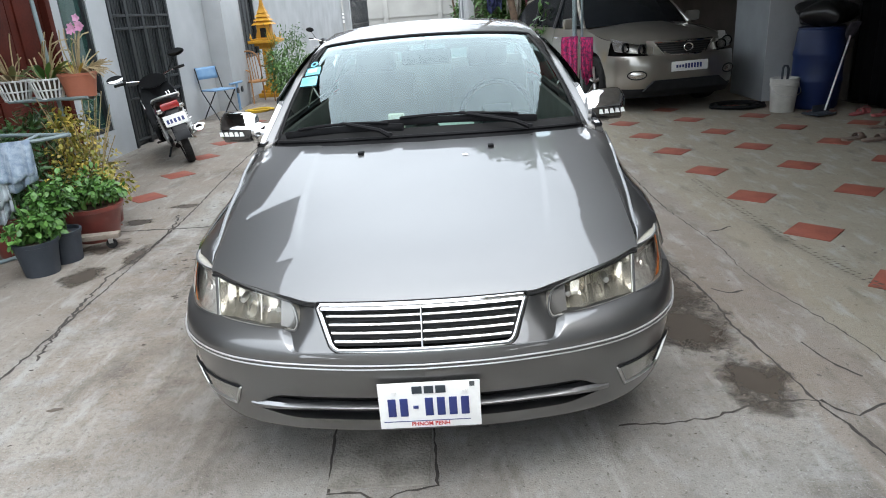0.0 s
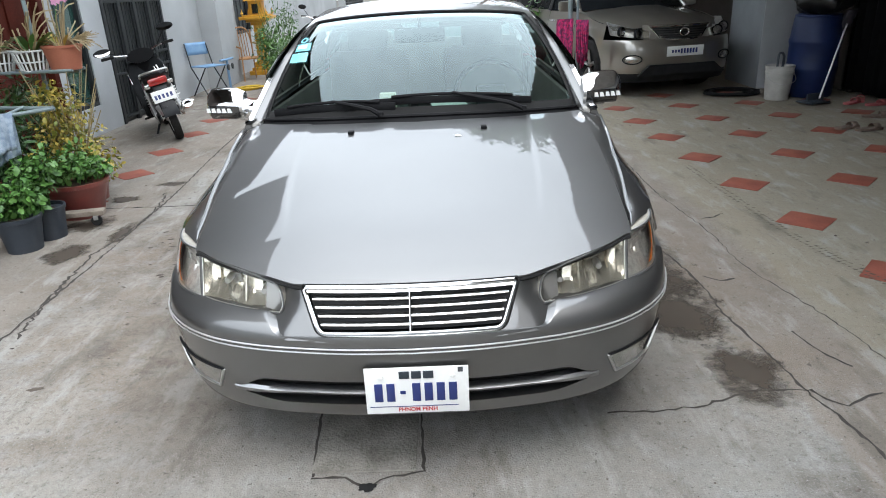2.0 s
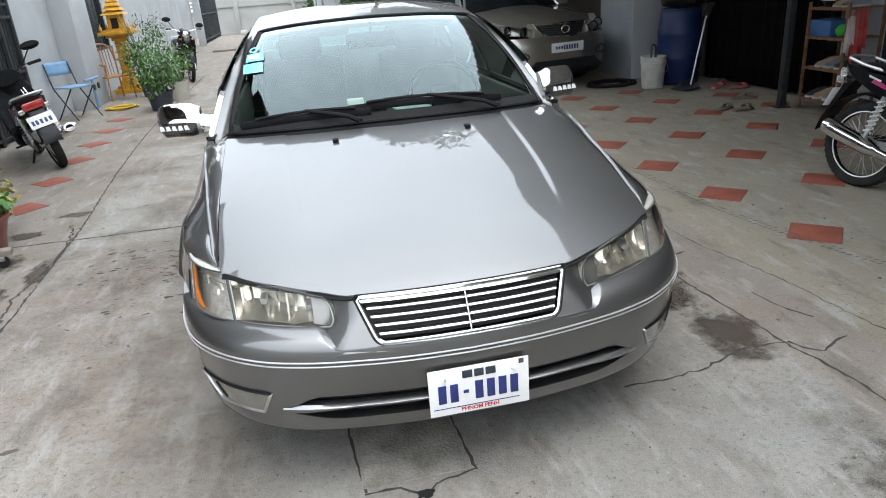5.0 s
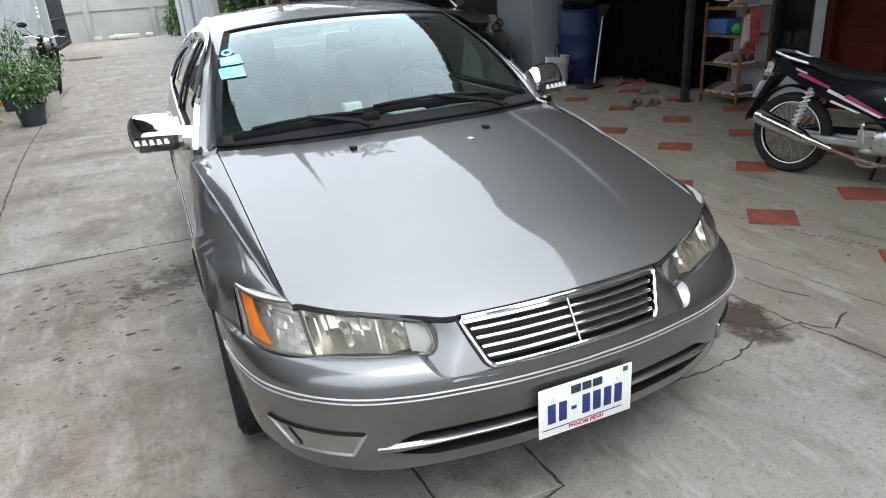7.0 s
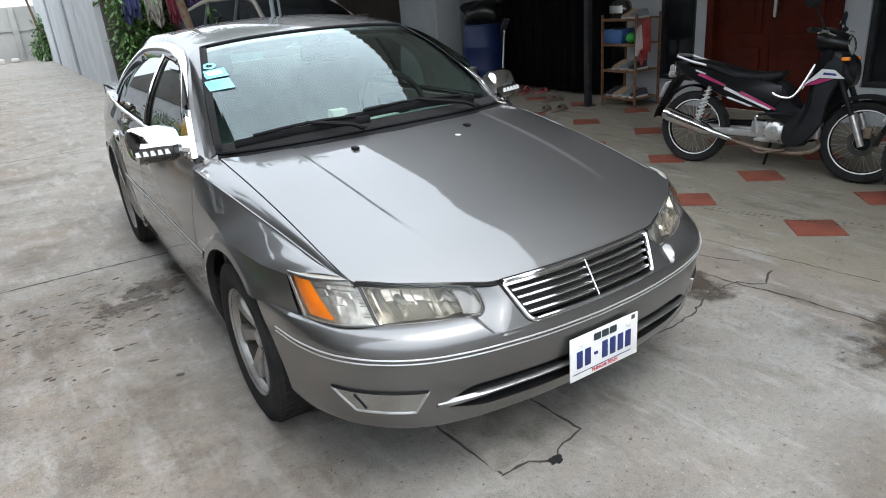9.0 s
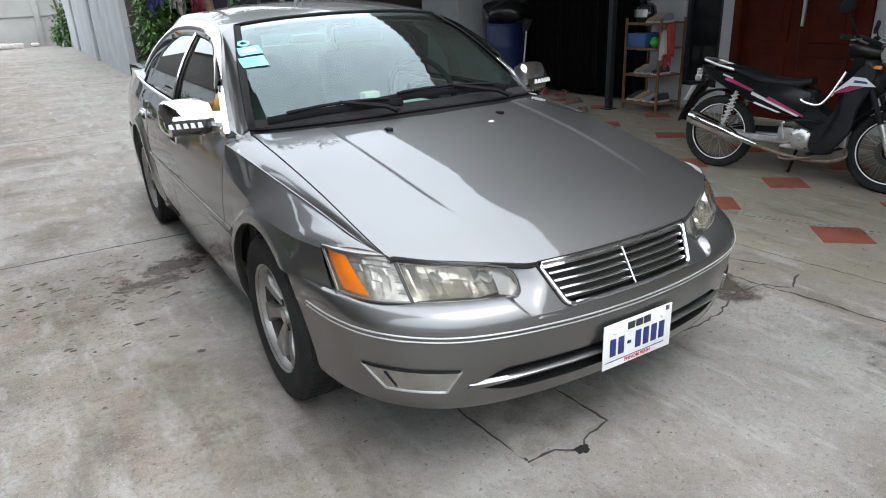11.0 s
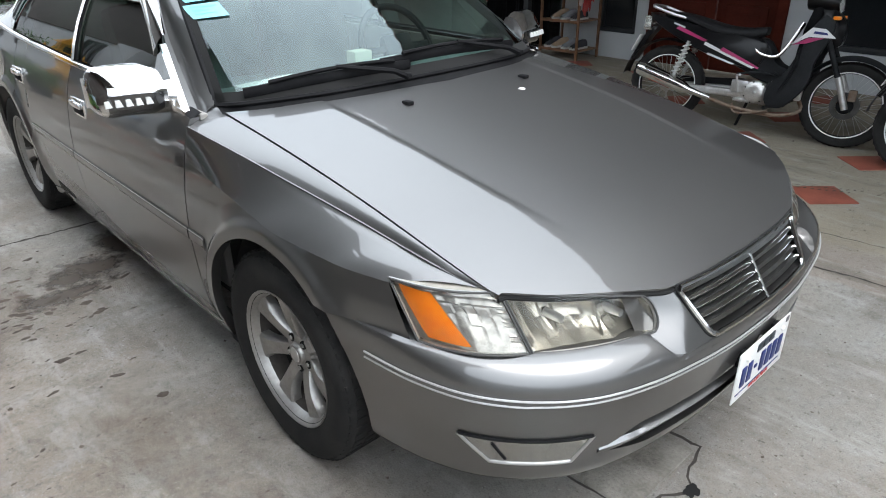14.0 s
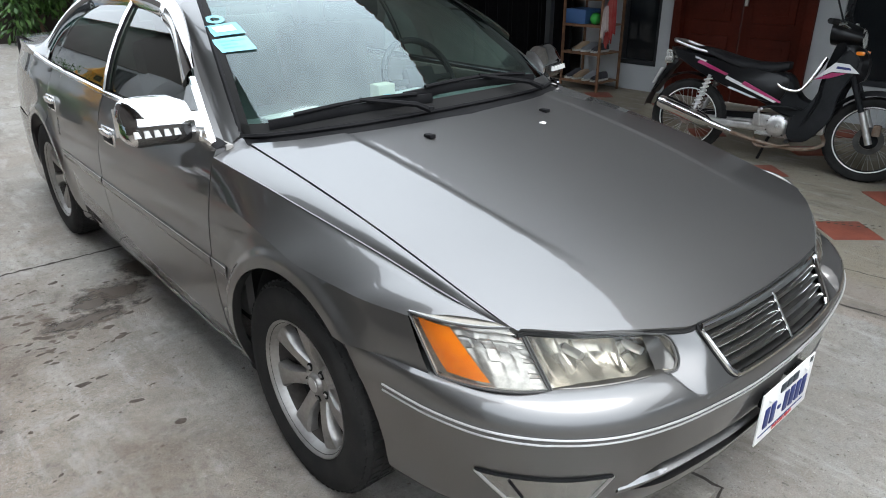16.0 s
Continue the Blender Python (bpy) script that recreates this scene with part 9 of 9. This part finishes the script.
Geo().box((-2.6, 23.6, 0.03), (0.9, 0.1, 0.06), 0.01).make("plank", WORNWOOD)
tagged(bpy.data.objects["plank.001"] if "plank.001" in bpy.data.objects else bpy.data.objects["plank"], "loose weathered plank on the lane", "plank")

# ---- stickers and a carton behind the windscreen ----
def sticker(x0, x1, k0, k1, mat, name="windscreen_sticker"):
    P = np.array([[on_glass(x0 * (1 - a) + x1 * a, k0 * (1 - b) + k1 * b, 0.006) for a in np.linspace(0, 1, 6)] for b in np.linspace(0, 1, 4)])
    return Geo().grid(P).make(name, mat, screen)


CYAN = surf("cyan_sticker", (0.16, 0.52, 0.66), (0.2, 0.58, 0.7), rough=0.4)
sticker(-0.640, -0.544, 0.48, 0.58, surf("pale_cyan_sticker", (0.27, 0.60, 0.68), (0.22, 0.54, 0.63), rough=0.6, spec=0.2))
for k0, k1, x1 in ((0.553, 0.565, -0.556), (0.530, 0.538, -0.585), (0.508, 0.515, -0.570)):
    sticker(-0.628, x1, k0, k1, CYAN).location = (0, -0.001, 0.0015)
sticker(-0.624, -0.537, 0.60, 0.69, CYAN)
sticker(-0.612, -0.557, 0.625, 0.67, WHITEP).location = (0, -0.001, 0.0015)
P = np.array([[on_glass(-0.584 + rr_ * math.cos(a), 0.735 + rr_ * 1.5 * math.sin(a), 0.006) for a in np.linspace(0, 6.283, 20)] for rr_ in (0.012, 0.024)])
Geo().grid(P).make("windscreen_sticker", CYAN, screen)
ob = Geo().box((0, 0, 0.05), (0.075, 0.055, 0.10), 0.004).make("carton", surf("cream_carton", (0.62, 0.56, 0.44), (0.55, 0.50, 0.38), rough=0.7), car)
ob.location = (-0.148, 1.50, 0.925)
Geo().box((-0.002, -0.029, 0.045), (0.035, 0.003, 0.04), 0.001).make("carton_print", CYAN, ob)
for x0, x1, u, mt in ((-0.55, -0.30, 1.62, PAIL), (0.05, 0.22, 1.66, PAIL)):
    Geo().box(((x0 + x1) / 2, u, 0.935), (x1 - x0, 0.14, 0.004), 0, pose(0, 0, 0, 0, 0, 8)).make("paper", mt, car)
